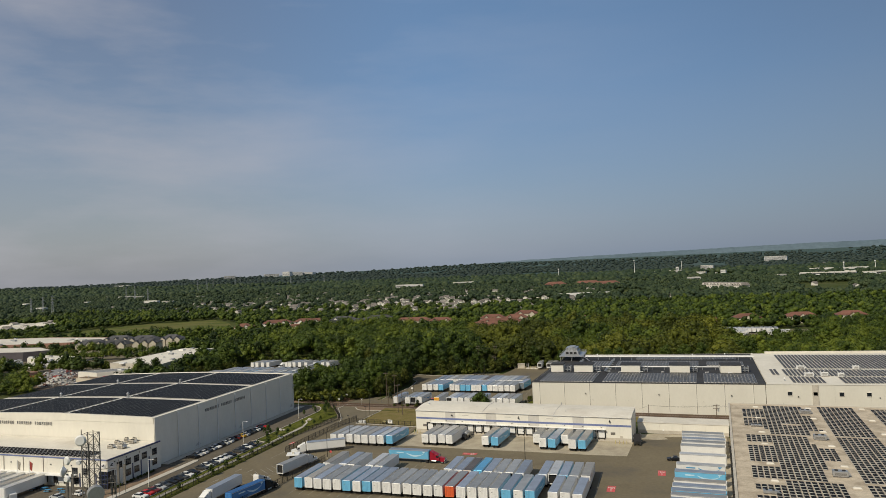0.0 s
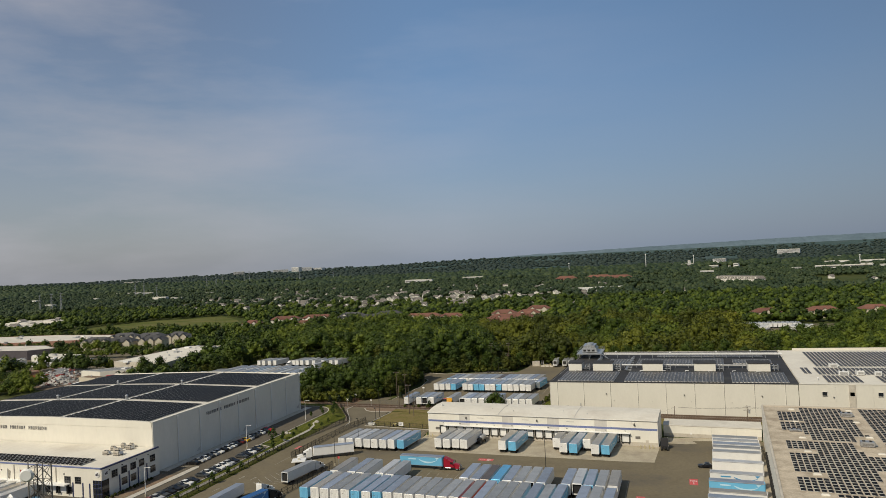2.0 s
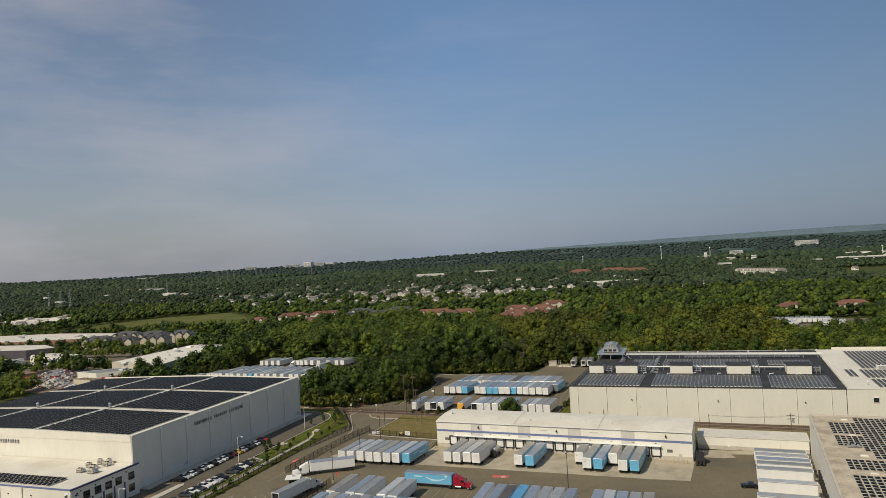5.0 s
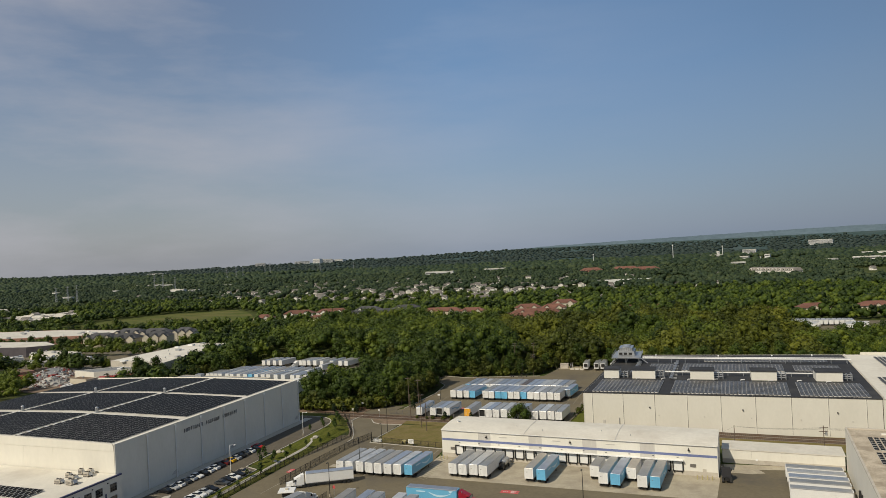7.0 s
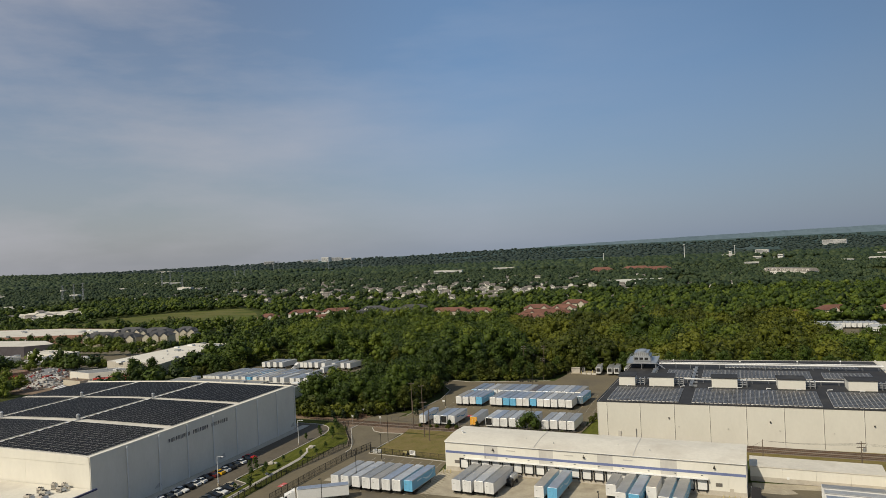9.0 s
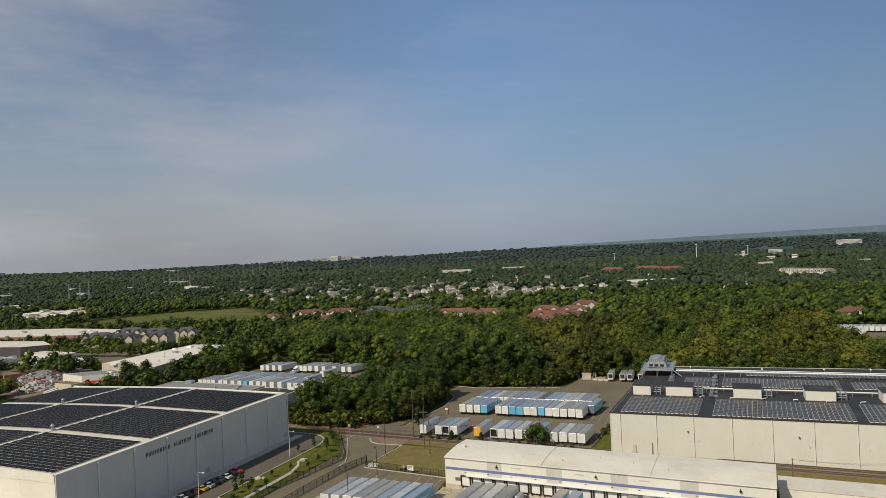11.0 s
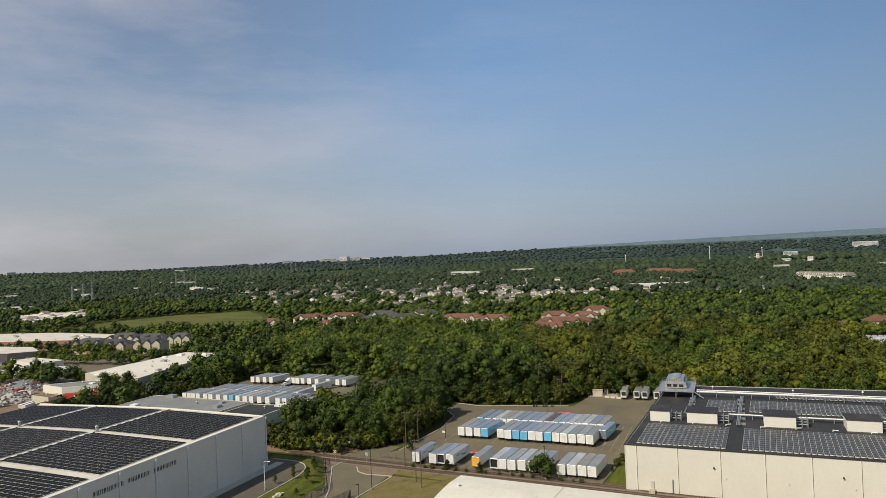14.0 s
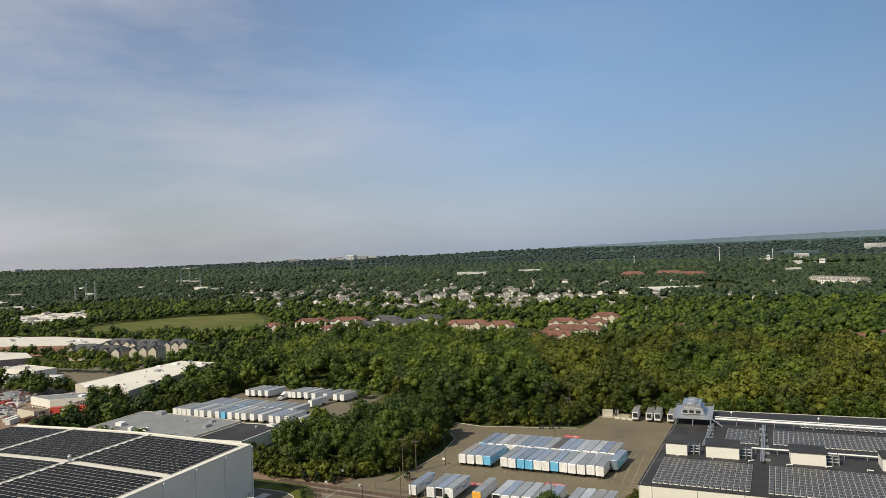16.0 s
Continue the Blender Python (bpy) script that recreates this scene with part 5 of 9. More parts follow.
def build_trailer(L, rear="shut", logo="", plain=False):
    """A box semi-trailer with its rear on the origin, facing south."""
    t = thing("box_trailer")
    W, Z0, Z1 = 1.28, 1.12, 4.0
    if rear == "open":
        s = Shape()
        s.box(-W, -W + 0.06, 0.06, L, Z0, Z1).box(W - 0.06, W, 0.06, L, Z0, Z1).box(-W + 0.06, W - 0.06, L - 0.06, L, Z0, Z1).box(-W + 0.06, W - 0.06, 0.06, L, Z0, Z0 + 0.12)
        part("body", s, "trailer_side", t)
        # near-black panel behind the opening, stands in for the shaded interior
        part("shade_panel", Shape().box(-W + 0.08, W - 0.08, 0.5, 0.6, Z0 + 0.13, Z1 - 0.05), "dark_gap", t)
    else:
        part("body", Shape().hexa([(-W, 0.06, Z0), (W, 0.06, Z0), (W, L - 0.25, Z0), (W - 0.22, L, Z0), (-W + 0.22, L, Z0), (-W, L - 0.25, Z0)],
                                  [(-W, 0.06, Z1), (W, 0.06, Z1), (W, L - 0.25, Z1), (W - 0.22, L, Z1), (-W + 0.22, L, Z1), (-W, L - 0.25, Z1)]), "trailer_side", t)
        for sx in (-1, 1):
            d = part("rear_door", Shape().box(min(0.02 * sx, (W - 0.1) * sx), max(0.02 * sx, (W - 0.1) * sx), 0.0, 0.06, Z0 + 0.12, Z1 - 0.12), "trailer_rear", t)
            if not plain:
                part("lock_rod", Shape().tube((sx * 0.35, -0.03, Z0 + 0.1), (sx * 0.35, -0.03, Z1 - 0.1), 0.02, 5).tube((sx * 0.85, -0.03, Z0 + 0.1), (sx * 0.85, -0.03, Z1 - 0.1), 0.02, 5), "trailer_side", d)
        if not plain:
            part("rear_label", Shape().box(-0.8, -0.45, -0.02, -0.005, 2.9, 3.0), "weathered_steel", t)
    fr = Shape()
    fr.box(-W - 0.02, -W + 0.12, -0.02, 0.1, Z0 - 0.05, Z1 + 0.03).box(W - 0.12, W + 0.02, -0.02, 0.1, Z0 - 0.05, Z1 + 0.03)
    fr.box(-W + 0.12, W - 0.12, -0.02, 0.1, Z1 - 0.12, Z1 + 0.03).box(-W + 0.12, W - 0.12, -0.02, 0.1, Z0 - 0.05, Z0 + 0.12)
    part("rear_frame", fr, "trailer_rear", t)
    rf = Shape()
    rf.hexa([(-W, 0.02, Z1), (W, 0.02, Z1), (W, L - 0.2, Z1), (-W, L - 0.2, Z1)], [(-W + 0.08, 0.06, Z1 + 0.07), (W - 0.08, 0.06, Z1 + 0.07), (W - 0.08, L - 0.3, Z1 + 0.07), (-W + 0.08, L - 0.3, Z1 + 0.07)])
    roof = part("roof", rf, "trailer_roof", t)
    if plain:
        for x in (-0.95, 0.95):
            wheel(t, x, 1.9, 0.5, 0.55)
        part("landing_leg", Shape().box(-0.95, 0.95, L - 3.1, L - 2.95, 0.0, 1.1), "dark_steel", t)
        return t
    bows = Shape()
    k = int(L / 1.25)
    for i in range(1, k):
        y = L * i / k
        bows.box(-W + 0.1, W - 0.1, y - 0.025, y + 0.025, Z1 + 0.05, Z1 + 0.075)
    tagged(part("roof_ribbing", bows, "trailer_roof", roof), kind="stuff")
    part("side_rail", Shape().box(W - 0.02, W + 0.03, 0.05, L - 0.25, Z0, Z0 + 0.16).box(W - 0.02, W + 0.03, 0.05, L - 0.25, Z1 - 0.12, Z1), "aluminium", t)
    part("side_rail", Shape().box(-W - 0.03, -W + 0.02, 0.05, L - 0.25, Z0, Z0 + 0.16).box(-W - 0.03, -W + 0.02, 0.05, L - 0.25, Z1 - 0.12, Z1), "aluminium", t)
    ch = Shape().box(-1.15, 1.15, 0.05, 0.17, 0.48, 0.6).box(-0.75, -0.65, 0.05, 0.17, 0.6, 1.1).box(0.65, 0.75, 0.05, 0.17, 0.6, 1.1)
    ch.box(-0.55, -0.4, 0.3, 4.6, 0.8, 1.1).box(0.4, 0.55, 0.3, 4.6, 0.8, 1.1).box(-0.9, 0.9, 1.3, 1.5, 0.4, 0.6).box(-0.9, 0.9, 2.6, 2.8, 0.4, 0.6)
    part("chassis", ch, "dark_steel", t)
    for y in (1.4, 2.7):
        for x in (-0.95, 0.95):
            wheel(t, x, y)
    lg = Shape()
    for x in (-0.9, 0.9):
        lg.box(x - 0.08, x + 0.08, L - 3.1, L - 2.94, 0.05, 1.1).box(x - 0.16, x + 0.16, L - 3.2, L - 2.84, 0.0, 0.06)
    part("landing_gear", lg, "dark_steel", t)
    if logo:
        for sx in (-1, 1):
            part("side_emblem", arc_strip(sx * (W + 0.005), L * 0.45, L * 0.88, 3.05, 0.85, 0.5, sx), "logo_pale" if logo == "blue" else "logo_blue", t, "plain curved band")
        for sx in (-1, 1):
            part("side_bar", Shape().box(min(sx * W, sx * (W + 0.03)), max(sx * W, sx * (W + 0.03)), L * 0.2, L * 0.2 + 2.6, 2.95, 3.3), "logo_pale" if logo == "blue" else "logo_blue", t)
    return t


TRAILERS = {}
DEEP = (0.05, 0.20, 0.50)
NAMES = {DEEP: "deep blue", WHITE: "white", BLUE: "light blue", RED: "dark red", ORANGE: "orange"}
ROOFS = {DEEP: "blue roof", ALU: "blue-grey metal roof", GREY: "grey roof", TAN: "tan weathered roof", PALE: "white roof", BROWN: "rusty brown roof", RED: "red roof", BLUE: "blue roof"}


def put_trailer(x, y, rz=0.0, side=WHITE, rear=None, roof=ALU, L=14.7, kind="shut", logo="", z=0.0, where="in the yard", group="parked trailers"):
    """A trailer whose rear stands at x, y."""
    plain = group in ("neighbour lot trailers", "eastern lot trailers", "scrapyard trailers")
    key = (L, kind, logo, plain)
    rear = rear or side
    if key in TRAILERS:
        t = copy_thing(TRAILERS[key], pose(x, y, z, 0, 0, rz))
    else:
        t = TRAILERS[key] = build_trailer(L, kind, logo, plain)
        t.matrix_world = pose(x, y, z, 0, 0, rz)
    for o in t.children_recursive:
        n = o.name.split(".")[0]
        o.color = (*(roof if n in ("roof", "roof_ribbing") else rear if n in ("rear_door", "rear_frame") else side), 1)
    text = f"{NAMES[side]} {'open ' if kind == 'open' else ''}box trailer, {ROOFS[roof]}, {where}"
    return tagged(t, text, "trailer", group)


AMBER = (0.88, 0.43, 0.03)
random.seed(11)


def row(xs_, y, rz, spec, L, where, group, z=0.0, jitter=0.35):
    """Trailers side by side; spec: letters of side colour and roof for each."""
    sides = {"W": WHITE, "B": BLUE, "R": RED, "O": ORANGE}
    roofs = {"a": ALU, "g": GREY, "t": TAN, "p": PALE, "b": BROWN, "r": RED, "l": BLUE}
    for x, code in zip(xs_, spec.split()):
        side, roof = sides[code[0]], roofs[code[1]]
        kind = "open" if "!" in code else "shut"
        logo = ("blue" if side == BLUE else "") if "*" in code or side == BLUE else ("white" if "+" in code else "")
        rear = ORANGE if "o" in code[2:] else side
        if code[0] == "O":
            side, rear = (WHITE, AMBER) if "w" in code[2:] else (RED, ORANGE)
        put_trailer(x + 1.3, y + random.uniform(-jitter, jitter), rz + random.uniform(-0.5, 0.5), side, rear, roof, L, kind, logo, z, where, group)


row((-108.3, -105, -101.8, -98.5, -95.4, -92.1, -88.8, -85.8, -82.7, -79.4, -76.2, -73.0, -69.9, -66.6, -63.5, -60.2, -56.9, -53.6, -50.5, -47.3, -43.8, -40.4, -37.2, -31.0, -27.7, -24.3),
    189.4, -1.5, "Ba Wt Wa Wg Wg Ba Wa Ba Wa Wg Wg Wg Wg Wg Wg Og Wa Wg Wg Wg Ba Wg Ba Wa Wg Wa", 14.9, "in the front yard row", "front yard trailers")
row((-106.8, -101.0, -97.8, -91.7, -88.2, -65.5, -62.0, -59.2, -56.0, -52.8, -49.5, -46.3, -43.1, -36.3, -33.3, -30.2, -27.1, -23.8),
    204.9, -0.5, "Wt Wa Wg Wp Wg Wa Wa Wb Bl Wa Wg Wg! Wa Wa Wp! Ba Wg Wt", 14.2, "in the second yard row", "front yard trailers")
row((-122.3, -119.1, -115.8, -112.4, -109.4, -106.2, -103.0, -99.6), 241.0, -5, "Wg Wp Wp Wg Wt Wa Wp Ba", 14.4, "near the grass plot", "corner row trailers")
row((-86.8, -83.6, -80.4, -77.3, -63.8, -60.2, -43.0, -39.7, -32.6, -29.3), 244.7, -5, "Wg Wp Wp Wg Wt Ba Wg Ba Wg Bg", 15.2, "backed up to the dock", "docked trailers", 0.03)
row((-46.1, -36.0), 250.6, -5, "Wg Wt", 9.2, "backed up to the dock", "docked trailers", 0.03)
row((-122.2, -119.1, -116.0, -113.2, -107.2, -104.2, -101.3, -98.4, -95.6, -92.8, -89.9, -86.9, -84.0, -81.0, -78.0, -75.0),
    345.9, -5, "Wt Wa Wa Ba Wg Wa Ba Ba Wa Wg Ba Wg Wp Wg Wg Wg", 14.3, "in the rear lot", "rear lot trailers", 0.04)
row((-120.2, -117.0, -113.6, -110.8, -108.0, -105.2, -102.2, -99.4, -96.6, -93.6, -90.8, -87.9, -85.2, -82.4, -79.6, -76.8, -74.0),
    360.9, -5, "Ba Wa Wp Wt Wp Wa Wa Wa Wg Wb Wa Wa Wp! Wp Wp Wa Wt", 14.6, "in the rear lot", "rear lot trailers", 0.04)
row((-125.1, -119.1, -116.4, -113.3, -104.5, -98.4, -95.7, -92.7, -89.6, -86.2, -83.0), 312.6, -3, "Wa+ Wg Wa! Wg+ Ogw Wp! Wa Wg Wp Wg Wa", 13.2, "beside the railway", "rear lot trailers", 0.04)
row((-77.2, -74.1, -71.0, -68.0), 312.2, -4, "Wg Wp Wt Wg", 13.2, "beside the railway", "rear lot trailers", 0.04)
put_trailer(-70.6, 353.2, -6, BLUE, (0.18, 0.2, 0.22), ALU, 13.2, "shut", "blue", 0.04, "at the rear lot", "rear lot trailers")
for x, rz in ((-73.4, 182), (-67.6, 181), (-64.2, 181), (-58.4, 178)):
    t = put_trailer(x, 434.2, rz, WHITE, None, GREY, 13.2, "shut", "", 0.04, "at the back of the lot", "rear lot trailers")
    part("cooling_unit", Shape().hexa([(-0.9, 13.2, 2.1), (0.9, 13.2, 2.1), (0.8, 13.65, 2.2), (-0.8, 13.65, 2.2)], [(-0.9, 13.2, 3.75), (0.9, 13.2, 3.75), (0.8, 13.6, 3.65), (-0.8, 13.6, 3.65)]), "dark_steel", t, "dark refrigeration unit on the front")
for y, side, roof, logo in ((261.2, WHITE, GREY, ""), (257.2, WHITE, PALE, ""), (253.0, WHITE, ALU, ""), (249.0, WHITE, GREY, ""), (244.0, WHITE, GREY, ""), (233.6, WHITE, PALE, ""), (222.6, WHITE, PALE, "white"),
                            (215.3, BLUE, ALU, "blue"), (207.0, WHITE, TAN, ""), (202.4, WHITE, ALU, ""), (198.2, BLUE, ALU, ""), (194.6, WHITE, GREY, ""), (190.4, WHITE, ALU, "")):
    xl = 1.1 + (y - 197) * 0.068
    put_trailer(xl + random.uniform(-0.3, 0.3), y, -93.9, side, None, roof, 13.8, "shut", logo, 0.025, "beside the warehouse", "column trailers")


def build_tractor():
    """A long-nosed road tractor, its rear on the origin, facing north."""
    t = thing("truck_tractor")
    part("chassis", Shape().box(-0.45, 0.45, 0.2, 6.6, 0.7, 1.0), "dark_steel", t)
    part("fifth_wheel", Shape().box(-0.5, 0.5, 0.9, 1.9, 1.0, 1.15), "dark_steel", t)
    cab = part("cab", Shape().hexa([(-1.2, 3.0, 1.0), (1.2, 3.0, 1.0), (1.15, 5.4, 1.0), (-1.15, 5.4, 1.0)], [(-1.15, 3.0, 3.0), (1.15, 3.0, 3.0), (1.0, 4.9, 2.75), (-1.0, 4.9, 2.75)]), "car_paint", t)
    part("windscreen", Shape().face((-1.0, 5.28, 2.0), (1.0, 5.28, 2.0), (0.92, 4.99, 2.66), (-0.92, 4.99, 2.66)), "glass", cab)
    for sx in (-1, 1):
        part("side_window", Shape().face((sx * 1.2, 4.2, 2.0), (sx * 1.2, 5.0, 2.0), (sx * 1.12, 4.8, 2.6), (sx * 1.13, 4.2, 2.6)), "glass", cab)
        part("mirror", Shape().box(sx * 1.45 - 0.08, sx * 1.45 + 0.08, 5.0, 5.1, 1.9, 2.6), "dark_steel", cab)
        part("fuel_tank", Shape().tube((sx * 0.95, 2.6, 0.75), (sx * 0.95, 4.2, 0.75), 0.32, 10), "aluminium", t)
        part("exhaust_stack", Shape().tube((sx * 1.05, 2.85, 1.0), (sx * 1.05, 2.85, 3.9), 0.08, 8), "aluminium", t)
        part("headlight", Shape().box(sx * 0.95 - 0.14, sx * 0.95 + 0.14, 7.05, 7.2, 1.0, 1.25), "lamp_glass", t)
        part("fender", Shape().hexa([(sx * 1.2, 5.7, 0.7), (sx * 0.75, 5.7, 0.7), (sx * 0.75, 7.1, 0.7), (sx * 1.2, 7.1, 0.7)], [(sx * 1.15, 5.9, 1.25), (sx * 0.75, 5.9, 1.25), (sx * 0.75, 6.9, 1.25), (sx * 1.15, 6.9, 1.25)]), "car_paint", t)
    part("sleeper", Shape().hexa([(-1.2, 2.0, 1.0), (1.2, 2.0, 1.0), (1.2, 3.3, 1.0), (-1.2, 3.3, 1.0)], [(-1.15, 2.0, 3.5), (1.15, 2.0, 3.5), (1.15, 3.2, 3.45), (-1.15, 3.2, 3.45)]), "car_paint", t)
    part("roof_fairing", Shape().hexa([(-1.1, 2.1, 3.4), (1.1, 2.1, 3.4), (0.95, 4.7, 2.75), (-0.95, 4.7, 2.75)], [(-1.1, 2.1, 3.9), (1.1, 2.1, 3.9), (0.9, 4.4, 2.95), (-0.9, 4.4, 2.95)]), "car_paint", t)
    part("bonnet", Shape().hexa([(-0.85, 5.2, 0.9), (0.85, 5.2, 0.9), (0.65, 7.15, 0.9), (-0.65, 7.15, 0.9)], [(-0.8, 5.1, 2.05), (0.8, 5.1, 2.05), (0.55, 7.05, 1.75), (-0.55, 7.05, 1.75)]), "car_paint", t)
    part("grille", Shape().box(-0.5, 0.5, 7.1, 7.2, 0.95, 1.7), "aluminium", t)
    part("bumper", Shape().box(-1.15, 1.15, 7.05, 7.3, 0.4, 0.75), "aluminium", t)
    for y in (0.8, 2.1):
        for x in (-0.95, 0.95):
            wheel(t, x, y, 0.5, 0.55)
    for x in (-1.0, 1.0):
        wheel(t, x, 6.3, 0.5, 0.3, True)
    return t


TRACTOR = []


def put_tractor(x, y, rz, colour, label, z=0.0):
    if TRACTOR:
        t = copy_thing(TRACTOR[0], pose(x, y, z, 0, 0, rz))
    else:
        t = build_tractor()
        t.matrix_world = pose(x, y, z, 0, 0, rz)
        TRACTOR.append(t)
    for o in t.children_recursive:
        o.color = (*colour, 1)
    return tagged(t, label, "truck", "truck tractors")


def rig(x, y, rz, L, side, roof, colour, label, logo="", kind="shut", z=0.0, bend=0.0):
    """A trailer with its tractor coupled on; x, y: the trailer's rear."""
    put_trailer(x, y, rz, side, None, roof, L, kind, logo, z, "coupled to a tractor", "coupled trailers")
    d = Vector((-math.sin(radians(rz)), math.cos(radians(rz))))
    q = Vector((x, y)) + d * (L - 1.6)
    put_tractor(q.x, q.y, rz + bend, colour, label, z)


rig(-91.2, 224.9, -91, 14.5, BLUE, ALU, (0.30, 0.012, 0.03), "dark red long-nosed tractor coupled to a blue trailer", "blue")
rig(-113.8, 235.8, 121, 14.0, WHITE, ALU, (0.78, 0.78, 0.77), "white long-nosed tractor pulling a white trailer", "", "shut", 0.0, 4)
rig(-120.2, 200.8, -9, 13.4, WHITE, GREY, (0.75, 0.75, 0.74), "white tractor coupled to an open dark-ended trailer", "", "open")
rig(-128.0, 189.4, 179, 14.6, WHITE, ALU, (0.78, 0.78, 0.77), "white long-nosed tractor waiting on the access road")
rig(-120.0, 172.6, -11, 13.8, DEEP, DEEP, (0.012, 0.014, 0.02), "black long-nosed tractor coupled to a deep blue trailer", "blue")
put_tractor(-123.0, 188.6, -14, (0.75, 0.75, 0.74), "white tractor standing alone behind the blue trailer")
tk = thing("tank_truck", pose(-73.2, 253.6, 0.03, 0, 0, -5))
part("tank", Shape().tube((0, 1.5, 1.75), (0, 1.8, 1.75), 0.7, 14, 1.0).tube((0, 1.8, 1.75), (0, 5.4, 1.75), 1.0, 14).tube((0, 5.4, 1.75), (0, 5.7, 1.75), 1.0, 14, 0.7), "aluminium", tk, "silver cylindrical tank")
part("chassis", Shape().box(-0.5, 0.5, 0.6, 5.6, 0.55, 0.8), "dark_steel", tk)
part("cab", Shape().hexa([(-1.0, 0.0, 0.45), (1.0, 0.0, 0.45), (1.0, 1.5, 0.45), (-1.0, 1.5, 0.45)], [(-0.95, 0.25, 2.1), (0.95, 0.25, 2.1), (0.95, 1.45, 2.1), (-0.95, 1.45, 2.1)]), "dark_steel", tk, "black cab")
part("windscreen", Shape().face((-0.85, 0.1, 1.25), (0.85, 0.1, 1.25), (0.82, 0.2, 1.95), (-0.82, 0.2, 1.95)), "glass", tk)
for x in (-0.85, 0.85):
    for y in (0.8, 4.6):
        wheel(tk, x, y, 0.45, 0.3)
tagged(tk, "small black truck with a silver tank at the dock", "truck", "truck tractors")
put_tractor(-9.9, 254.8, 0, (0.04, 0.04, 0.045), "dark grey truck parked at the dock building corner")


for k in range(5):
    put_trailer(-190.8 - 4.1 * k, 175.0, 180, WHITE, None, (PALE, TAN, PALE, GREY, PALE)[k], 14.7, "shut", "", RISE, "backed up to the office annex", "annex trailers")


# ---- cars ----
def build_car(van=False):
    c = thing("parked_car")
    W, L = 0.9, 4.6
    if van:
        prof = [(-2.5, 0.35), (2.5, 0.35), (2.5, 0.95), (1.9, 1.15), (1.2, 2.0), (-2.4, 2.1), (-2.5, 1.9)]
    else:
        prof = [(-2.28, 0.32), (2.25, 0.32), (2.3, 0.62), (2.15, 0.78), (0.95, 0.95), (-1.55, 1.0), (-2.2, 0.95), (-2.3, 0.7)]
    b = Shape()
    b.hexa([(-W, y, z) for y, z in prof], [(W, y, z) for y, z in prof])
    body = part("body", b, "car_paint", c)
    if van:
        part("windscreen", Shape().face((-0.8, 1.88, 1.2), (0.8, 1.88, 1.2), (0.75, 1.25, 1.97), (-0.75, 1.25, 1.97)), "glass", c)
        for sx in (-1, 1):
            part("side_window", Shape().face((sx * 0.91, 0.2, 1.2), (sx * 0.91, 1.55, 1.2), (sx * 0.91, 1.1, 1.8), (sx * 0.91, 0.2, 1.8)), "glass", c)
    else:
        cb = Shape().hexa([(-0.82, 0.95, 0.94), (0.82, 0.95, 0.94), (0.82, -1.75, 0.98), (-0.82, -1.75, 0.98)], [(-0.66, 0.25, 1.44), (0.66, 0.25, 1.44), (0.66, -1.05, 1.44), (-0.66, -1.05, 1.44)])
        part("window_band", cb, "glass", c)
        part("roof", Shape().hexa([(-0.66, 0.27, 1.43), (0.66, 0.27, 1.43), (0.66, -1.07, 1.43), (-0.66, -1.07, 1.43)], [(-0.6, 0.15, 1.5), (0.6, 0.15, 1.5), (0.6, -0.95, 1.5), (-0.6, -0.95, 1.5)]), "car_paint", c)
    for sx in (-0.82, 0.82):
        for y in (-1.4, 1.4):
            wheel(c, sx, y, 0.32, 0.22)
    return c


CAR = {}
CAR_COLOURS = {"white": (0.75, 0.75, 0.74), "silver": (0.42, 0.43, 0.44), "black": (0.012, 0.012, 0.014), "dark grey": (0.06, 0.065, 0.07), "red": (0.45, 0.02, 0.025), "yellow": (0.75, 0.42, 0.02), "navy": (0.02, 0.03, 0.07), "maroon": (0.14, 0.02, 0.02), "tan": (0.35, 0.30, 0.23)}


def put_car(x, y, rz, colour, z=0.0, van=False, size=1.0, where="in the car park", group="parked cars"):
    if van in CAR:
        c = copy_thing(CAR[van], pose(x, y, z, 0, 0, rz))
    else:
        c = CAR[van] = build_car(van)
        c.matrix_world = pose(x, y, z, 0, 0, rz)
    for o in c.children_recursive:
        o.color = (*CAR_COLOURS[colour], 1)
    return tagged(c, f"{colour} {'van' if van else 'car'} parked {where}", "van" if van else "car", group)


row1 = "black silver white dark_grey silver white black white white black maroon yellow silver black dark_grey white black red".split()
for k, col in enumerate(row1):
    put_car(-162.2 + random.uniform(-0.2, 0.2), 211.6 + 2.66 * k, 90 + random.uniform(-2, 2) + (180 if k % 4 == 1 else 0), col.replace("_", " "), RISE + 0.02, where="beside the cold store")
row2 = "white red maroon silver dark_grey black black dark_grey white black silver dark_grey white dark_grey white white silver black silver dark_grey black white black tan".split()
for k, col in enumerate(row2):
    if k in (10, 18):
        continue
    put_car(-149.8 + random.uniform(-0.2, 0.2), 171.5 + 2.62 * k, -90 + random.uniform(-2, 2), col.replace("_", " "), RISE + 0.02, where="beside the grass bank")
for x, y, c in ((-172, 170, "white"), (-176, 166, "silver"), (-171, 160, "red")):
    put_car(x, y, 80, c, RISE, where="before the office annex")
put_car(-190, 163, 60, "white", RISE, True, where="before the office annex")
put_car(2.2, 238.9, 92, "black", 0.025, where="behind the trailer column")
for k, x in enumerate((54.3, 67.2, 85.9, 89.0, 92.4, 111.8, 115.0)):
    put_car(x, 489.5 + 9 * k / 6, 180, "white", -0.1, True, where="behind the pale-roofed warehouse")


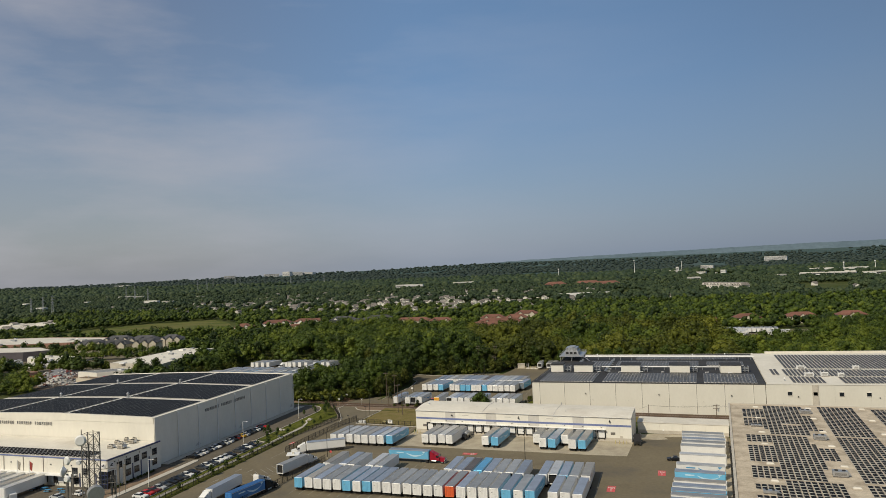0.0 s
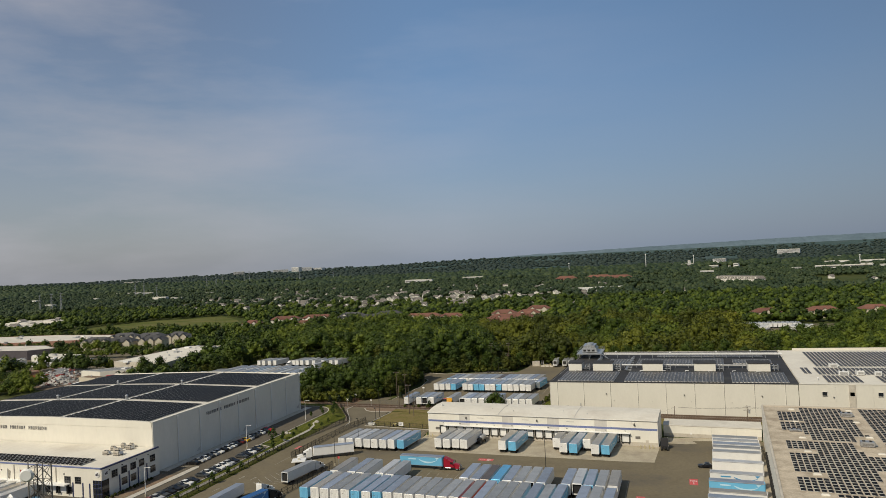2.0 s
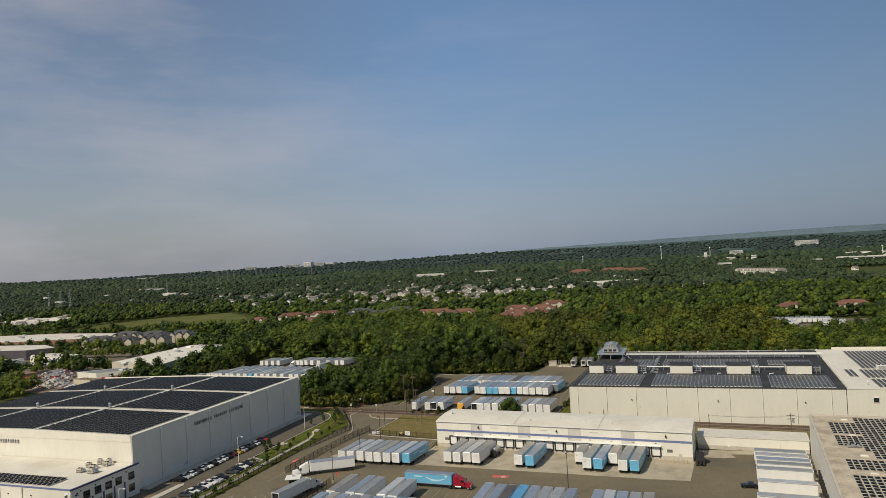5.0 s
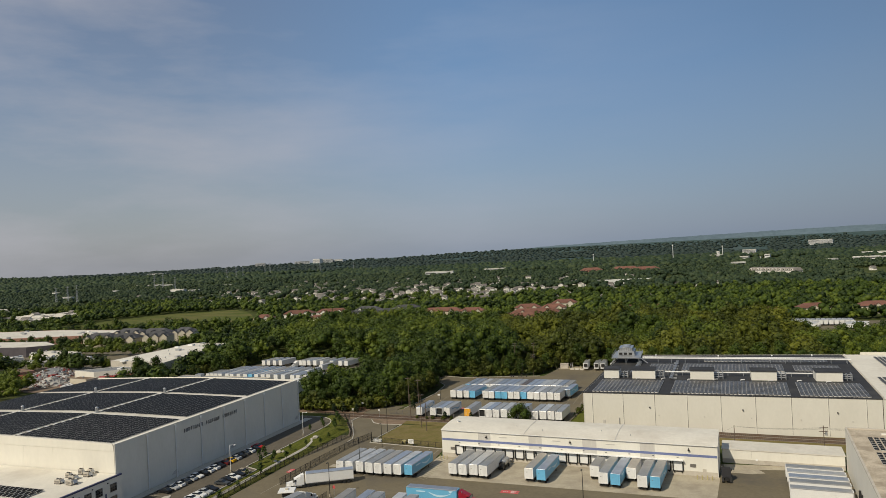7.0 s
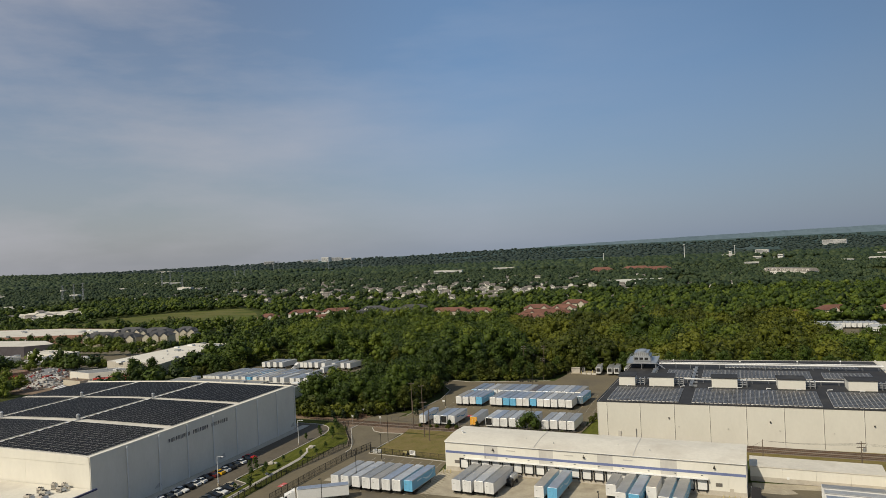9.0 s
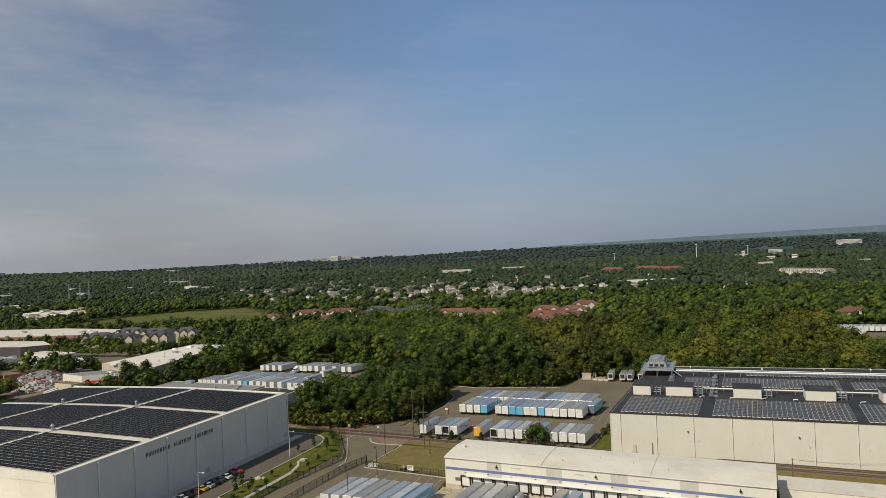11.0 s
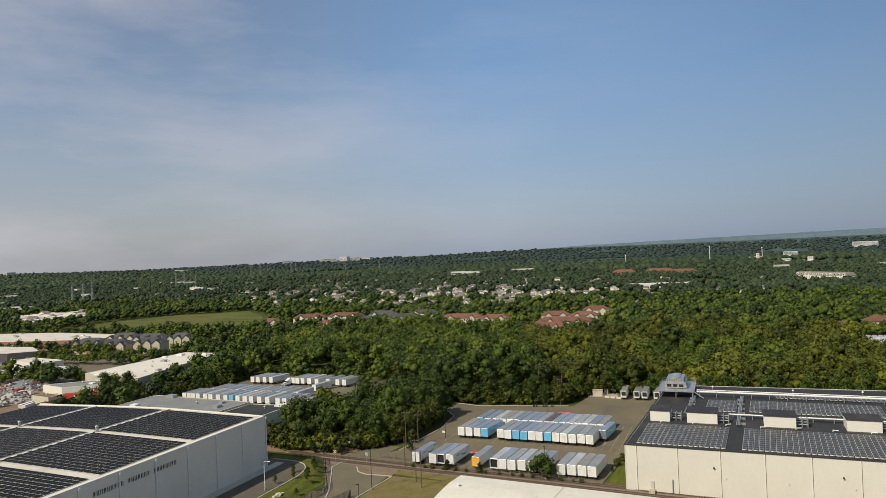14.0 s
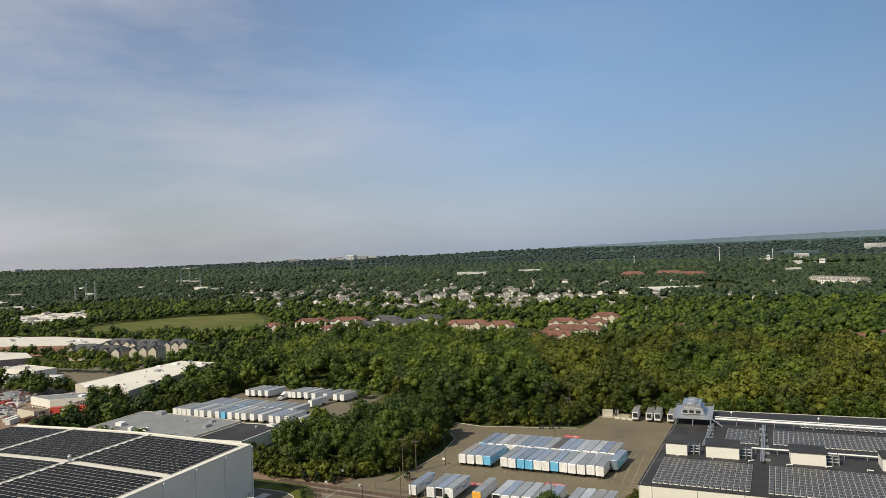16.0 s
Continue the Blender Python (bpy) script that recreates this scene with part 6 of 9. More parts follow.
# ---- lamps, poles, fences and small yard things ----
def lamp_post(x, y, z, h=9.0, rz=0, mat="white_metal", arm=1.6, label="white steel lamp post with a short arm"):
    p = thing("street_lamp", pose(x, y, z, 0, 0, rz))
    part("base", Shape().tube((0, 0, 0), (0, 0, 0.7), 0.28, 8), "concrete", p)
    part("pole", Shape().tube((0, 0, 0.6), (0, 0, h), 0.11, 8, 0.07), mat, p)
    a = part("arm", Shape().tube((0, 0, h - 0.05), (0, -arm, h + 0.1), 0.05, 6), mat, p)
    part("head", Shape().box(-0.18, 0.18, -arm - 0.55, -arm + 0.1, h + 0.02, h + 0.17), mat, a)
    return tagged(p, label, "street lamp", "lamp posts")


for x, y in ((-154.9, 181), (-154.8, 232), (-155.2, 275)):
    lamp_post(x, y, RISE, 8.5, 90)
for x, y, h in ((-43.5, 222.5, 12), (-116, 244.5, 10.5), (-119.2, 267.3, 9), (-126.4, 287.2, 12), (-96.5, 379, 11), (-125.4, 341.5, 11), (-80.0, 309.8, 10), (-114.2, 222.5, 9.5)):
    lamp_post(x, y, 0.0, h, 0, "dark_steel", 0.5, "dark steel yard lamp on a straight pole")


def utility_pole(x, y, h=11.0, cross=2, rz=0):
    p = thing("utility_pole", pose(x, y, 0, 0, 0, rz))
    part("pole", Shape().tube((0, 0, -0.1), (0, 0, h), 0.17, 8, 0.11), "wood_pole", p)
    for k in range(cross):
        a = part("crossarm", Shape().box(-1.3, 1.3, -0.08, 0.08, h - 0.7 - 1.1 * k, h - 0.55 - 1.1 * k), "wood_pole", p)
        for s in (-1.1, -0.5, 0.5, 1.1):
            part("insulator", Shape().tube((s, 0, h - 0.55 - 1.1 * k), (s, 0, h - 0.3 - 1.1 * k), 0.06, 6), "galvanised", a)
    return tagged(p, "brown wooden utility pole beside the railway", "utility pole", "utility poles")


POLES = [(18.5, 286.4, 8.9, 2), (-6.4, 285.0, 8.4, 0), (-116.8, 297.4, 13, 1), (-113.0, 293.0, 11, 0), (-135.6, 329.5, 13, 1), (-133.4, 335, 11, 1), (-126.5, 309.8, 10, 0)]
for x, y, h, c in POLES:
    utility_pole(x, y, h, c, 20)
tr = thing("pole_transformer", pose(19.2, 286.4, -1.6))
part("tank", Shape().tube((0, 0, 7.6), (0, 0, 8.7), 0.32, 10), "galvanised", tr)
part("bracket", Shape().box(-0.85, -0.3, -0.06, 0.06, 8.0, 8.2), "dark_steel", tr)
tagged(tr, "grey can transformer fixed to a wooden pole", "transformer")


def cable(a, b, sag, name="overhead_cable"):
    s = Shape()
    n = 10
    pts_ = [Vector(a).lerp(Vector(b), i / n) - Vector((0, 0, sag * 4 * (i / n) * (1 - i / n))) for i in range(n + 1)]
    for p, q in zip(pts_[:-1], pts_[1:]):
        s.tube(p, q, 0.018, 4)
    tagged(part(name, s, "dark_steel"), "thin dark overhead cable between poles", "cable", "overhead cables")


for o in (-1.0, 0.0, 1.0):
    cable((18.5, 286.4 + o, 8.1), (-6.4, 285.0, 8.1), 0.5)
    cable((18.5, 286.4 + o, 8.1), (42, 284.4 + o, 8.6), 0.4)
    cable((-6.4, 285.0, 8.1), (-12.5, 274, 8.2), 0.3)
cable((-116.8, 297.4, 12.4), (-135.6, 329.5, 12.4), 0.8)
cable((-135.6, 329.5, 12.4), (-133.4, 335, 10.6), 0.3)
cable((-116.8, 297.4, 12.0), (-98, 273, 8.6), 0.6)


for x, y, h in ((-113, 428, 14), (-104, 436, 13), (-101, 420, 9)):
    utility_pole(x, y, h, 2, 35)
for o in (-1.0, -0.3, 0.4, 1.0):
    cable((-113 + o, 428 - o * 0.6, 13.3), (-101 + o, 420 - o * 0.6, 8.3), 0.7)
    cable((-113 + o, 428 - o * 0.6, 12.2), (-104 + o, 436 - o * 0.6, 12.2), 0.5)
    cable((-101 + o, 420 - o * 0.6, 8.3), (-93.4, 430.5, 3.0), 0.5)


def fence(pts_, h, gap, label, z=None, mat="dark_steel", rails=3, pickets=0):
    f = thing("fence")
    for (ax, ay), (bx, by) in zip(pts_[:-1], pts_[1:]):
        L = math.hypot(bx - ax, by - ay)
        n = max(1, round(L / gap))
        rl = Shape()
        for i in range(n):
            x0, y0 = ax + (bx - ax) * i / n, ay + (by - ay) * i / n
            x1, y1 = ax + (bx - ax) * (i + 1) / n, ay + (by - ay) * (i + 1) / n
            z0, z1 = (level(x0, y0), level(x1, y1)) if z is None else (z, z)
            part("post", Shape().box(x0 - 0.07, x0 + 0.07, y0 - 0.07, y0 + 0.07, z0 - 0.15, z0 + h), mat, f)
            for k in range(rails):
                q = h * (0.08 + 0.86 * k / (rails - 1))
                rl.tube((x0, y0, z0 + q), (x1, y1, z1 + q), 0.035, 4)
            for k in range(pickets):
                u = (k + 0.5) / pickets
                px, py, pz = x0 + (x1 - x0) * u, y0 + (y1 - y0) * u, z0 + (z1 - z0) * u
                rl.box(px - 0.016, px + 0.016, py - 0.016, py + 0.016, pz + 0.05, pz + h)
        part("infill", rl, mat, f)
    tagged(f, label, "fence", "fences")


fence([(-144.3, 160), (-144.2, 212), (-143.6, 250), (-141.5, 262), (-138.8, 281), (-139.6, 284), (-147.0, 294.8), (-154.6, 306.6)], 1.9, 2.6, "black steel picket fence along the grass bank", None, "dark_steel", 3, 14)
fence([(-134.2, 228), (-133.6, 250), (-132.4, 268), (-129.8, 280.6), (-127.3, 275.2), (-98.6, 272.2)], 2.1, 2.8, "black picket fence round the trailer yard corner", None, "dark_steel", 3, 14)
fence([(-118.6, 168), (-116.4, 190), (-114.6, 211), (-114.2, 221)], 2.1, 2.8, "dark steel fence dividing yard and truck lane", 0.0, "dark_steel", 3, 12)
fence([(-139, 316.6), (-127, 316.0), (-100, 310.6), (-64, 308.6)], 1.7, 3.0, "thin chain fence along the rear lot edge", 0.0, "weathered_steel", 4, 6)
fence([(-151, 318.4), (-172, 322.4)], 1.8, 2.6, "rusty wire fence beside the woods", 0.0, "rust_steel", 4, 8)
fence([(-151, 303.4), (-168, 306)], 1.6, 2.6, "dark picket fence behind the car park end", RISE - 0.3, "dark_steel", 3, 10)


def guard_booth():
    b = thing("guard_booth", pose(-124.8, 217.4, 0, 0, 0, 24))
    part("base", Shape().box(-1.6, 1.6, -1.3, 1.3, 0, 0.2), "concrete", b)
    part("wall", Shape().box(-1.3, 1.3, -1.0, 1.0, 0.2, 1.1).box(-1.3, 1.3, -1.0, 1.0, 2.2, 2.6), "beige_siding", b)
    part("window", Shape().box(-1.25, 1.25, -0.95, 0.95, 1.1, 2.2), "glass", b)
    for x in (-1.25, 1.25):
        for y in (-0.95, 0.95):
            part("corner_post", Shape().box(x - 0.07, x + 0.07, y - 0.07, y + 0.07, 1.1, 2.2), "beige_siding", b)
    part("roof", Shape().hexa([(-2.3, -1.9, 2.6), (2.3, -1.9, 2.6), (2.3, 1.9, 2.6), (-2.3, 1.9, 2.6)], [(-2.2, -1.8, 2.95), (2.2, -1.8, 2.95), (2.2, 1.8, 2.95), (-2.2, 1.8, 2.95)]), "white_metal", b)
    part("vent", Shape().box(-0.4, 0.4, -0.4, 0.4, 2.95, 3.3), "beige_siding", b)
    tagged(b, "small beige guard booth with a broad white roof", "guard booth")


guard_booth()


def road_sign(x, y, z, colour, label, h=2.4, shape="octagon", rz=0):
    p = thing("road_sign", pose(x, y, z, 0, 0, rz))
    part("post", Shape().box(-0.04, 0.04, -0.04, 0.04, 0, h), "galvanised", p)
    if shape == "octagon":
        part("plate", Shape().tube((0, -0.05, h), (0, -0.08, h), 0.5, 8), colour, p)
    elif shape == "cross":
        part("plate", Shape().box(-0.65, 0.65, -0.08, -0.05, h - 0.09, h + 0.09).moved(Matrix.Translation((0, 0, h)) @ Matrix.Rotation(radians(45), 4, "Y") @ Matrix.Translation((0, 0, -h))), colour, p)
        part("plate", Shape().box(-0.65, 0.65, -0.12, -0.09, h - 0.09, h + 0.09).moved(Matrix.Translation((0, 0, h)) @ Matrix.Rotation(radians(-45), 4, "Y") @ Matrix.Translation((0, 0, -h))), colour, p)
    else:
        part("plate", Shape().box(-0.6, 0.6, -0.08, -0.05, h - 0.35, h + 0.35), colour, p)
    tagged(p, label, "road sign", "road signs")


road_sign(-113.4, 223.5, 0, "paint_red", "red octagonal road sign in the truck lane")
road_sign(-152.4, 309.2, 0.2, "white_metal", "white crossed railway crossing sign", 3.0, "cross")
road_sign(-140.6, 309.8, 0.1, "white_metal", "white crossed railway crossing sign", 3.0, "cross")
road_sign(-154, 321.0, 0, "white_metal", "white notice board beside the railway", 3.0, "board")
road_sign(-127.5, 345, 0, "white_metal", "white notice board in the rear lot", 2.2, "board")
jb = thing("jersey_barrier", pose(-125.2, 276.2, 0.05, 0, 0, 8))
part("block", Shape().hexa([(-1.5, -0.42, 0), (1.5, -0.42, 0), (1.5, 0.42, 0), (-1.5, 0.42, 0)], [(-1.5, -0.14, 1.0), (1.5, -0.14, 1.0), (1.5, 0.14, 1.0), (-1.5, 0.14, 1.0)]), "white_metal", jb)
tagged(jb, "white concrete barrier block at the corner of the grass plot", "barrier", "barrier blocks")
nb = thing("notice_board", pose(-111.0, 273.4, 0.05, 0, 0, -6))
for x in (-0.8, 0.8):
    part("post", Shape().box(x - 0.05, x + 0.05, -0.05, 0.05, -0.1, 2.3), "dark_steel", nb)
board = part("board", Shape().box(-1.05, 1.05, -0.12, -0.05, 0.8, 2.3), "white_metal", nb)
for k in range(3):
    part("writing_bar", Shape().box(-0.75, 0.75 - 0.2 * k, -0.135, -0.12, 1.9 - 0.35 * k, 2.04 - 0.35 * k), "ink", board)
tagged(nb, "white notice board on the fence of the grass plot", "notice board")
yb = thing("yellow_skid", pose(-114.4, 275.8, 0.0))
part("body", Shape().box(-0.8, 0.8, -0.5, 0.5, 0.3, 1.2), "paint_yellow", yb)
part("arm", Shape().tube((-0.6, -0.5, 0.9), (-0.6, -1.4, 0.4), 0.1, 6).tube((0.6, -0.5, 0.9), (0.6, -1.4, 0.4), 0.1, 6), "dark_steel", yb)
for x in (-0.7, 0.7):
    wheel(yb, x, -0.3, 0.3, 0.25)
    wheel(yb, x, 0.3, 0.3, 0.25)
tagged(yb, "small yellow skid loader beside the grass plot", "loader")
for x in (-95.8, -94.6, -93.4, -17.5, -16.2, -14.8, -13.6):
    bl = thing("bollard", pose(x, 261.6 if x < -50 else 256.8, 0.03))
    part("post", Shape().tube((0, 0, 0), (0, 0, 1.2), 0.12, 8), "paint_yellow", bl)
    part("cap", Shape().tube((0, 0, 1.2), (0, 0, 1.28), 0.12, 8, 0.03), "paint_yellow", bl)
    tagged(bl, "yellow steel bollard guarding the dock building", "bollard", "bollards")
# compactor, propane and pallets at the back of the rear lot
for x, y, w, d, h, m_, lab in ((-93.4, 430.5, 2.6, 6.0, 2.8, "white_metal", "white metal container at the lot's back"), (-82.4, 432.5, 1.8, 1.6, 2.4, "galvanised", "grey metal cabinet at the lot's back"), (-85.6, 428.3, 4.6, 2.4, 2.6, "tan_base", "tan steel tank housing at the lot's back")):
    k = thing("waste_container", pose(x, y, 0.04, 0, 0, 8))
    part("body", Shape().hexa([(-w / 2 + 0.2, -d / 2, 0.1), (w / 2 - 0.2, -d / 2, 0.1), (w / 2 - 0.2, d / 2, 0.1), (-w / 2 + 0.2, d / 2, 0.1)], [(-w / 2, -d / 2, h), (w / 2, -d / 2, h), (w / 2, d / 2, h), (-w / 2, d / 2, h)]), m_, k)
    part("rib", Shape().box(-w / 2, w / 2, -d / 2 - 0.06, d / 2 + 0.06, h - 0.25, h - 0.1), "weathered_steel", k)
    part("skid", Shape().box(-w / 2, w / 2, -d / 2 + 0.1, -d / 2 + 0.3, 0, 0.12).box(-w / 2, w / 2, d / 2 - 0.3, d / 2 - 0.1, 0, 0.12), "dark_steel", k)
    tagged(k, lab, "waste container", "containers at the back")
sheet("tank_slab", [(-89.5, 424.5), (-76.5, 425.5), (-76.5, 435), (-89.5, 435)], "concrete", "pale concrete slab at the lot's back", "pavement", 0.12, 0.2)
for x, y in ((-89.2, 425), (-89.0, 427.6), (-82.2, 425.4), (-79.4, 425.6), (-77.0, 428.4)):
    bl = thing("bollard", pose(x, y, 0.1))
    part("post", Shape().tube((0, 0, 0), (0, 0, 1.3), 0.16, 8), "paint_yellow", bl)
    part("cap", Shape().tube((0, 0, 1.3), (0, 0, 1.4), 0.16, 8, 0.03), "paint_yellow", bl)
    tagged(bl, "yellow steel bollard guarding the tank slab", "bollard", "slab bollards")
for k in range(3):
    jb = thing("jersey_barrier", pose(-80.6 + 2.6 * k, 424.2 - 0.5 * k, 0.04, 0, 0, -14))
    part("block", Shape().hexa([(-1.1, -0.3, 0), (1.1, -0.3, 0), (1.1, 0.3, 0), (-1.1, 0.3, 0)], [(-1.1, -0.1, 0.8), (1.1, -0.1, 0.8), (1.1, 0.1, 0.8), (-1.1, 0.1, 0.8)]), "kerb", jb)
    tagged(jb, "pale concrete barrier block beside the tank slab", "barrier", "barrier blocks")
dl = thing("trailer_dollies", pose(-104.5, 401.8, 0.04, 0, 0, 12))
part("frame", Shape().box(-5, 5, -0.5, -0.35, 0.7, 0.85).box(-5, 5, 0.35, 0.5, 0.7, 0.85), "dark_steel", dl)
for x in (-4, -2.8, 0, 1.2, 3.8):
    wheel(dl, x, 0.9, 0.45, 0.4)
    wheel(dl, x, -0.9, 0.45, 0.4)
tagged(dl, "row of dark trailer dollies at the kerb", "dolly")


# ---- mast with dishes close to the camera's start ----
def radio_mast():
    m = thing("radio_mast", pose(-60.35, 64.4, 0, 0, 0, 17))
    top, w = 49.7, 0.66
    for x in (-w, w):
        for y in (-w, w):
            part("leg", Shape().tube((x * 1.3, y * 1.3, 0), (x, y, top), 0.06, 6), "weathered_steel", m)
    br = Shape()
    n = 36
    for k in range(n):
        z0, z1 = top * k / n, top * (k + 1) / n
        a0, a1 = w * (1.3 - 0.3 * k / n), w * (1.3 - 0.3 * (k + 1) / n)
        c0 = [(-a0, -a0), (a0, -a0), (a0, a0), (-a0, a0)]
        c1 = [(-a1, -a1), (a1, -a1), (a1, a1), (-a1, a1)]
        for i in range(4):
            j = (i + 1) % 4
            br.tube((*c0[i], z0), (*c1[j], z1), 0.028, 4)
            br.tube((*c0[j], z0), (*c1[i], z1), 0.028, 4)
            br.tube((*c1[i], z1), (*c1[j], z1), 0.032, 4)
    tagged(part("bracing", br, "weathered_steel", m), kind="stuff")

    def dish(x, y, z, r, rz, drum=0.0):
        s = Shape()
        if drum:
            s.tube((0, 0, 0), (0, -drum, 0), r, 20)
        else:
            s.tube((0, 0.25, 0), (0, -0.1, 0), r * 0.35, 16, r).tube((0, -0.1, 0), (0, -0.28, 0), r, 16, r * 0.75)
        s.moved(Matrix.Translation((x, y, z)) @ Matrix.Rotation(radians(rz), 4, "Z"))
        d = part("dish", s, "white_metal" if not drum else "galvanised", m, "round microwave dish" if not drum else "large grey drum antenna")
        part("dish_mount", Shape().tube((x, y, z), (x * 0.75, y * 0.75, z), 0.07, 6), "weathered_steel", d)

    dish(-0.5, -1.1, 49.2, 0.62, 10)
    dish(-2.1, -0.9, 47.0, 0.5, -30)
    dish(-3.2, 0.2, 45.5, 0.6, -80)
    dish(-2.2, -0.9, 45.0, 0.4, -20)
    dish(-0.8, -1.1, 46.8, 0.28, 10)
    dish(-2.6, -0.4, 41.6, 0.36, -60)
    dish(1.0, -1.3, 43.5, 0.85, 35, 1.0)
    # antenna booms with upright panels
    for ax, ay, z in ((3.5, 0.6, 46.2), (-2.9, 0.4, 45.4), (-2.2, -1.0, 44.4), (2.0, 1.4, 44.8)):
        part("boom", Shape().tube((ax * 0.2, ay * 0.2, z - 0.6), (ax, ay, z - 0.6), 0.04, 6).tube((ax * 0.2, ay * 0.2, z - 2.2), (ax, ay, z - 2.2), 0.04, 6), "weathered_steel", m)
        for px in (ax, ax * 0.8):
            part("panel_antenna", Shape().box(px - 0.12, px + 0.12, ay - 0.22, ay - 0.1, z - 2.4, z - 0.2), "weathered_steel", m)
            part("antenna_pole", Shape().tube((px, ay, z - 3.6), (px, ay, z + 0.3), 0.035, 6), "weathered_steel", m)
    part("whip", Shape().tube((-w, -w, top), (-w, -w, top + 0.6), 0.05, 5).tube((w, -w, top), (w, -w, top + 0.5), 0.05, 5), "weathered_steel", m)
    part("cable_ladder", Shape().box(-0.2, -0.14, -w - 0.05, -w, 0, top - 1).box(0.14, 0.2, -w - 0.05, -w, 0, top - 1), "dark_steel", m)
    tagged(m, "weathered steel lattice mast carrying white microwave dishes", "radio mast")


radio_mast()
for x, y in ((-198, 172), (-193, 172)):
    fp = thing("flagpole", pose(x, y, RISE))
    part("pole", Shape().tube((0, 0, 0), (0, 0, 9), 0.07, 6), "white_metal", fp)
    part("flag", Shape().hexa([(0.05, 0, 6.2), (0.7, 0.2, 5.6), (0.75, 0.22, 5.6), (0.1, 0.02, 6.2)], [(0.05, 0, 8.8), (1.0, 0.25, 8.0), (1.05, 0.27, 8.0), (0.1, 0.02, 8.8)]), "scrap_red" if x > -195 else "paint_white", fp)
    tagged(fp, "white flagpole with a limp flag before the annex", "flagpole", "flagpoles")
for k in range(6):
    tb = thing("picnic_table", pose(-178 - 3.2 * k, 170.5 + (k % 2) * 1.8, RISE, 0, 0, 15))
    part("top", Shape().box(-0.9, 0.9, -0.4, 0.4, 0.7, 0.76), "logo_blue", tb)
    part("bench", Shape().box(-0.9, 0.9, -0.85, -0.6, 0.42, 0.47), "logo_blue", tb)
    part("bench", Shape().box(-0.9, 0.9, 0.6, 0.85, 0.42, 0.47), "logo_blue", tb)
    for x in (-0.6, 0.6):
        part("leg", Shape().box(x - 0.05, x + 0.05, -0.7, 0.7, 0.36, 0.42).box(x - 0.05, x + 0.05, -0.06, 0.06, 0, 0.7), "dark_steel", tb)
    tagged(tb, "blue picnic table on the paved court", "picnic table", "picnic tables")


def boulder(x, y, r, seed):
    bm = bmesh.new()
    bmesh.ops.create_icosphere(bm, subdivisions=2, radius=r)
    q = random.Random(seed)
    for v in bm.verts:
        v.co *= q.uniform(0.82, 1.15)
        v.co.z *= 0.62
    me = bpy.data.meshes.new("boulder")
    bm.to_mesh(me)
    bm.free()
    ob = part("boulder", me, "kerb")
    ob.location = (x, y, level(x, y) + 0.3 * r)
    tagged(ob, "pale boulder lying on the grass bank", "boulder", "boulders")


for k, (x, y, r) in enumerate(((-148.6, 272.4, 1.0), (-151.6, 253.4, 0.9), (-150.4, 254.2, 0.6), (-147.0, 244.6, 0.6))):
    boulder(x, y, r, k)


# ---- trees ----
def ico_arrays(sub):
    bm = bmesh.new()
    bmesh.ops.create_icosphere(bm, subdivisions=sub, radius=1.0)
    v = np.array([p.co[:] for p in bm.verts])
    f = np.array([[q.index for q in p.verts] for p in bm.faces])
    bm.free()
    return v, f


ICO0 = ico_arrays(1)


def crown_arrays(rng, r, h, lobes, leaves, size, low=0.25, ico=ICO0, spread=0.58, core=0.6, up=0.3):
    """A crown of radius r and height h over its own foot: uneven lobes heaped into a dome, with leaf clumps standing off them."""
    V, F, n = [], [], 0
    cs = []
    turn = rng.uniform(0, 6.28)
    for i in range(lobes):
        t = (i + 0.5) / lobes
        a = turn + 2.4 * i + rng.uniform(-0.5, 0.5)
        env = math.cos(min(1.45, 1.5 * max(0.0, t - 0.12)))
        s = r * rng.uniform(0.38, 0.54) * (1.28 if lobes < 6 else 1.0) * (0.78 + 0.3 * env)
        d = r * spread * env * rng.uniform(0.75, 1.2)
        z = h * low + s * 0.7 + (h - h * low - 1.55 * s) * t ** 0.8
        cs.append((d * math.cos(a), d * math.sin(a), z, s))
    for x, y, z, s in cs:
        v = ico[0] * (1 + rng.uniform(-0.22, 0.2, (len(ico[0]), 1)))
        v = v * np.array((s, s, s * 0.85)) * core + np.array((x, y, z))
        V.append(v)
        F.append(ico[1] + n)
        n += len(v)
    per = leaves // lobes
    for x, y, z, s in cs if per else ():
        d = rng.normal(size=(per, 3))
        d[:, 2] += up
        d /= np.linalg.norm(d, axis=1)[:, None]
        c = d * s * rng.uniform(0.78, 1.2, (per, 1)) * np.array((1, 1, 0.87)) + np.array((x, y, z))
        face = d + rng.normal(size=(per, 3)) * 0.22
        t1 = np.cross(face, rng.normal(size=(per, 3)))
        t1 /= np.linalg.norm(t1, axis=1)[:, None]
        t2 = np.cross(face, t1)
        t2 /= np.linalg.norm(t2, axis=1)[:, None]
        w = size * rng.uniform(0.55, 1.4, (per, 1))
        V.append(np.stack([c + t1 * w, c + (t2 * 0.87 - t1 * 0.5) * w, c - (t2 * 0.87 + t1 * 0.5) * w], axis=1).reshape(-1, 3))
        F.append(n + np.arange(3 * per).reshape(-1, 3))
        n += 3 * per
    return np.concatenate(V), np.concatenate(F)


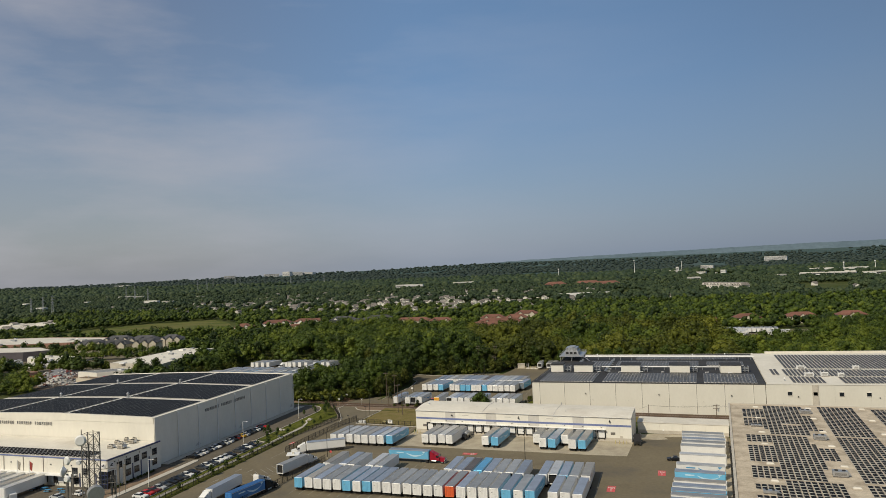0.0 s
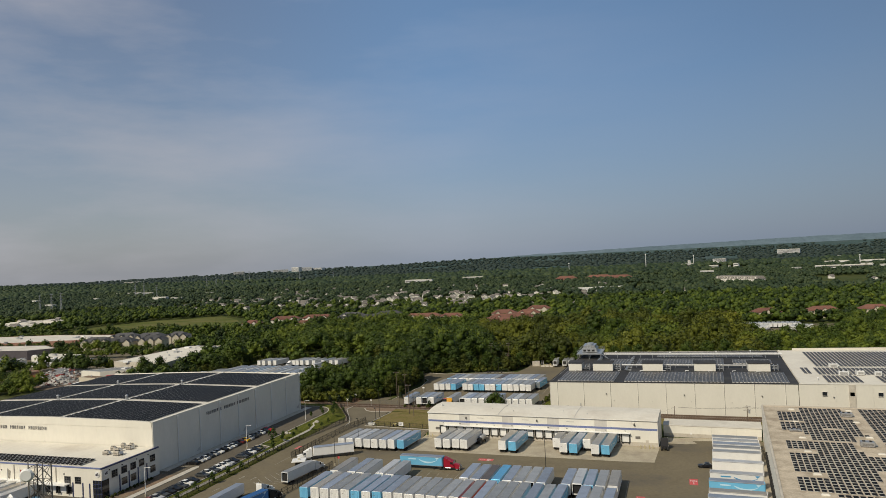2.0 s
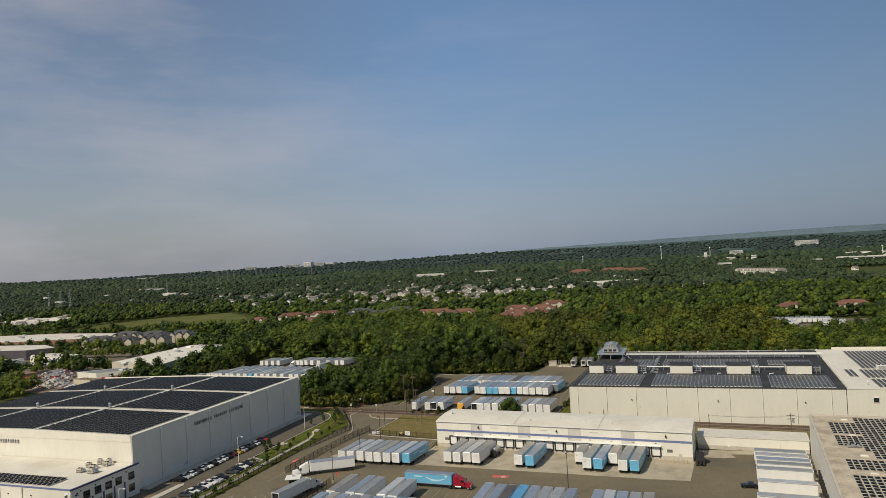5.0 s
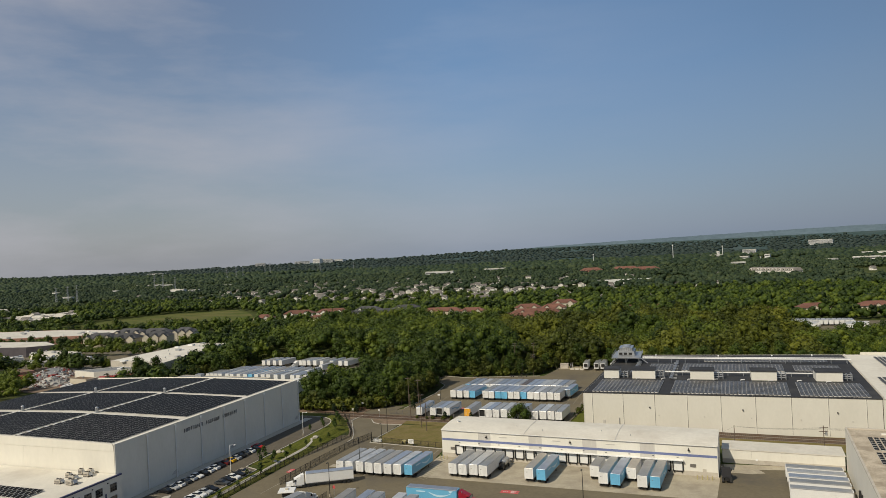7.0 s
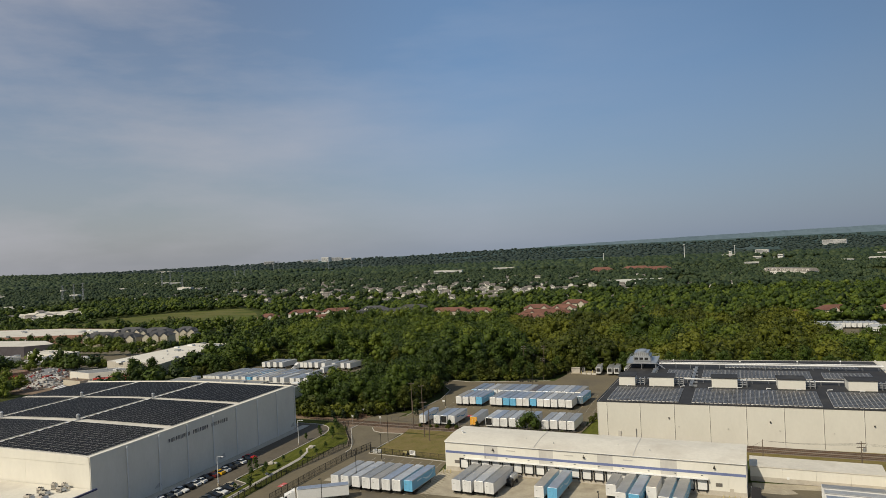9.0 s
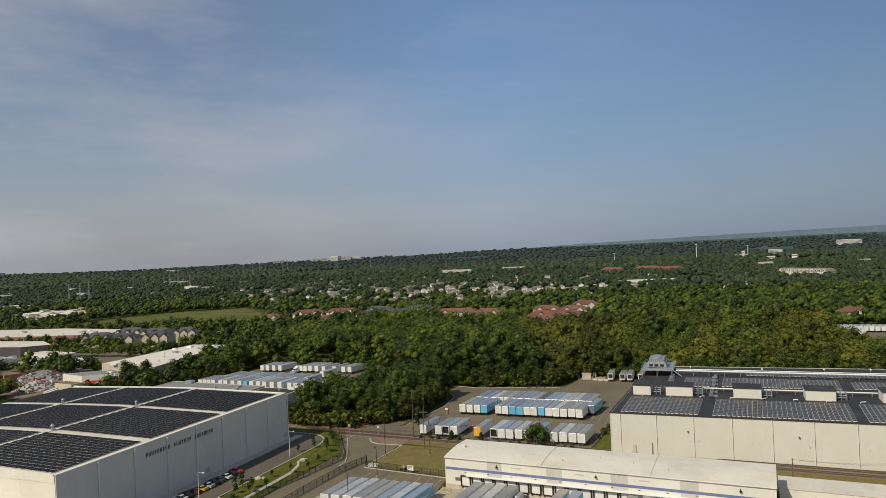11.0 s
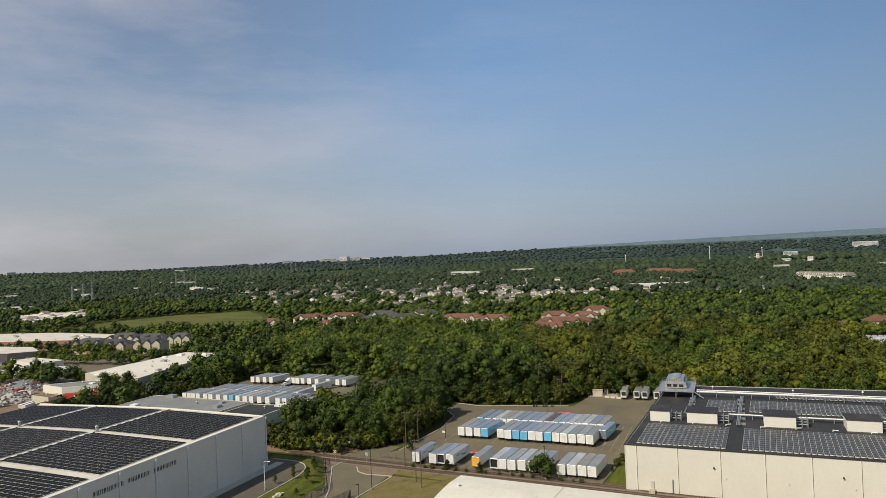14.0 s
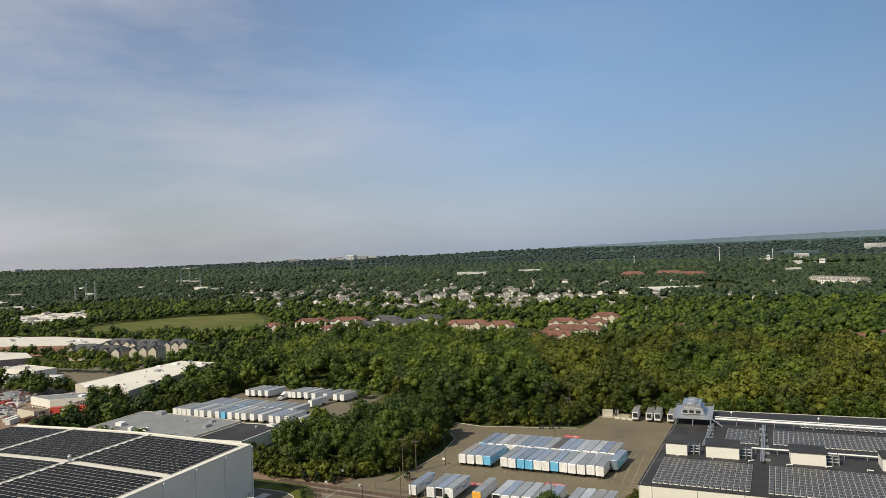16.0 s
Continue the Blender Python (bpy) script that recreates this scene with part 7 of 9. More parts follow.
def build_tree(seed, h, r, leaves, size, mat, name="deciduous_tree", low=0.25):
    rng = np.random.default_rng(seed)
    t = thing(name)
    s = Shape().tube((0, 0, -0.3), (0.1, 0, h * 0.35), 0.03 * h, 8, 0.02 * h).tube((0.1, 0, h * 0.35), (0, 0.1, h * 0.75), 0.02 * h, 6, 0.006 * h)
    for i in range(5):
        a = 2 * math.pi * i / 5 + rng.uniform(0, 0.8)
        z = h * rng.uniform(0.28, 0.5)
        s.tube((0.05, 0, z), (math.cos(a) * r * 0.6, math.sin(a) * r * 0.6, z + h * 0.22), 0.012 * h, 5, 0.004 * h)
    part("trunk", s, "bark", t)
    v, f = crown_arrays(rng, r, h, 9, leaves, size, low)
    me = mesh_from_arrays("crown", v, f)
    me.attributes.new("tint", "FLOAT", "POINT").data.foreach_set("value", np.full(len(v), 0.32, dtype=np.float32))
    part("crown", me, mat, t)
    return t


TREES = {}


def put_tree(kind, x, y, z=0.0, scale=1.0, rz=0.0, label="leafy green tree at the edge of the woods", category="tree", group="edge trees"):
    if kind in TREES:
        t = copy_thing(TREES[kind], pose(x, y, z, 0, 0, rz))
    else:
        seed, h, r, leaves, size, mat, low = TREE_KINDS[kind]
        t = TREES[kind] = build_tree(seed, h, r, leaves, size, mat, low=low)
        t.matrix_world = pose(x, y, z, 0, 0, rz)
    t.scale = (scale, scale, scale * random.uniform(0.92, 1.1))
    return tagged(t, label, category, group)


TREE_KINDS = {
    "edge0": (1, 16, 5.6, 1250, 0.46, "leaf_wood", 0.12), "edge1": (2, 18, 6.0, 1350, 0.46, "leaf_wood", 0.1), "edge2": (3, 14, 5.0, 1150, 0.44, "leaf_near", 0.08),
    "edge3": (4, 17, 5.2, 1250, 0.44, "leaf_wood", 0.15), "edge4": (5, 13, 4.4, 1000, 0.42, "leaf_yellow", 0.08), "bush": (6, 4.5, 2.6, 420, 0.36, "leaf_near", 0.02),
    "round": (7, 6.5, 3.9, 1100, 0.34, "leaf_wood", 0.02), "young": (8, 3.6, 1.05, 240, 0.2, "leaf_small", 0.2), "sapling": (9, 3.2, 0.85, 150, 0.2, "leaf_small", 0.25), "fir": (10, 3.6, 1.1, 240, 0.22, "leaf_conifer", 0.02),
}

random.seed(21)
# young trees on the grass bank
for x, y, k in ((-155.6, 280.4, "young"), (-156.6, 291.2, "sapling"), (-149.6, 288.6, "young"), (-140.8 - 3.6, 269, "sapling"), (-145.6, 249, "sapling"), (-147.4, 243.6, "young"), (-145.2, 233.9, "young"),
                (-155.3, 250.2, "young"), (-154.8, 246.8, "sapling"), (-148.6, 246.6, "young"), (-147.0, 229.6, "sapling"), (-144.4, 206, "young"), (-144.0, 212.8, "young"), (-144.8, 222, "sapling"),
                (-144.4, 198, "young"), (-144.6, 190, "sapling"), (-144.4, 182, "young"), (-146.4, 262.6, "sapling"), (-150.2, 241.4, "young"), (-151.6, 246, "sapling"), (-148.6, 256, "sapling"),
                (-147.2, 284.6, "sapling"), (-153.0, 286, "young"), (-150.6, 294.5, "young"), (-145.0, 276, "sapling"), (-153.6, 298, "young"), (-148.6, 297, "sapling")):
    put_tree(k, x, y, level(x, y), random.uniform(0.7, 1.05), random.uniform(0, 360), "young green tree planted on the grass bank", "tree", "bank trees")
for x, y, k, lab in ((-81.4, 311.2, "round", "dense dark round tree before the parked trailers"), (-62.4, 322, "fir", "small dark shrub beside the warehouse"), (-60.8, 333, "bush", "green bush beside the warehouse"), (-61.8, 328, "bush", "green bush beside the warehouse"), (-132.6, 326.6, "fir", "small dark conifer beside the rear lot"),
                     (-164.8, 315.5, "fir", "small dark conifer behind the car park"), (-160.2, 315.8, "fir", "small dark conifer behind the car park"), (-154.4, 316.4, "fir", "small dark conifer behind the car park"), (-112.2, 310.8, "fir", "small green shrub at the lot fence"), (-101.2, 310.6, "fir", "small green shrub at the lot fence"),
                     (-66.2, 316, "fir", "small dark shrub beside the warehouse"), (-148.2, 329, "bush", "green bush beside the lot road"), (-136.8, 336, "bush", "green bush at the lot kerb"), (-56.6, 340, "bush", "green bush beside the warehouse")):
    put_tree(k, x, y, level(x, y) if x < -150 else 0.0, random.uniform(0.85, 1.2) * (0.45 if "beside the warehouse" in lab else 1.0), random.uniform(0, 360), lab, "tree" if k == "round" else "shrub", "shrubs" if k != "round" else "")

for k in range(16):
    put_tree("bush", -124 + 3.7 * k + random.uniform(-1, 1), 309.9 - 0.02 * k, 0.03, random.uniform(0.22, 0.4), 50 * k, "low green bush along the railway fence", "shrub", "fence shrubs")
for k in range(13):
    put_tree("bush", -164.6 + 0.25 * (k % 2), 176.4 + 1.5 * k, RISE + 0.08, 0.22, 40 * k, "small clipped shrub beside the office annex", "shrub", "annex shrubs")

EYE0 = (-12, 55)


def in_view(x, y, margin=0.0):
    """Whether a place lies in the sector of land that the flight looks over."""
    a = math.degrees(math.atan2(x - EYE0[0], y - EYE0[1]))
    return -61 - margin < a < 17 + margin


W1 = [(-203, 330), (-176, 322.5), (-160, 323.5), (-141, 330), (-138.5, 345), (-137.6, 372), (-150, 396), (-158, 410), (-166, 412), (-174, 398), (-179, 372), (-185, 350), (-201, 338)]
W2 = [(-151, 402.5), (-132, 399.6), (-96, 406.6), (-91, 428), (-50, 435.5), (-38, 410), (40, 414), (46, 440), (44, 560), (44, 618), (-60, 612), (-128, 596), (-180, 592), (-250, 640), (-300, 625), (-330, 590), (-318, 500), (-292, 452), (-276, 450), (-205, 450), (-190, 428), (-168, 424)]
CLEARING = [(-238, 450), (-205, 450), (-203, 468), (-230, 476)]
NOTCH = [(-121, 404), (-94, 408), (-92, 430), (-98, 442), (-121, 442)]
W4 = [(-306, 398), (-298, 372), (-289, 366), (-286.5, 392), (-286.5, 434), (-296, 450), (-304, 440)]
W5 = [(46, 430), (140, 420), (330, 520), (360, 640), (118, 650), (114, 536), (36, 528)]


W6 = [(-316, 343), (-299, 341), (-293, 356), (-312, 360)]


def scatter(ring, gap, rng, jitter=0.42):
    x0, x1 = min(p[0] for p in ring), max(p[0] for p in ring)
    y0, y1 = min(p[1] for p in ring), max(p[1] for p in ring)
    out = []
    j = 0
    y = y0
    while y < y1:
        x = x0 + (gap / 2 if j % 2 else 0)
        while x < x1:
            px, py = x + rng.uniform(-jitter, jitter) * gap, y + rng.uniform(-jitter, jitter) * gap
            if in_poly(px, py, ring):
                out.append((px, py))
            x += gap
        y += gap * 0.87
        j += 1
    return out


def near_edge(x, y, ring, d):
    return not all(in_poly(x + d * math.cos(a), y + d * math.sin(a), ring) for a in (-1.57, -0.8, 0.0, -2.4))


def wood(name, places, templates, mat, label, rng, smin=0.8, smax=1.2, z=-0.2, tone=1.0):
    """Many crowns in one mesh."""
    V, F, tints, n = [], [], [], 0
    for x, y in places:
        v, f = templates[rng.integers(len(templates))]
        a, s = rng.uniform(0, 2 * math.pi), rng.uniform(smin, smax)
        sz = s * rng.uniform(0.8, 1.16)
        c, q = math.cos(a) * s, math.sin(a) * s
        foot = z(x, y) if callable(z) else z
        V.append(np.stack([v[:, 0] * c - v[:, 1] * q + x, v[:, 0] * q + v[:, 1] * c + y, v[:, 2] * sz + foot], axis=1))
        F.append(f + n)
        tints.append(np.full(len(v), tone * rng.random()))
        n += len(v)
    me = mesh_from_arrays(name, np.concatenate(V), np.concatenate(F))
    me.attributes.new("tint", "FLOAT", "POINT").data.foreach_set("value", np.concatenate(tints).astype(np.float32))
    ob = part(name, me, mat)
    return tagged(ob, label, "trees", "", "stuff")


rng = np.random.default_rng(4)
edge_kinds = ["edge0", "edge1", "edge2", "edge3", "edge0", "edge2", "edge1", "edge4"]
inner = []
for ring, gap in ((W1, 6.6), (W2, 10.6), (W4, 7.0), (W6, 6.0)):
    for x, y in scatter(ring, gap, rng):
        if in_poly(x, y, CLEARING) or in_poly(x, y, NOTCH):
            continue
        front = near_edge(x, y, ring, 7.5) and y < 470
        if front:
            sc = rng.uniform(0.62, 0.98) * (0.42 if x < -184 and ring is W1 else 0.64 if x < -171 and ring is W1 else 0.9 if ring is W1 else 0.5 if ring in (W4, W6) else 1.0)
            put_tree(edge_kinds[rng.integers(len(edge_kinds))], x, y, 0.0, sc, rng.uniform(0, 360))
        else:
            inner.append((x, y))
# close row of lower trees along the kerb of the lot
for (ax, ay), (bx, by) in zip(((-150, 404.4), (-132, 401.4), (-96, 408.4), (-90.4, 429.5), (-50, 437), (-38, 412)), ((-132, 401.4), (-96, 408.4), (-90.4, 429.5), (-50, 437), (-38, 412), (36, 416))):
    n_ = int(math.hypot(bx - ax, by - ay) / 5.4)
    for k in range(n_):
        put_tree(("edge2", "edge0", "edge4", "edge2")[rng.integers(4)], ax + (bx - ax) * (k + 0.5) / n_ + rng.uniform(-1, 1), ay + (by - ay) * (k + 0.5) / n_ + rng.uniform(-0.5, 1.2), 0.0, rng.uniform(0.42, 0.74), rng.uniform(0, 360))
for x, y, s in ((-139.6, 338, 0.7), (-139.0, 350, 0.6), (-142, 333.5, 0.55), (-138.6, 362, 0.75), (-140.4, 374, 0.6)):
    put_tree("edge4", x, y, 0.0, s, 30 * s * 10, "yellowing tree at the edge of the woods")
for x, y in scatter(NOTCH, 6.4, rng):
    if math.hypot(x + 113, y - 428) > 3 and math.hypot(x + 101, y - 420) > 3:
        put_tree(("edge2", "bush", "edge0", "fir")[rng.integers(4)], x, y, 0.0, rng.uniform(0.4, 0.56) if y < 424 else rng.uniform(0.55, 0.7), rng.uniform(0, 360), "low dense green tree in the pole yard", "tree", "pole yard trees")
tmpl = [crown_arrays(np.random.default_rng(40 + i), 8.0 + 0.8 * (i % 3), 15.4 + 1.2 * (i % 4), 9, 540, 0.6, 0.22, up=0.5) for i in range(8)]
olive = [p for p in inner if p[0] > -110 - 0.35 * (p[1] - 430) and noise.noise((p[0] * 0.012, p[1] * 0.012, 3)) > -0.15]
olive_set = set(olive)
wood("woods", [p for p in inner if p not in olive_set and p[1] >= 414], tmpl, "leaf_wood", "dense dark green broadleaf woods behind the lots", rng, 0.66, 1.16)
wood("woods", [p for p in inner if p not in olive_set and p[1] < 414], tmpl, "leaf_wood", "dark green broadleaf trees beside the access road", rng, 0.66, 0.9, tone=0.6)
wood("woods", olive, tmpl, "leaf_near", "dense lighter olive-green woods behind the warehouse", rng, 0.64, 1.14)
wood("woods", scatter(W5, 9.0, rng), tmpl, "leaf_wood", "dark green trees east of the woods", rng, 0.45, 0.75)
# underwood along the front of the woods
ub = [crown_arrays(np.random.default_rng(70 + i), 2.2, 3.6, 4, 100, 0.4, 0.05) for i in range(3)]
low_places = [(x, y) for ring in (W1, W2, W4, W6) for x, y in scatter(ring, 4.0, rng) if near_edge(x, y, ring, 4.5) and y < 460]
# scrub between the railway and the near woods
low_places += [p for p in scatter([(-190, 318), (-176, 315.5), (-158, 316.2), (-149, 321), (-141, 329), (-148, 332), (-176, 326), (-200, 330)], 2.6, rng) if rng.random() < 0.72 and math.hypot(p[0] + 154, p[1] - 321) > 2]
wood("undergrowth", low_places, ub, "leaf_near", "tangled green undergrowth along the edge of the woods", rng, 0.7, 1.7)


# ---- neighbouring buildings, north-west ----
def flat_building(name, ring, h, wall, roof, label, category="warehouse", vents=0, base=0.0, seed=0, group=""):
    b = thing(name)
    for a, c in zip(ring, ring[1:] + ring[:1]):
        part("wall", Shape().wall(a, c, 0.4, base - 0.3, base + h), wall, b)
    part("roof", Shape().prism([(Vector(p) * 0.998 + Vector((sum(q[0] for q in ring), sum(q[1] for q in ring))) * 0.002 / len(ring)) for p in ring], base + h - 0.5, base + h - 0.15), roof, b)
    r = random.Random(seed)
    cx, cy = sum(p[0] for p in ring) / len(ring), sum(p[1] for p in ring) / len(ring)
    k = 0
    while k < vents:
        x, y = r.uniform(min(p[0] for p in ring), max(p[0] for p in ring)), r.uniform(min(p[1] for p in ring), max(p[1] for p in ring))
        if not in_poly(x, y, ring):
            continue
        if k % 3 == 0:
            part("roof_vent", Shape().tube((x, y, base + h - 0.3), (x, y, base + h + 0.7), 0.35, 8).tube((x, y, base + h + 0.7), (x, y, base + h + 1.0), 0.6, 8, 0.3), "galvanised", b)
        else:
            w, d = r.uniform(0.8, 2.2), r.uniform(0.8, 1.6)
            part("roof_unit", Shape().box(x - w, x + w, y - d, y + d, base + h - 0.3, base + h + r.uniform(0.5, 1.3)), "white_metal" if k % 2 else "galvanised", b)
        k += 1
    tagged(b, label, category, group)
    return b


flat_building("white_flat_building", [(-376, 398.6), (-327, 391), (-347, 479), (-377, 479)], 7, "tan_base", "bright_roof", "tan building with a bright flat white roof", "warehouse", 16, 0, 3)
flat_building("grey_flat_building", [(-284, 331), (-269, 327.5), (-228, 331), (-226, 358), (-284, 361)], 6, "beige_siding", "grey_roof", "low beige building with a grey metal roof", "warehouse", 9, 0, 4)
flat_building("dark_flat_building", [(-227.6, 332), (-206, 334), (-205, 359), (-225.8, 358)], 5.2, "white_wall", "black_roof", "low white-walled building with a black roof", "building", 2, 0, 5)
flat_building("brick_warehouse", [(-740, 474), (-595, 503), (-512, 526), (-527, 560), (-610, 566), (-740, 540)], 8, "brick_wall", "white_roof", "long red-brick warehouse with a pale flat roof", "warehouse", 22, 0, 6)
flat_building("grey_warehouse", [(-640, 436), (-515, 449), (-500, 464), (-532, 482), (-640, 476)], 8, "dark_wall", "white_roof", "dark-walled industrial building with a pale flat roof", "warehouse", 8, 0, 7)
flat_building("industrial_shed", [(-500, 440), (-462, 436), (-458, 450), (-498, 456)], 4.5, "white_wall", "white_roof", "long low white industrial shed", "shed", 4, 0, 8)
flat_building("industrial_shed", [(-470, 418), (-425, 412), (-422, 424), (-468, 432)], 4, "far_wall", "grey_roof", "low grey industrial shed", "shed", 3, 0, 9)
flat_building("industrial_shed", [(-540, 420), (-490, 414), (-488, 426), (-538, 434)], 4, "white_wall", "grey_roof", "low white industrial shed with a grey roof", "shed", 3, 0, 10)
flat_building("yard_office", [(-361, 354), (-346, 352), (-345, 359), (-360, 361)], 4, "beige_siding", "earth", "small tan scrapyard office", "office building", 1, 0, 11)
sheet("scrapyard_ground", [(-440, 335), (-330, 332), (-328, 384), (-378, 394), (-440, 398)], "earth", "bare brown earth of the scrapyard", "ground", 0.02)
sheet("industrial_pavement", [(-640, 400), (-440, 395), (-378, 396), (-376, 450), (-420, 470), (-540, 452), (-640, 466)], "asphalt_road", "grey asphalt of the industrial yard", "pavement", 0.0)
sheet("lot_pavement", [(-284, 366), (-205, 366), (-199, 400), (-202, 440), (-235, 450), (-278, 450), (-286, 425)], "asphalt_road", "grey asphalt of the neighbouring trailer lot", "pavement", 0.03)
sheet("clearing", [(-240, 449), (-200, 449), (-200, 470), (-230, 478)], "meadow", "small grassy clearing in the woods", "grass", 0.05)
flat_building("scrapyard_shed", [(-383, 377), (-363, 373), (-342, 390), (-362, 394)], 4.2, "white_wall", "grey_roof", "long pale scrapyard shed with a grey roof", "shed", 2, 0, 12)
flat_building("scrapyard_shed", [(-436, 371), (-420, 368), (-417, 377), (-433, 380)], 4.0, "brick_wall", "earth", "low scrapyard shed under a rust-brown roof", "shed", 0, 0, 13)
for x, y, rz in ((-346, 361, -62), (-340, 366, -66)):
    put_trailer(x, y, rz, RED, None, RED, 11, "shut", "", 0.02, "in the scrapyard", "scrapyard trailers")
put_trailer(-336, 359, -60, WHITE, None, PALE, 7, "shut", "", 0.02, "in the scrapyard", "scrapyard trailers")
random.seed(31)


def scrap_heap(x, y, r, h, n, mat, label):
    s = Shape()
    for i in range(n):
        a, d = random.uniform(0, 6.28), r * math.sqrt(random.random())
        z = h * (1 - (d / r) ** 1.3) * random.uniform(0.4, 1)
        w = random.uniform(0.3, 1.1)
        k = len(s.v)
        s.box(-w, w, -w * 0.5, w * 0.5, -0.3, 0.2)
        s.moved(Matrix.Translation((x + d * math.cos(a), y + d * math.sin(a), z)) @ Euler((random.uniform(-0.7, 0.7), random.uniform(-0.7, 0.7), random.uniform(0, 6))).to_matrix().to_4x4(), k)
    s.tube((x, y, -0.2), (x, y, h * 0.8), r * 0.95, 14, r * 0.2)
    tagged(part("scrap_heap", s, mat), label, "scrap heap", "scrap heaps", "stuff")


scrap_heap(-405, 380, 16, 6, 420, "scrap_light", "grey heap of crushed metal scrap")
scrap_heap(-378, 356, 12, 5, 340, "scrap_light", "grey heap of crushed metal scrap")
scrap_heap(-346, 379.5, 9, 4, 240, "scrap_light", "small grey heap of metal scrap")
scrap_heap(-424, 366, 10, 4, 180, "scrap_light", "grey heap of metal scrap")
for i in range(26):
    x, y = random.uniform(-420, -334), random.uniform(342, 374)
    if -364 < x < -342 and 350 < y < 363 or math.hypot(x + 378, y - 356) < 13 or math.hypot(x + 346, y - 379.5) < 10:
        continue
    w, d, h = random.uniform(2.6, 4.2), random.uniform(1.1, 1.4), random.uniform(1.6, 2.6)
    k = thing("scrap_skip", pose(x, y, 0.02, 0, 0, random.choice((12, 16, 100, 105))))
    part("body", Shape().hexa([(-w * 0.9, -d, 0.1), (w * 0.9, -d, 0.1), (w * 0.9, d, 0.1), (-w * 0.9, d, 0.1)], [(-w, -d, h), (w, -d, h), (w, d, h), (-w, d, h)]), random.choice(("scrap_red", "scrap_red", "scrap_red", "rust_steel", "white_metal")), k)
    part("rim", Shape().box(-w, w, -d - 0.06, -d + 0.06, h, h + 0.12).box(-w, w, d - 0.06, d + 0.06, h, h + 0.12), "rust_steel", k)
    tagged(k, "red steel scrap skip standing in the scrapyard", "skip", "scrap skips")

for x, y, k, q in ((-317, 362, "edge1", 0.9), (-315, 373, "edge3", 0.8), (-322, 368, "edge2", 0.8), (-312, 366, "edge0", 0.7), (-306, 362, "edge2", 0.7)):
    put_tree(k, x, y, 0.0, q, 60 * q * 7, "tall dark green tree beside the scrapyard", "tree", "scrapyard trees")

# trailers of the neighbouring lot
random.seed(33)
lot_xs = (-281.7, -279.0, -276.2, -273.4, -268.6, -265.2, -260.6, -256.4, -252.6, -248.8, -244.6, -240.8, -236.4, -231.6, -225.4, -221.8, -217.6, -209.8)
row(lot_xs, 375.6, -4, "Wg Wg Wg Wa Wp Wa Wp Wa Bg Wp Wp Wt Wa Wp Wa Wa Wg Wp", 12.8, "in the neighbouring lot", "neighbour lot trailers", 0.03, 0.4)
row([x + 0.9 for x in lot_xs[2:15]], 388.8, -4, "Wg Wa Wa Wa Wp Wa Bg Wp Wt Wa Wa Wg Wp", 12.8, "in the neighbouring lot", "neighbour lot trailers", 0.03, 0.3)
row((-275.4, -271.8, -267.6, -263.4), 420.8, -9, "Wg Wt Wa Wp", 13.2, "in the neighbouring lot", "neighbour lot trailers", 0.03, 0.6)
row((-249.6, -246.6, -243.6, -239.2, -234.0, -227.6, -221.6, -217.6), 422.0, -9, "Wg Wg Wa Wp Wg Wa Wp Wt", 13.2, "in the neighbouring lot", "neighbour lot trailers", 0.03, 0.8)
put_trailer(-224.6, 406.4, -8, WHITE, None, PALE, 12.6, "shut", "", 0.03, "in the neighbouring lot", "neighbour lot trailers")
put_tractor(-250.4, 424.5, 172, (0.75, 0.75, 0.74), "white tractor parked in the neighbouring lot", 0.03)


# ---- housing ----
def gable_shapes(s, r, x0, x1, y0, y1, h, rise, along="x", over=0.5, z=0.0):
    """Adds walls to the shape s and a pitched roof to the shape r."""
    if along == "x":
        ym = (y0 + y1) / 2
        ends = [[(x, y0, z - 0.3), (x, y1, z - 0.3), (x, y1, z + h), (x, ym, z + h + rise), (x, y0, z + h)] for x in (x0, x1)]
        s.hexa(*ends)
        zz, zr = z + h - rise * over / (ym - y0), z + h + rise
        tent = [(y0 - over, zz), (ym, zr), (y1 + over, zz), (y1 + over, zz + 0.25), (ym, zr + 0.25), (y0 - over, zz + 0.25)]
        r.hexa([(x0 - over, y, q) for y, q in tent], [(x1 + over, y, q) for y, q in tent])
    else:
        xm = (x0 + x1) / 2
        ends = [[(x0, y, z - 0.3), (x1, y, z - 0.3), (x1, y, z + h), (xm, y, z + h + rise), (x0, y, z + h)] for y in (y0, y1)]
        s.hexa(*ends)
        zz, zr = z + h - rise * over / (xm - x0), z + h + rise
        tent = [(x0 - over, zz), (xm, zr), (x1 + over, zz), (x1 + over, zz + 0.25), (xm, zr + 0.25), (x0 - over, zz + 0.25)]
        r.hexa([(x, y0 - over, q) for x, q in tent], [(x, y1 + over, q) for x, q in tent])


def gable_block(b, x0, x1, y0, y1, h, rise, wall, roof, along="x", over=0.5, z=0.0):
    """Walls and a pitched roof, as parts."""
    s, r = Shape(), Shape()
    gable_shapes(s, r, x0, x1, y0, y1, h, rise, along, over, z)
    part("wall", s, wall, b)
    part("roof", r, roof, b)


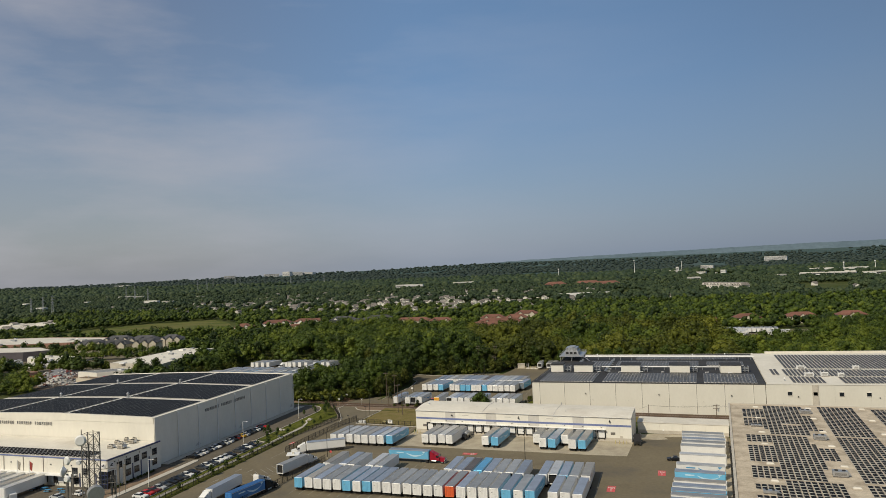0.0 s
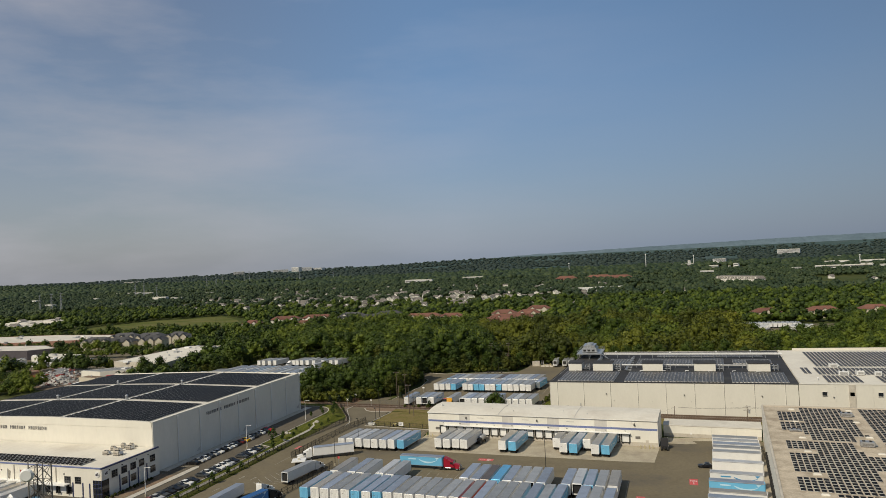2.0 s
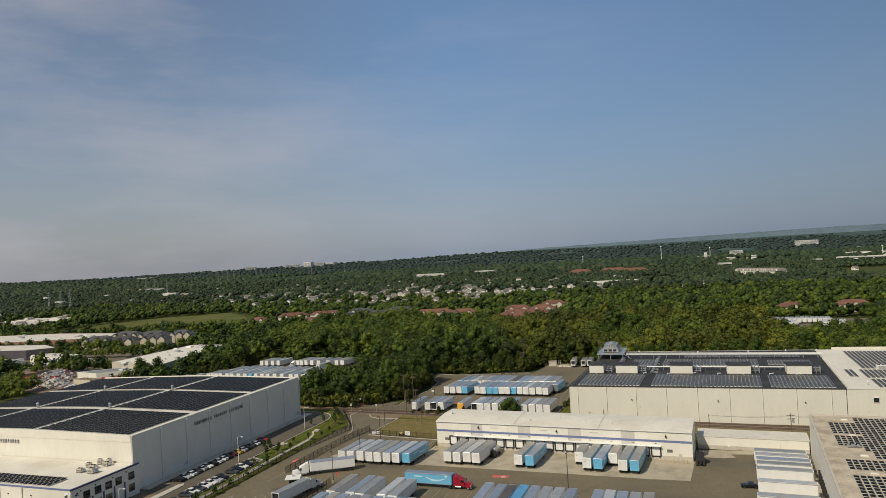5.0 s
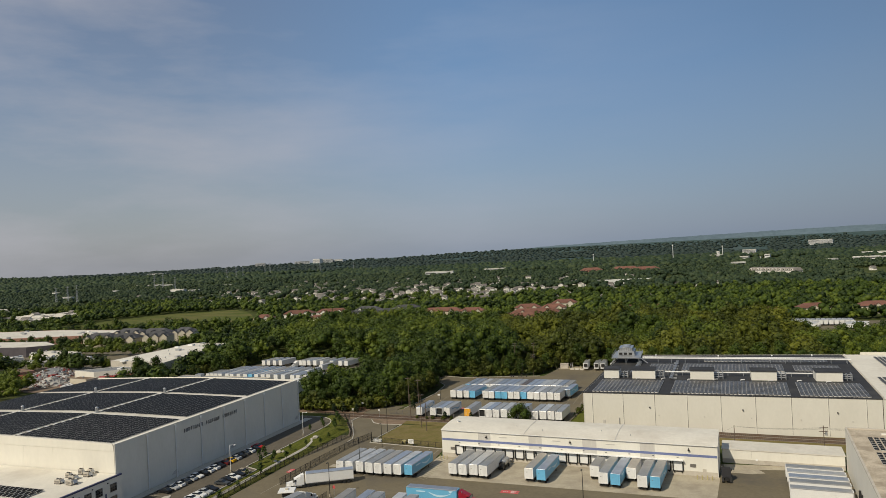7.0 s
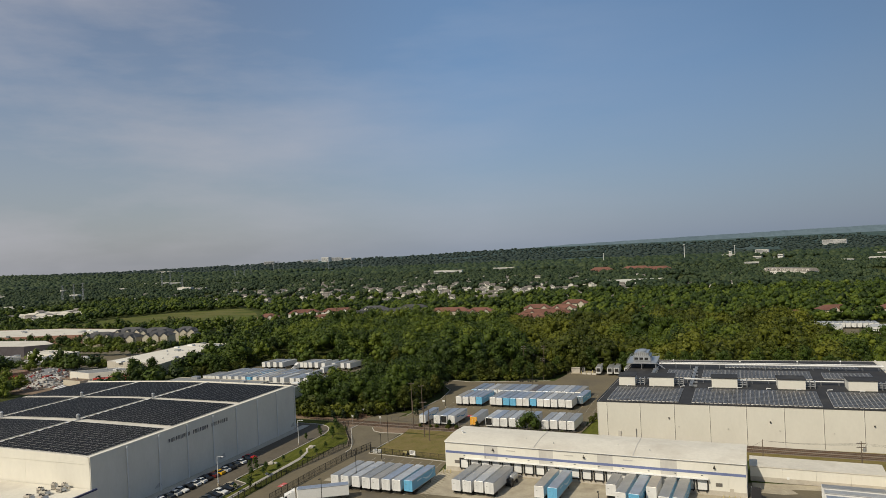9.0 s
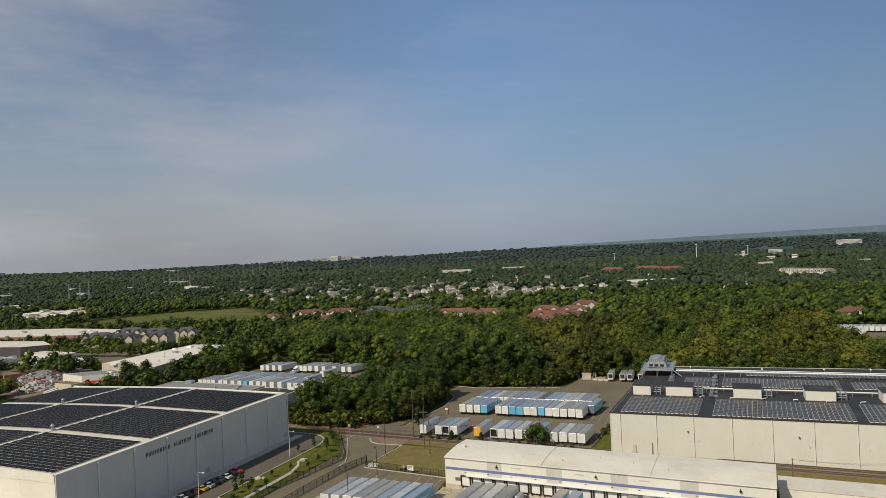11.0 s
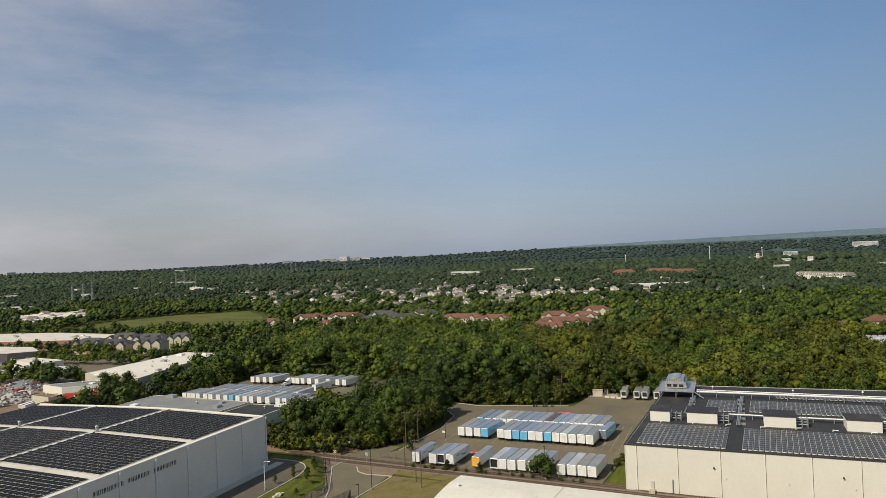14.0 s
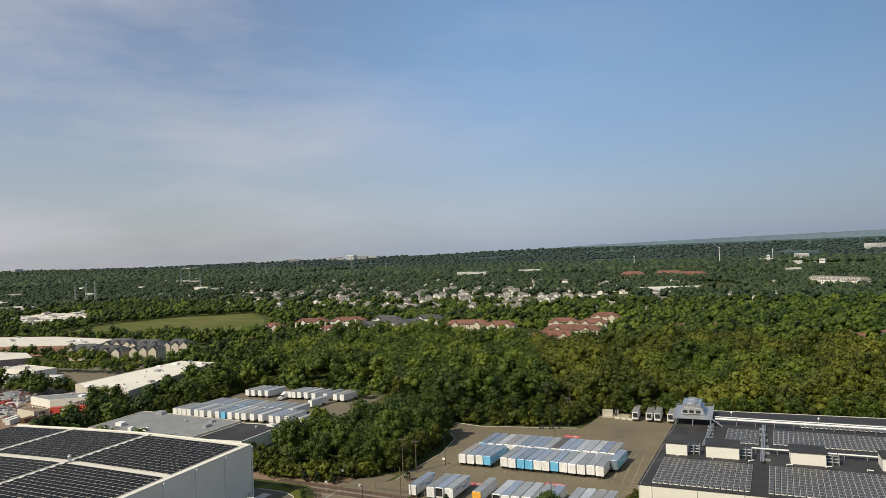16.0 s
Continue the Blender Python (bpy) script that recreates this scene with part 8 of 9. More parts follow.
def house_blocks(seed):
    """The gabled blocks of one house: its main body, then its wings."""
    r = random.Random(seed)
    w, d, h = r.uniform(9, 13), r.uniform(7.5, 9.5), r.choice((3.2, 5.6, 5.8))
    out = [(-w / 2, w / 2, -d / 2, d / 2, h, 2.6, r.choice(("x", "y")), 0.5)]
    if r.random() < 0.7:
        out.append((w / 2 - 0.2, w / 2 + 4.2, -2.6, 2.8, 2.9, 1.6, "y", 0.35))
    if r.random() < 0.5:
        out.append((-w * 0.3, w * 0.1, -d / 2 - 1.6, 0, h - 0.5, 1.7, "y", 0.35))
    return out


def build_house(seed):
    b = thing("house")
    for k, block in enumerate(house_blocks(seed)):
        walls, roof = Shape(), Shape()
        gable_shapes(walls, roof, *block)
        part("wing_wall" if k else "wall", walls, "house_wall", b)
        part("wing_roof" if k else "roof", roof, "house_roof", b)
    return b


def window_rows(b, x0, x1, y, zs, n, size=(1.1, 1.4), normal=-1):
    for z in zs:
        for i in range(n):
            x = x0 + (x1 - x0) * (i + 0.5) / n
            part("window", Shape().box(x - size[0] / 2, x + size[0] / 2, y - 0.08, y + 0.08, z, z + size[1]), "glass", b)


BLOCKS = []


def townhouse_block(x, y, rz, L, D, h, roof, wall, label, gables=2):
    BLOCKS.append((x, y, L))
    b = thing("townhouse_block", pose(x, y, 0, 0, 0, rz))
    hip = Shape()
    o = 0.7
    ins = D / 2
    hip.hexa([(-L / 2 - o, -D / 2 - o, h), (L / 2 + o, -D / 2 - o, h), (L / 2 + o, D / 2 + o, h), (-L / 2 - o, D / 2 + o, h)],
             [(-L / 2 + ins, -0.15, h + D * 0.30), (L / 2 - ins, -0.15, h + D * 0.30), (L / 2 - ins, 0.15, h + D * 0.30), (-L / 2 + ins, 0.15, h + D * 0.30)])
    part("wall", Shape().box(-L / 2, L / 2, -D / 2, D / 2, -0.3, h), wall, b)
    part("roof", hip, roof, b)
    for k in range(gables):
        gx = -L / 2 + L * (k + 0.5) / gables
        gable_block(b, gx - 3.0, gx + 3.0, -D / 2 - 2.0, 0, h - 0.2, 2.6, wall, roof, "y", 0.4)
    window_rows(b, -L / 2 + 1, L / 2 - 1, -D / 2, (0.9, 3.8) if h < 7 else (0.9, 3.8, 6.6), max(3, int(L / 6)))
    tagged(b, label, "apartment building", "apartment blocks")


for x, y, rz, L in ((-262, 714, 8, 40), (-228, 708, 8, 26), (-164, 645, 3, 34), (-158, 684, 3, 46), (-178, 736, 10, 26), (-151, 732, 5, 24), (-150, 786, 5, 26)):
    townhouse_block(x, y, rz, L, 12, 6.4, "red_roof", "beige_siding", "beige townhouses under a red-brown hipped roof")
for x, y, rz, L in ((-456, 684, 10, 20), (-440, 728, 20, 34), (-405, 742, 15, 36), (-380, 668, -10, 22)):
    townhouse_block(x, y, rz, L, 12, 5.4, "red_roof", "house_wall", "white townhouses under a red-brown hipped roof")
for x, y, rz, L in ((-350, 690, 0, 34), (-344, 720, 30, 26), (-320, 712, 40, 30), (-318, 752, 10, 30), (-360, 742, 5, 28)):
    townhouse_block(x, y, rz, L, 12, 7.0, "slate_roof", "house_wall", "white townhouses under a slate-grey roof")
for x, y, rz, L in ((37, 664, 80, 18), (72, 690, 5, 24), (118, 698, 5, 26), (160, 704, 0, 24), (-76, 705, 0, 14), (-50, 712, 0, 12)):
    townhouse_block(x, y, rz, L, 12, 6.0, "red_roof", "beige_siding", "house block under a red-brown hipped roof", 1)
for x, y, rz, L in ((-499, 508, 18, 26), (-470, 505, 14, 26), (-446, 517, 20, 22), (-499, 541, 14, 27), (-468, 539, 16, 27), (-442, 545, 20, 20)):
    townhouse_block(x, y, rz, L, 13, 8.0, "slate_roof", "beige_siding", "three-storey beige apartments under dark grey gables", 3)

HOME_PARK = [(-850, 690), (-790, 686), (-770, 740), (-925, 850), (-955, 775)]


def mobile_home():
    b = thing("mobile_home")
    walls, roof = Shape(), Shape()
    gable_shapes(walls, roof, -9, 9, -3.2, 3.2, 3.0, 0.9, "x", 0.3)
    part("wall", walls, "house_wall", b)
    part("roof", roof, "white_roof", b)
    return b


random.seed(45)
home = None
for k in range(9):
    for i in range(9):
        x, y = -960 + 22 * i + 3 * k, 690 + 17 * k + random.uniform(-1.5, 1.5)
        if not in_poly(x, y, HOME_PARK):
            continue
        m = pose(x, y, 0, 0, 0, random.choice((8, 8, 12, 98)))
        if home is None:
            home = h = mobile_home()
            h.matrix_world = m
        else:
            h = copy_thing(home, m)
        tagged(h, "low pale mobile home with a flat-pitched white roof", "mobile home", "mobile homes")
sheet("park_ground", HOME_PARK, "asphalt_road", "grey lanes of the mobile home park", "pavement", 0.02)
sheet("lawn", [(-1000, 800), (-974, 870), (-1010, 900), (-1040, 830)], "grass", "bright green lawn behind the mobile homes", "grass", 0.03)

HOUSES = [build_house(s) for s in range(5)]
random.seed(41)
spots = []


def free_spot(x, y, gap):
    return in_view(x, y, 3) and all(abs(x - a) > gap or abs(y - c) > gap for a, c in spots)


for cx, cy, sx, sy, n in ((-620, 1010, 60, 50, 22), (-900, 1150, 60, 50, 12), (-540, 1080, 110, 70, 40), (-420, 960, 90, 40, 16), (-700, 1120, 90, 60, 16), (-820, 1290, 120, 80, 16), (-480, 1170, 80, 70, 18), (-600, 1380, 140, 90, 20), (-330, 960, 60, 50, 10), (-230, 1100, 70, 50, 9), (-380, 1480, 160, 90, 14), (-960, 1600, 200, 120, 10), (180, 1250, 110, 80, 6), (-60, 960, 60, 60, 4), (-400, 1120, 50, 60, 8), (-270, 1080, 50, 50, 6), (-300, 1300, 50, 50, 4), (-900, 745, 55, 35, 10), (-825, 668, 22, 10, 4)):
    k = 0
    n = int(1.75 * n)
    for _ in range(n * 6):
        x, y = random.gauss(cx, 1.2 * sx), random.gauss(cy, 1.25 * sy)
        if (y > 880 or x < -790) and free_spot(x, y, 16):
            spots.append((x, y))
            k += 1
        if k >= n:
            break
spots.sort(key=lambda p: p[1])
far_walls, far_roofs = Shape(), Shape()
for i, (x, y) in enumerate(spots):
    m = pose(x, y, 0, 0, 0, random.choice((12, 100, 20, -70, 105)) + random.uniform(-8, 8))
    if i >= 170:
        n_w, n_r = len(far_walls.v), len(far_roofs.v)
        for block in house_blocks(i % 5):
            gable_shapes(far_walls, far_roofs, *block)
        far_walls.moved(m @ Matrix.Scale(0.85, 4), n_w)
        far_roofs.moved(m @ Matrix.Scale(0.85, 4), n_r)
        continue
    if i < 5:
        h = HOUSES[i]
        h.matrix_world = m
    else:
        h = copy_thing(HOUSES[i % 5], m)
    h.scale = (0.85, 0.85, 0.85)
    tagged(h, "pale family house with a pitched shingle roof among trees", "house", "family houses")
far_houses = tagged(part("far_houses", far_walls, "house_wall"), "distant pale family houses scattered among the trees", "houses", "", "stuff")
tagged(part("roofs", far_roofs, "house_roof", far_houses), kind="stuff")


RIDGE = ((-80, 32), (-52, 32), (-45, 28), (-38, 33), (-31, 38), (-24, 44), (-18, 52), (-14, 58), (-8, 57), (0, 58), (8, 61), (35, 62))


def along(a, heights):
    for (a0, h0), (a1, h1) in zip(heights[:-1], heights[1:]):
        if a0 <= a <= a1:
            return h0 + (h1 - h0) * (a - a0) / (a1 - a0)
    return heights[-1][1]


def upland(x, y):
    """Height of the far land, which rises towards the ridge."""
    dx, dy = x - EYE0[0], y - EYE0[1]
    t = min(1.0, max(0.0, (math.hypot(dx, dy) - 2500) / 1950))
    return along(math.degrees(math.atan2(dx, dy)), RIDGE) * t ** 1.7


# ---- far landmarks ----
def mansard_hotel():
    b = thing("mansard_building", pose(102, 1296, 0, 0, 0, -52))
    L = 96
    part("wall", Shape().box(-L / 2, L / 2, -9, 9, -0.3, 9), "house_wall", b)
    part("roof", Shape().hexa([(-L / 2 - 0.6, -9.6, 9), (L / 2 + 0.6, -9.6, 9), (L / 2 + 0.6, 9.6, 9), (-L / 2 - 0.6, 9.6, 9)], [(-L / 2 + 2, -7, 13.6), (L / 2 - 2, -7, 13.6), (L / 2 - 2, 7, 13.6), (-L / 2 + 2, 7, 13.6)]), "house_roof", b)
    for i in range(12):
        x = -L / 2 + L * (i + 0.5) / 12
        d = part("dormer", Shape().box(x - 1.6, x + 1.6, -9.5, -6.5, 9.2, 12.2), "house_wall", b)
        part("pane", Shape().box(x - 0.9, x + 0.9, -9.6, -9.45, 9.8, 11.6), "glass", d)
    window_rows(b, -L / 2 + 2, L / 2 - 2, -9, (1.2, 5.0), 20, (1.4, 1.9))
    tagged(b, "long cream three-storey building with a dormered mansard roof", "apartment building")


mansard_hotel()
flat_building("long_flat_building", [(-176, 1180), (-74, 1204), (-78, 1226), (-180, 1202)], 7, "far_wall", "bright_roof", "long low pale building with a flat roof", "commercial building", 6, 0, 21)
for x, y, w in ((-245, 1650, 50), (-170, 1655, 60), (-120, 1600, 55)):
    townhouse_block(x, y, 10, w, 20, 7, "red_roof", "brick_wall", "distant low brick building under a red-brown roof", 2)
random.seed(51)
for x, y, w, d, h, lab in ((37, 2326, 34, 18, 14, "distant white office block above the trees"), (44, 2330, 8, 8, 24, "distant white stair tower above the trees"), (144, 2512, 40, 20, 22, "distant white office block above the trees"), (-545, 1905, 60, 20, 12, "distant pale commercial building"), (-640, 1760, 44, 18, 14, "distant grey apartment block"), (-690, 1800, 40, 18, 13, "distant grey apartment block"),
                           (-2203, 3762, 60, 30, 46, "distant tall glass office tower"), (-2150, 3790, 60, 30, 42, "distant tall glass office tower"), (-2290, 3720, 90, 30, 36, "distant pale high-rise above the horizon"), (-2090, 3820, 90, 30, 36, "distant pale high-rise above the horizon"), (-2480, 3560, 60, 30, 38, "distant white high-rise above the horizon"),
                           (-3522, 2570, 50, 40, 40, "distant square grey high-rise"), (-3000, 2600, 140, 40, 16, "distant white commercial building"), (-2700, 2950, 120, 40, 18, "distant white commercial building"), (430, 2000, 130, 40, 13, "distant wide tan store building"), (350, 1730, 110, 36, 11, "distant wide tan store building"), (455, 1690, 90, 36, 11, "distant wide tan store building"), (480, 3380, 90, 30, 30, "distant white hall above the trees"), (520, 1500, 150, 60, 9, "distant wide pale store building"), (600, 1420, 120, 40, 8, "distant wide pale store building"), (430, 1330, 60, 20, 7, "distant low pale building"),
                           (-1010, 1010, 60, 20, 6, "low pale building near the pylons"), (-1120, 880, 70, 24, 6, "low pale building beyond the meadow"), (-900, 1010, 50, 18, 5, "low tan building beyond the meadow"), (-1300, 960, 80, 30, 7, "low pale building beyond the meadow")):
    b = thing("distant_building", pose(x, y, 0.4 * upland(x, y), 0, 0, random.choice((10, 30, -15))))
    part("wall", Shape().box(-w / 2, w / 2, -d / 2, d / 2, -0.3, h), "far_wall", b)
    part("roof", Shape().box(-w / 2 - 0.4, w / 2 + 0.4, -d / 2 - 0.4, d / 2 + 0.4, h, h + 0.8), "bright_roof", b)
    fl = max(1, int(h / 3.6))
    for k in range(fl):
        part("window_band", Shape().box(-w / 2 + 1, w / 2 - 1, -d / 2 - 0.1, -d / 2 + 0.1, k * 3.6 + 1.2, k * 3.6 + 2.7), "glass", b)
    tagged(b, lab, "building", "distant buildings")


random.seed(53)
FAR_BLOCK = []
for k in range(46):
    a = radians(random.uniform(-58, -36) if k < 26 else random.uniform(-2, 15))
    d = random.uniform(1500, 3300)
    x, y = EYE0[0] + d * math.sin(a), EYE0[1] + d * math.cos(a)
    m = pose(x, y, 0, 0, 0, random.choice((12, 30, -20)))
    if FAR_BLOCK:
        b = copy_thing(FAR_BLOCK[0], m)
    else:
        b = thing("low_block", m)
        part("wall", Shape().box(-20, 20, -9, 9, -0.3, 10), "far_wall", b)
        part("roof", Shape().box(-20.4, 20.4, -9.4, 9.4, 10, 10.7), "bright_roof", b)
        part("window_band", Shape().box(-18, 18, -9.1, -8.9, 6.2, 7.8), "glass", b)
        FAR_BLOCK.append(b)
    b.scale = (random.uniform(0.3, 0.95), 0.7, random.uniform(0.8, 1.15))
    tagged(b, "low pale commercial block among distant trees", "building", "distant blocks")


def build_pylon(h):
    p = thing("power_pylon")
    w = 1.7
    for x in (-1, 1):
        for y in (-1, 1):
            part("leg", Shape().tube((x * w, y * w, 0), (x * 0.5, y * 0.5, h), 0.2, 5, 0.14), "galvanised", p)
    br = Shape()
    n = 9
    for k in range(n):
        z0, z1 = h * k / n, h * (k + 1) / n
        a0, a1 = w - (w - 0.5) * k / n, w - (w - 0.5) * (k + 1) / n
        for s in (-1, 1):
            br.tube((-a0, s * a0, z0), (a1, s * a1, z1), 0.11, 4).tube((a0, s * a0, z0), (-a1, s * a1, z1), 0.11, 4)
            br.tube((s * a0, -a0, z0), (s * a1, a1, z1), 0.11, 4)
    part("bracing", br, "galvanised", p)
    for z in (h * 0.66, h * 0.8, h * 0.94):
        part("crossarm", Shape().hexa([(-4.0, -0.1, z), (4.0, -0.1, z), (4.0, 0.1, z), (-4.0, 0.1, z)], [(-0.8, -0.5, z + 1.5), (0.8, -0.5, z + 1.5), (0.8, 0.5, z + 1.5), (-0.8, 0.5, z + 1.5)]), "galvanised", p)
    return p


PYLON = build_pylon(38)
for i, (x, y, s) in enumerate(((-1100, 1000, 1.0), (-1072, 995, 1.05), (-1140, 1010, 0.95), (-1367, 1502, 1.1), (-1335, 1498, 1.15), (-1215, 1407, 1.0), (-1546, 2034, 1.25), (-1500, 2024, 1.3), (-1640, 2250, 1.2), (-1759, 2566, 1.4), (-1722, 2549, 1.45), (-1450, 2500, 1.2), (-1330, 2560, 1.1))):
    m = pose(x, y, 0, 0, 0, 35)
    t = PYLON if i == 0 else copy_thing(PYLON, m)
    if i == 0:
        t.matrix_world = m
    t.scale = (s, s, s)
    tagged(t, "grey lattice power pylon above the far trees", "pylon", "power pylons")
for x, y, h in ((-85.7, 2262, 52), (60, 2450, 40), (-330, 2300, 34), (420, 1900, 30), (500, 1950, 30)):
    t = thing("antenna_tower", pose(x, y, 0))
    part("shaft", Shape().tube((0, 0, 0), (0, 0, h), 1.0, 8, 0.7), "white_metal", t)
    part("antenna_ring", Shape().tube((0, 0, h - 3), (0, 0, h), 2.0, 10), "white_metal", t)
    tagged(t, "slim pale antenna tower above distant trees", "antenna tower", "antenna towers")

random.seed(71)
for k in range(10):
    put_trailer(-560 + 15 * k, 405 + random.uniform(0, 26), random.choice((-75, -80, 12, 100)), WHITE, None, random.choice((PALE, GREY)), 11, "shut", "", 0.0, "in the industrial yard", "scrapyard trailers")
# trailers and paving beside the woods, east
sheet("east_lot_pavement", [(40, 580), (112, 574), (116, 640), (42, 645)], "asphalt_road", "grey asphalt of the eastern trailer lot", "pavement", 0.02)
sheet("van_park_pavement", [(44, 480), (150, 486), (150, 520), (44, 512)], "asphalt_road", "grey asphalt of the van park", "pavement", 0.02)
row(tuple(44 + 3.4 * k for k in range(16)), 610, 0, "Wp " * 13, 13.0, "in the eastern lot", "eastern lot trailers", 0.02, 0.5)
for k in range(4):
    put_trailer(46 + 1.5 * k, 588 + 4.2 * k, -88, WHITE, None, PALE, 13.5, "shut", "", 0.02, "in the eastern lot", "eastern lot trailers")
    put_trailer(76 + 1.5 * k, 588 + 4.2 * k, -88, WHITE, None, PALE, 13.5, "shut", "", 0.02, "in the eastern lot", "eastern lot trailers")
sheet("townhouse_pavement", [(-205, 652), (-182, 648), (-182, 700), (-205, 704)], "asphalt_road", "grey parking court between the townhouses", "pavement", 0.03)
sheet("meadow", [(-655, 598), (-705, 640), (-722, 722), (-702, 797), (-625, 858), (-560, 802), (-478, 700), (-440, 640), (-520, 632), (-600, 610)], "meadow", "wide green meadow before distant woods", "grass", 0.02)
sheet("lawn", [(-508, 489), (-414, 500), (-396, 495), (-396, 520), (-505, 512)], "grass", "green lawn before the apartments", "grass", 0.03)
sheet("lawn", [(-300, 990), (-262, 985), (-255, 1030), (-300, 1035)], "grass", "green lawn among the houses", "grass", 0.03)
sheet("parking_pavement", [(-505, 462), (-418, 472), (-414, 499), (-503, 488)], "asphalt_road", "grey asphalt parking before the apartments", "pavement", 0.02)
random.seed(61)
for k in range(14):
    put_car(-497 + 5.4 * k, 470 + 1.6 * k + random.choice((0, 7)), random.choice((5, 185)), random.choice(("white", "silver", "black", "dark grey", "navy")), 0.02, where="before the apartments", group="apartment cars")


for k in range(12):
    put_car(-203 + 3.4 * (k % 6), 660 + 22 * (k // 6), random.choice((5, 185)), random.choice(("white", "silver", "black", "dark grey", "navy")), 0.03, where="between the townhouses", group="townhouse cars")


# ---- middle and far woods ----
CLEAR = [[(-352, 318), (-318, 326), (-321, 392), (-352, 360)], W1, W2, W4, W5, W6, lot_ring, [(-382, 388), (-321, 384), (-341, 486), (-383, 486)], [(-292, 322), (-200, 325), (-196, 372), (-196, 430), (-284, 440), (-290, 420)], [(-445, 330), (-325, 325), (-322, 392), (-378, 398), (-445, 402)],
         [(-660, 392), (-380, 390), (-380, 455), (-530, 490), (-530, 520), (-660, 520)], [(-760, 464), (-592, 492), (-502, 518), (-518, 568), (-612, 575), (-760, 550)], [(-655, 592), (-710, 638), (-728, 722), (-706, 802), (-625, 864), (-554, 806), (-472, 702), (-434, 634), (-520, 626), (-600, 604)], [(-520, 490), (-425, 485), (-422, 562), (-520, 562)],
         [(-292, 630), (-128, 622), (-118, 800), (-180, 800), (-290, 735)], [(-490, 640), (-300, 626), (-296, 772), (-460, 768)], [(-300, 150), (200, 150), (200, 415), (-300, 325)], [(36, 530), (120, 530), (122, 648), (36, 648)], [(40, 474), (155, 480), (155, 524), (40, 516)], [(20, 640), (175, 650), (175, 716), (20, 700)], [(-518, 458), (-402, 466), (-396, 505), (-510, 510)], HOME_PARK, CLEARING,
         [(50, 1255), (75, 1345), (140, 1345), (150, 1245)], [(-190, 1165), (-60, 1190), (-60, 1232), (-190, 1210)], [(-308, 980), (-248, 980), (-248, 1040), (-308, 1040)]]


def blocked(x, y):
    return any(in_poly(x, y, c) for c in CLEAR)


mid, mid2, far = [], [], []
sp = np.array(spots)


def shades(x, y):
    """Whether a tree here would stand on a house or close before it."""
    dx, dy = np.abs(sp[:, 0] - x - 0.4 * (y - sp[:, 1])), sp[:, 1] - y
    return bool(np.any((dx < 8) & (dy > -9) & (dy < 34)))


for y in np.arange(330, 1000, 9.5):
    for x in np.arange(-1000, 420, 10.0):
        px, py = x + rng.uniform(-4.4, 4.4), y + rng.uniform(-4.2, 4.2)
        if not in_view(px, py, 2) or blocked(px, py):
            continue
        if py < 480 and px > -190:
            continue
        if shades(px, py):
            continue
        if py < 640 and px < -300 and noise.noise((px * 0.013, py * 0.013, 7)) < -0.36:
            continue
        mid.append((px, py))
for y in np.arange(1000, 1900, 13.5):
    for x in np.arange(-1900, 700, 15.0):
        px, py = x + rng.uniform(-6.5, 6.5), y + rng.uniform(-6, 6)
        if not in_view(px, py, 1) or blocked(px, py) or shades(px, py):
            continue
        if noise.noise((px * 0.006, py * 0.006, 11)) < -0.32:
            continue
        mid2.append((px, py))
y = 1900.0
while y < 4300:
    g_ = 15 + (y - 1900) * 0.010
    for x in np.arange(-4300, 1700, g_):
        px, py = x + rng.uniform(-0.45, 0.45) * g_, y + rng.uniform(-0.45, 0.45) * g_
        if in_view(px, py) and px * px + py * py < 4500 ** 2:
            if noise.noise((px * 0.003, py * 0.003, 17)) > -0.36:
                far.append((px, py))
    y += g_ * 1.25
for y in np.arange(900, 1900, 18.0):
    for x in np.arange(-3400, -1900, 19.0):
        px, py = x + rng.uniform(-8, 8), y + rng.uniform(-8, 8)
        if in_view(px, py) and noise.noise((px * 0.004, py * 0.004, 29)) > -0.3:
            far.append((px, py))
for x in np.arange(-1900, -1000, 17.0):
    for y in np.arange(560, 1000, 15.0):
        px, py = x + rng.uniform(-7, 7), y + rng.uniform(-7, 7)
        if in_view(px, py) and not blocked(px, py) and noise.noise((px * 0.005, py * 0.005, 23)) > -0.15:
            mid2.append((px, py))
tm = [crown_arrays(np.random.default_rng(140 + i), 5.2, 9.8 + 0.8 * i, 4, 28, 1.15, 0.12, up=0.6, core=0.9) for i in range(5)]
tm2 = [crown_arrays(np.random.default_rng(160 + i), 6.6, 9.0 + 0.8 * i, 3, 9, 1.7, 0.1, up=0.6, core=0.94) for i in range(4)]
tf = []
for i in range(4):
    r_ = np.random.default_rng(180 + i)
    v = ICO0[0] * (1 + r_.uniform(-0.3, 0.25, (len(ICO0[0]), 1))) * np.array((8.6, 8.6, 6.8)) + np.array((0, 0, 6.4))
    tf.append((v, ICO0[1]))
for ax, ay, bx, by, n_, w_ in ((-640, 480, -515, 508, 18, 5), (-400, 500, -350, 496, 10, 6), (-445, 402, -382, 396, 10, 3), (-640, 395, -450, 388, 22, 8), (-700, 466, -640, 480, 8, 5), (-300, 322, -226, 321, 8, 2), (-378, 488, -345, 488, 7, 4), (28, 652, 178, 664, 44, 6)):
    for k in range(n_):
        t_ = (k + rng.uniform(-0.3, 0.3)) / n_
        mid.append((ax + (bx - ax) * t_ + rng.uniform(-w_, w_), ay + (by - ay) * t_ + rng.uniform(-w_, w_)))
gardens = []
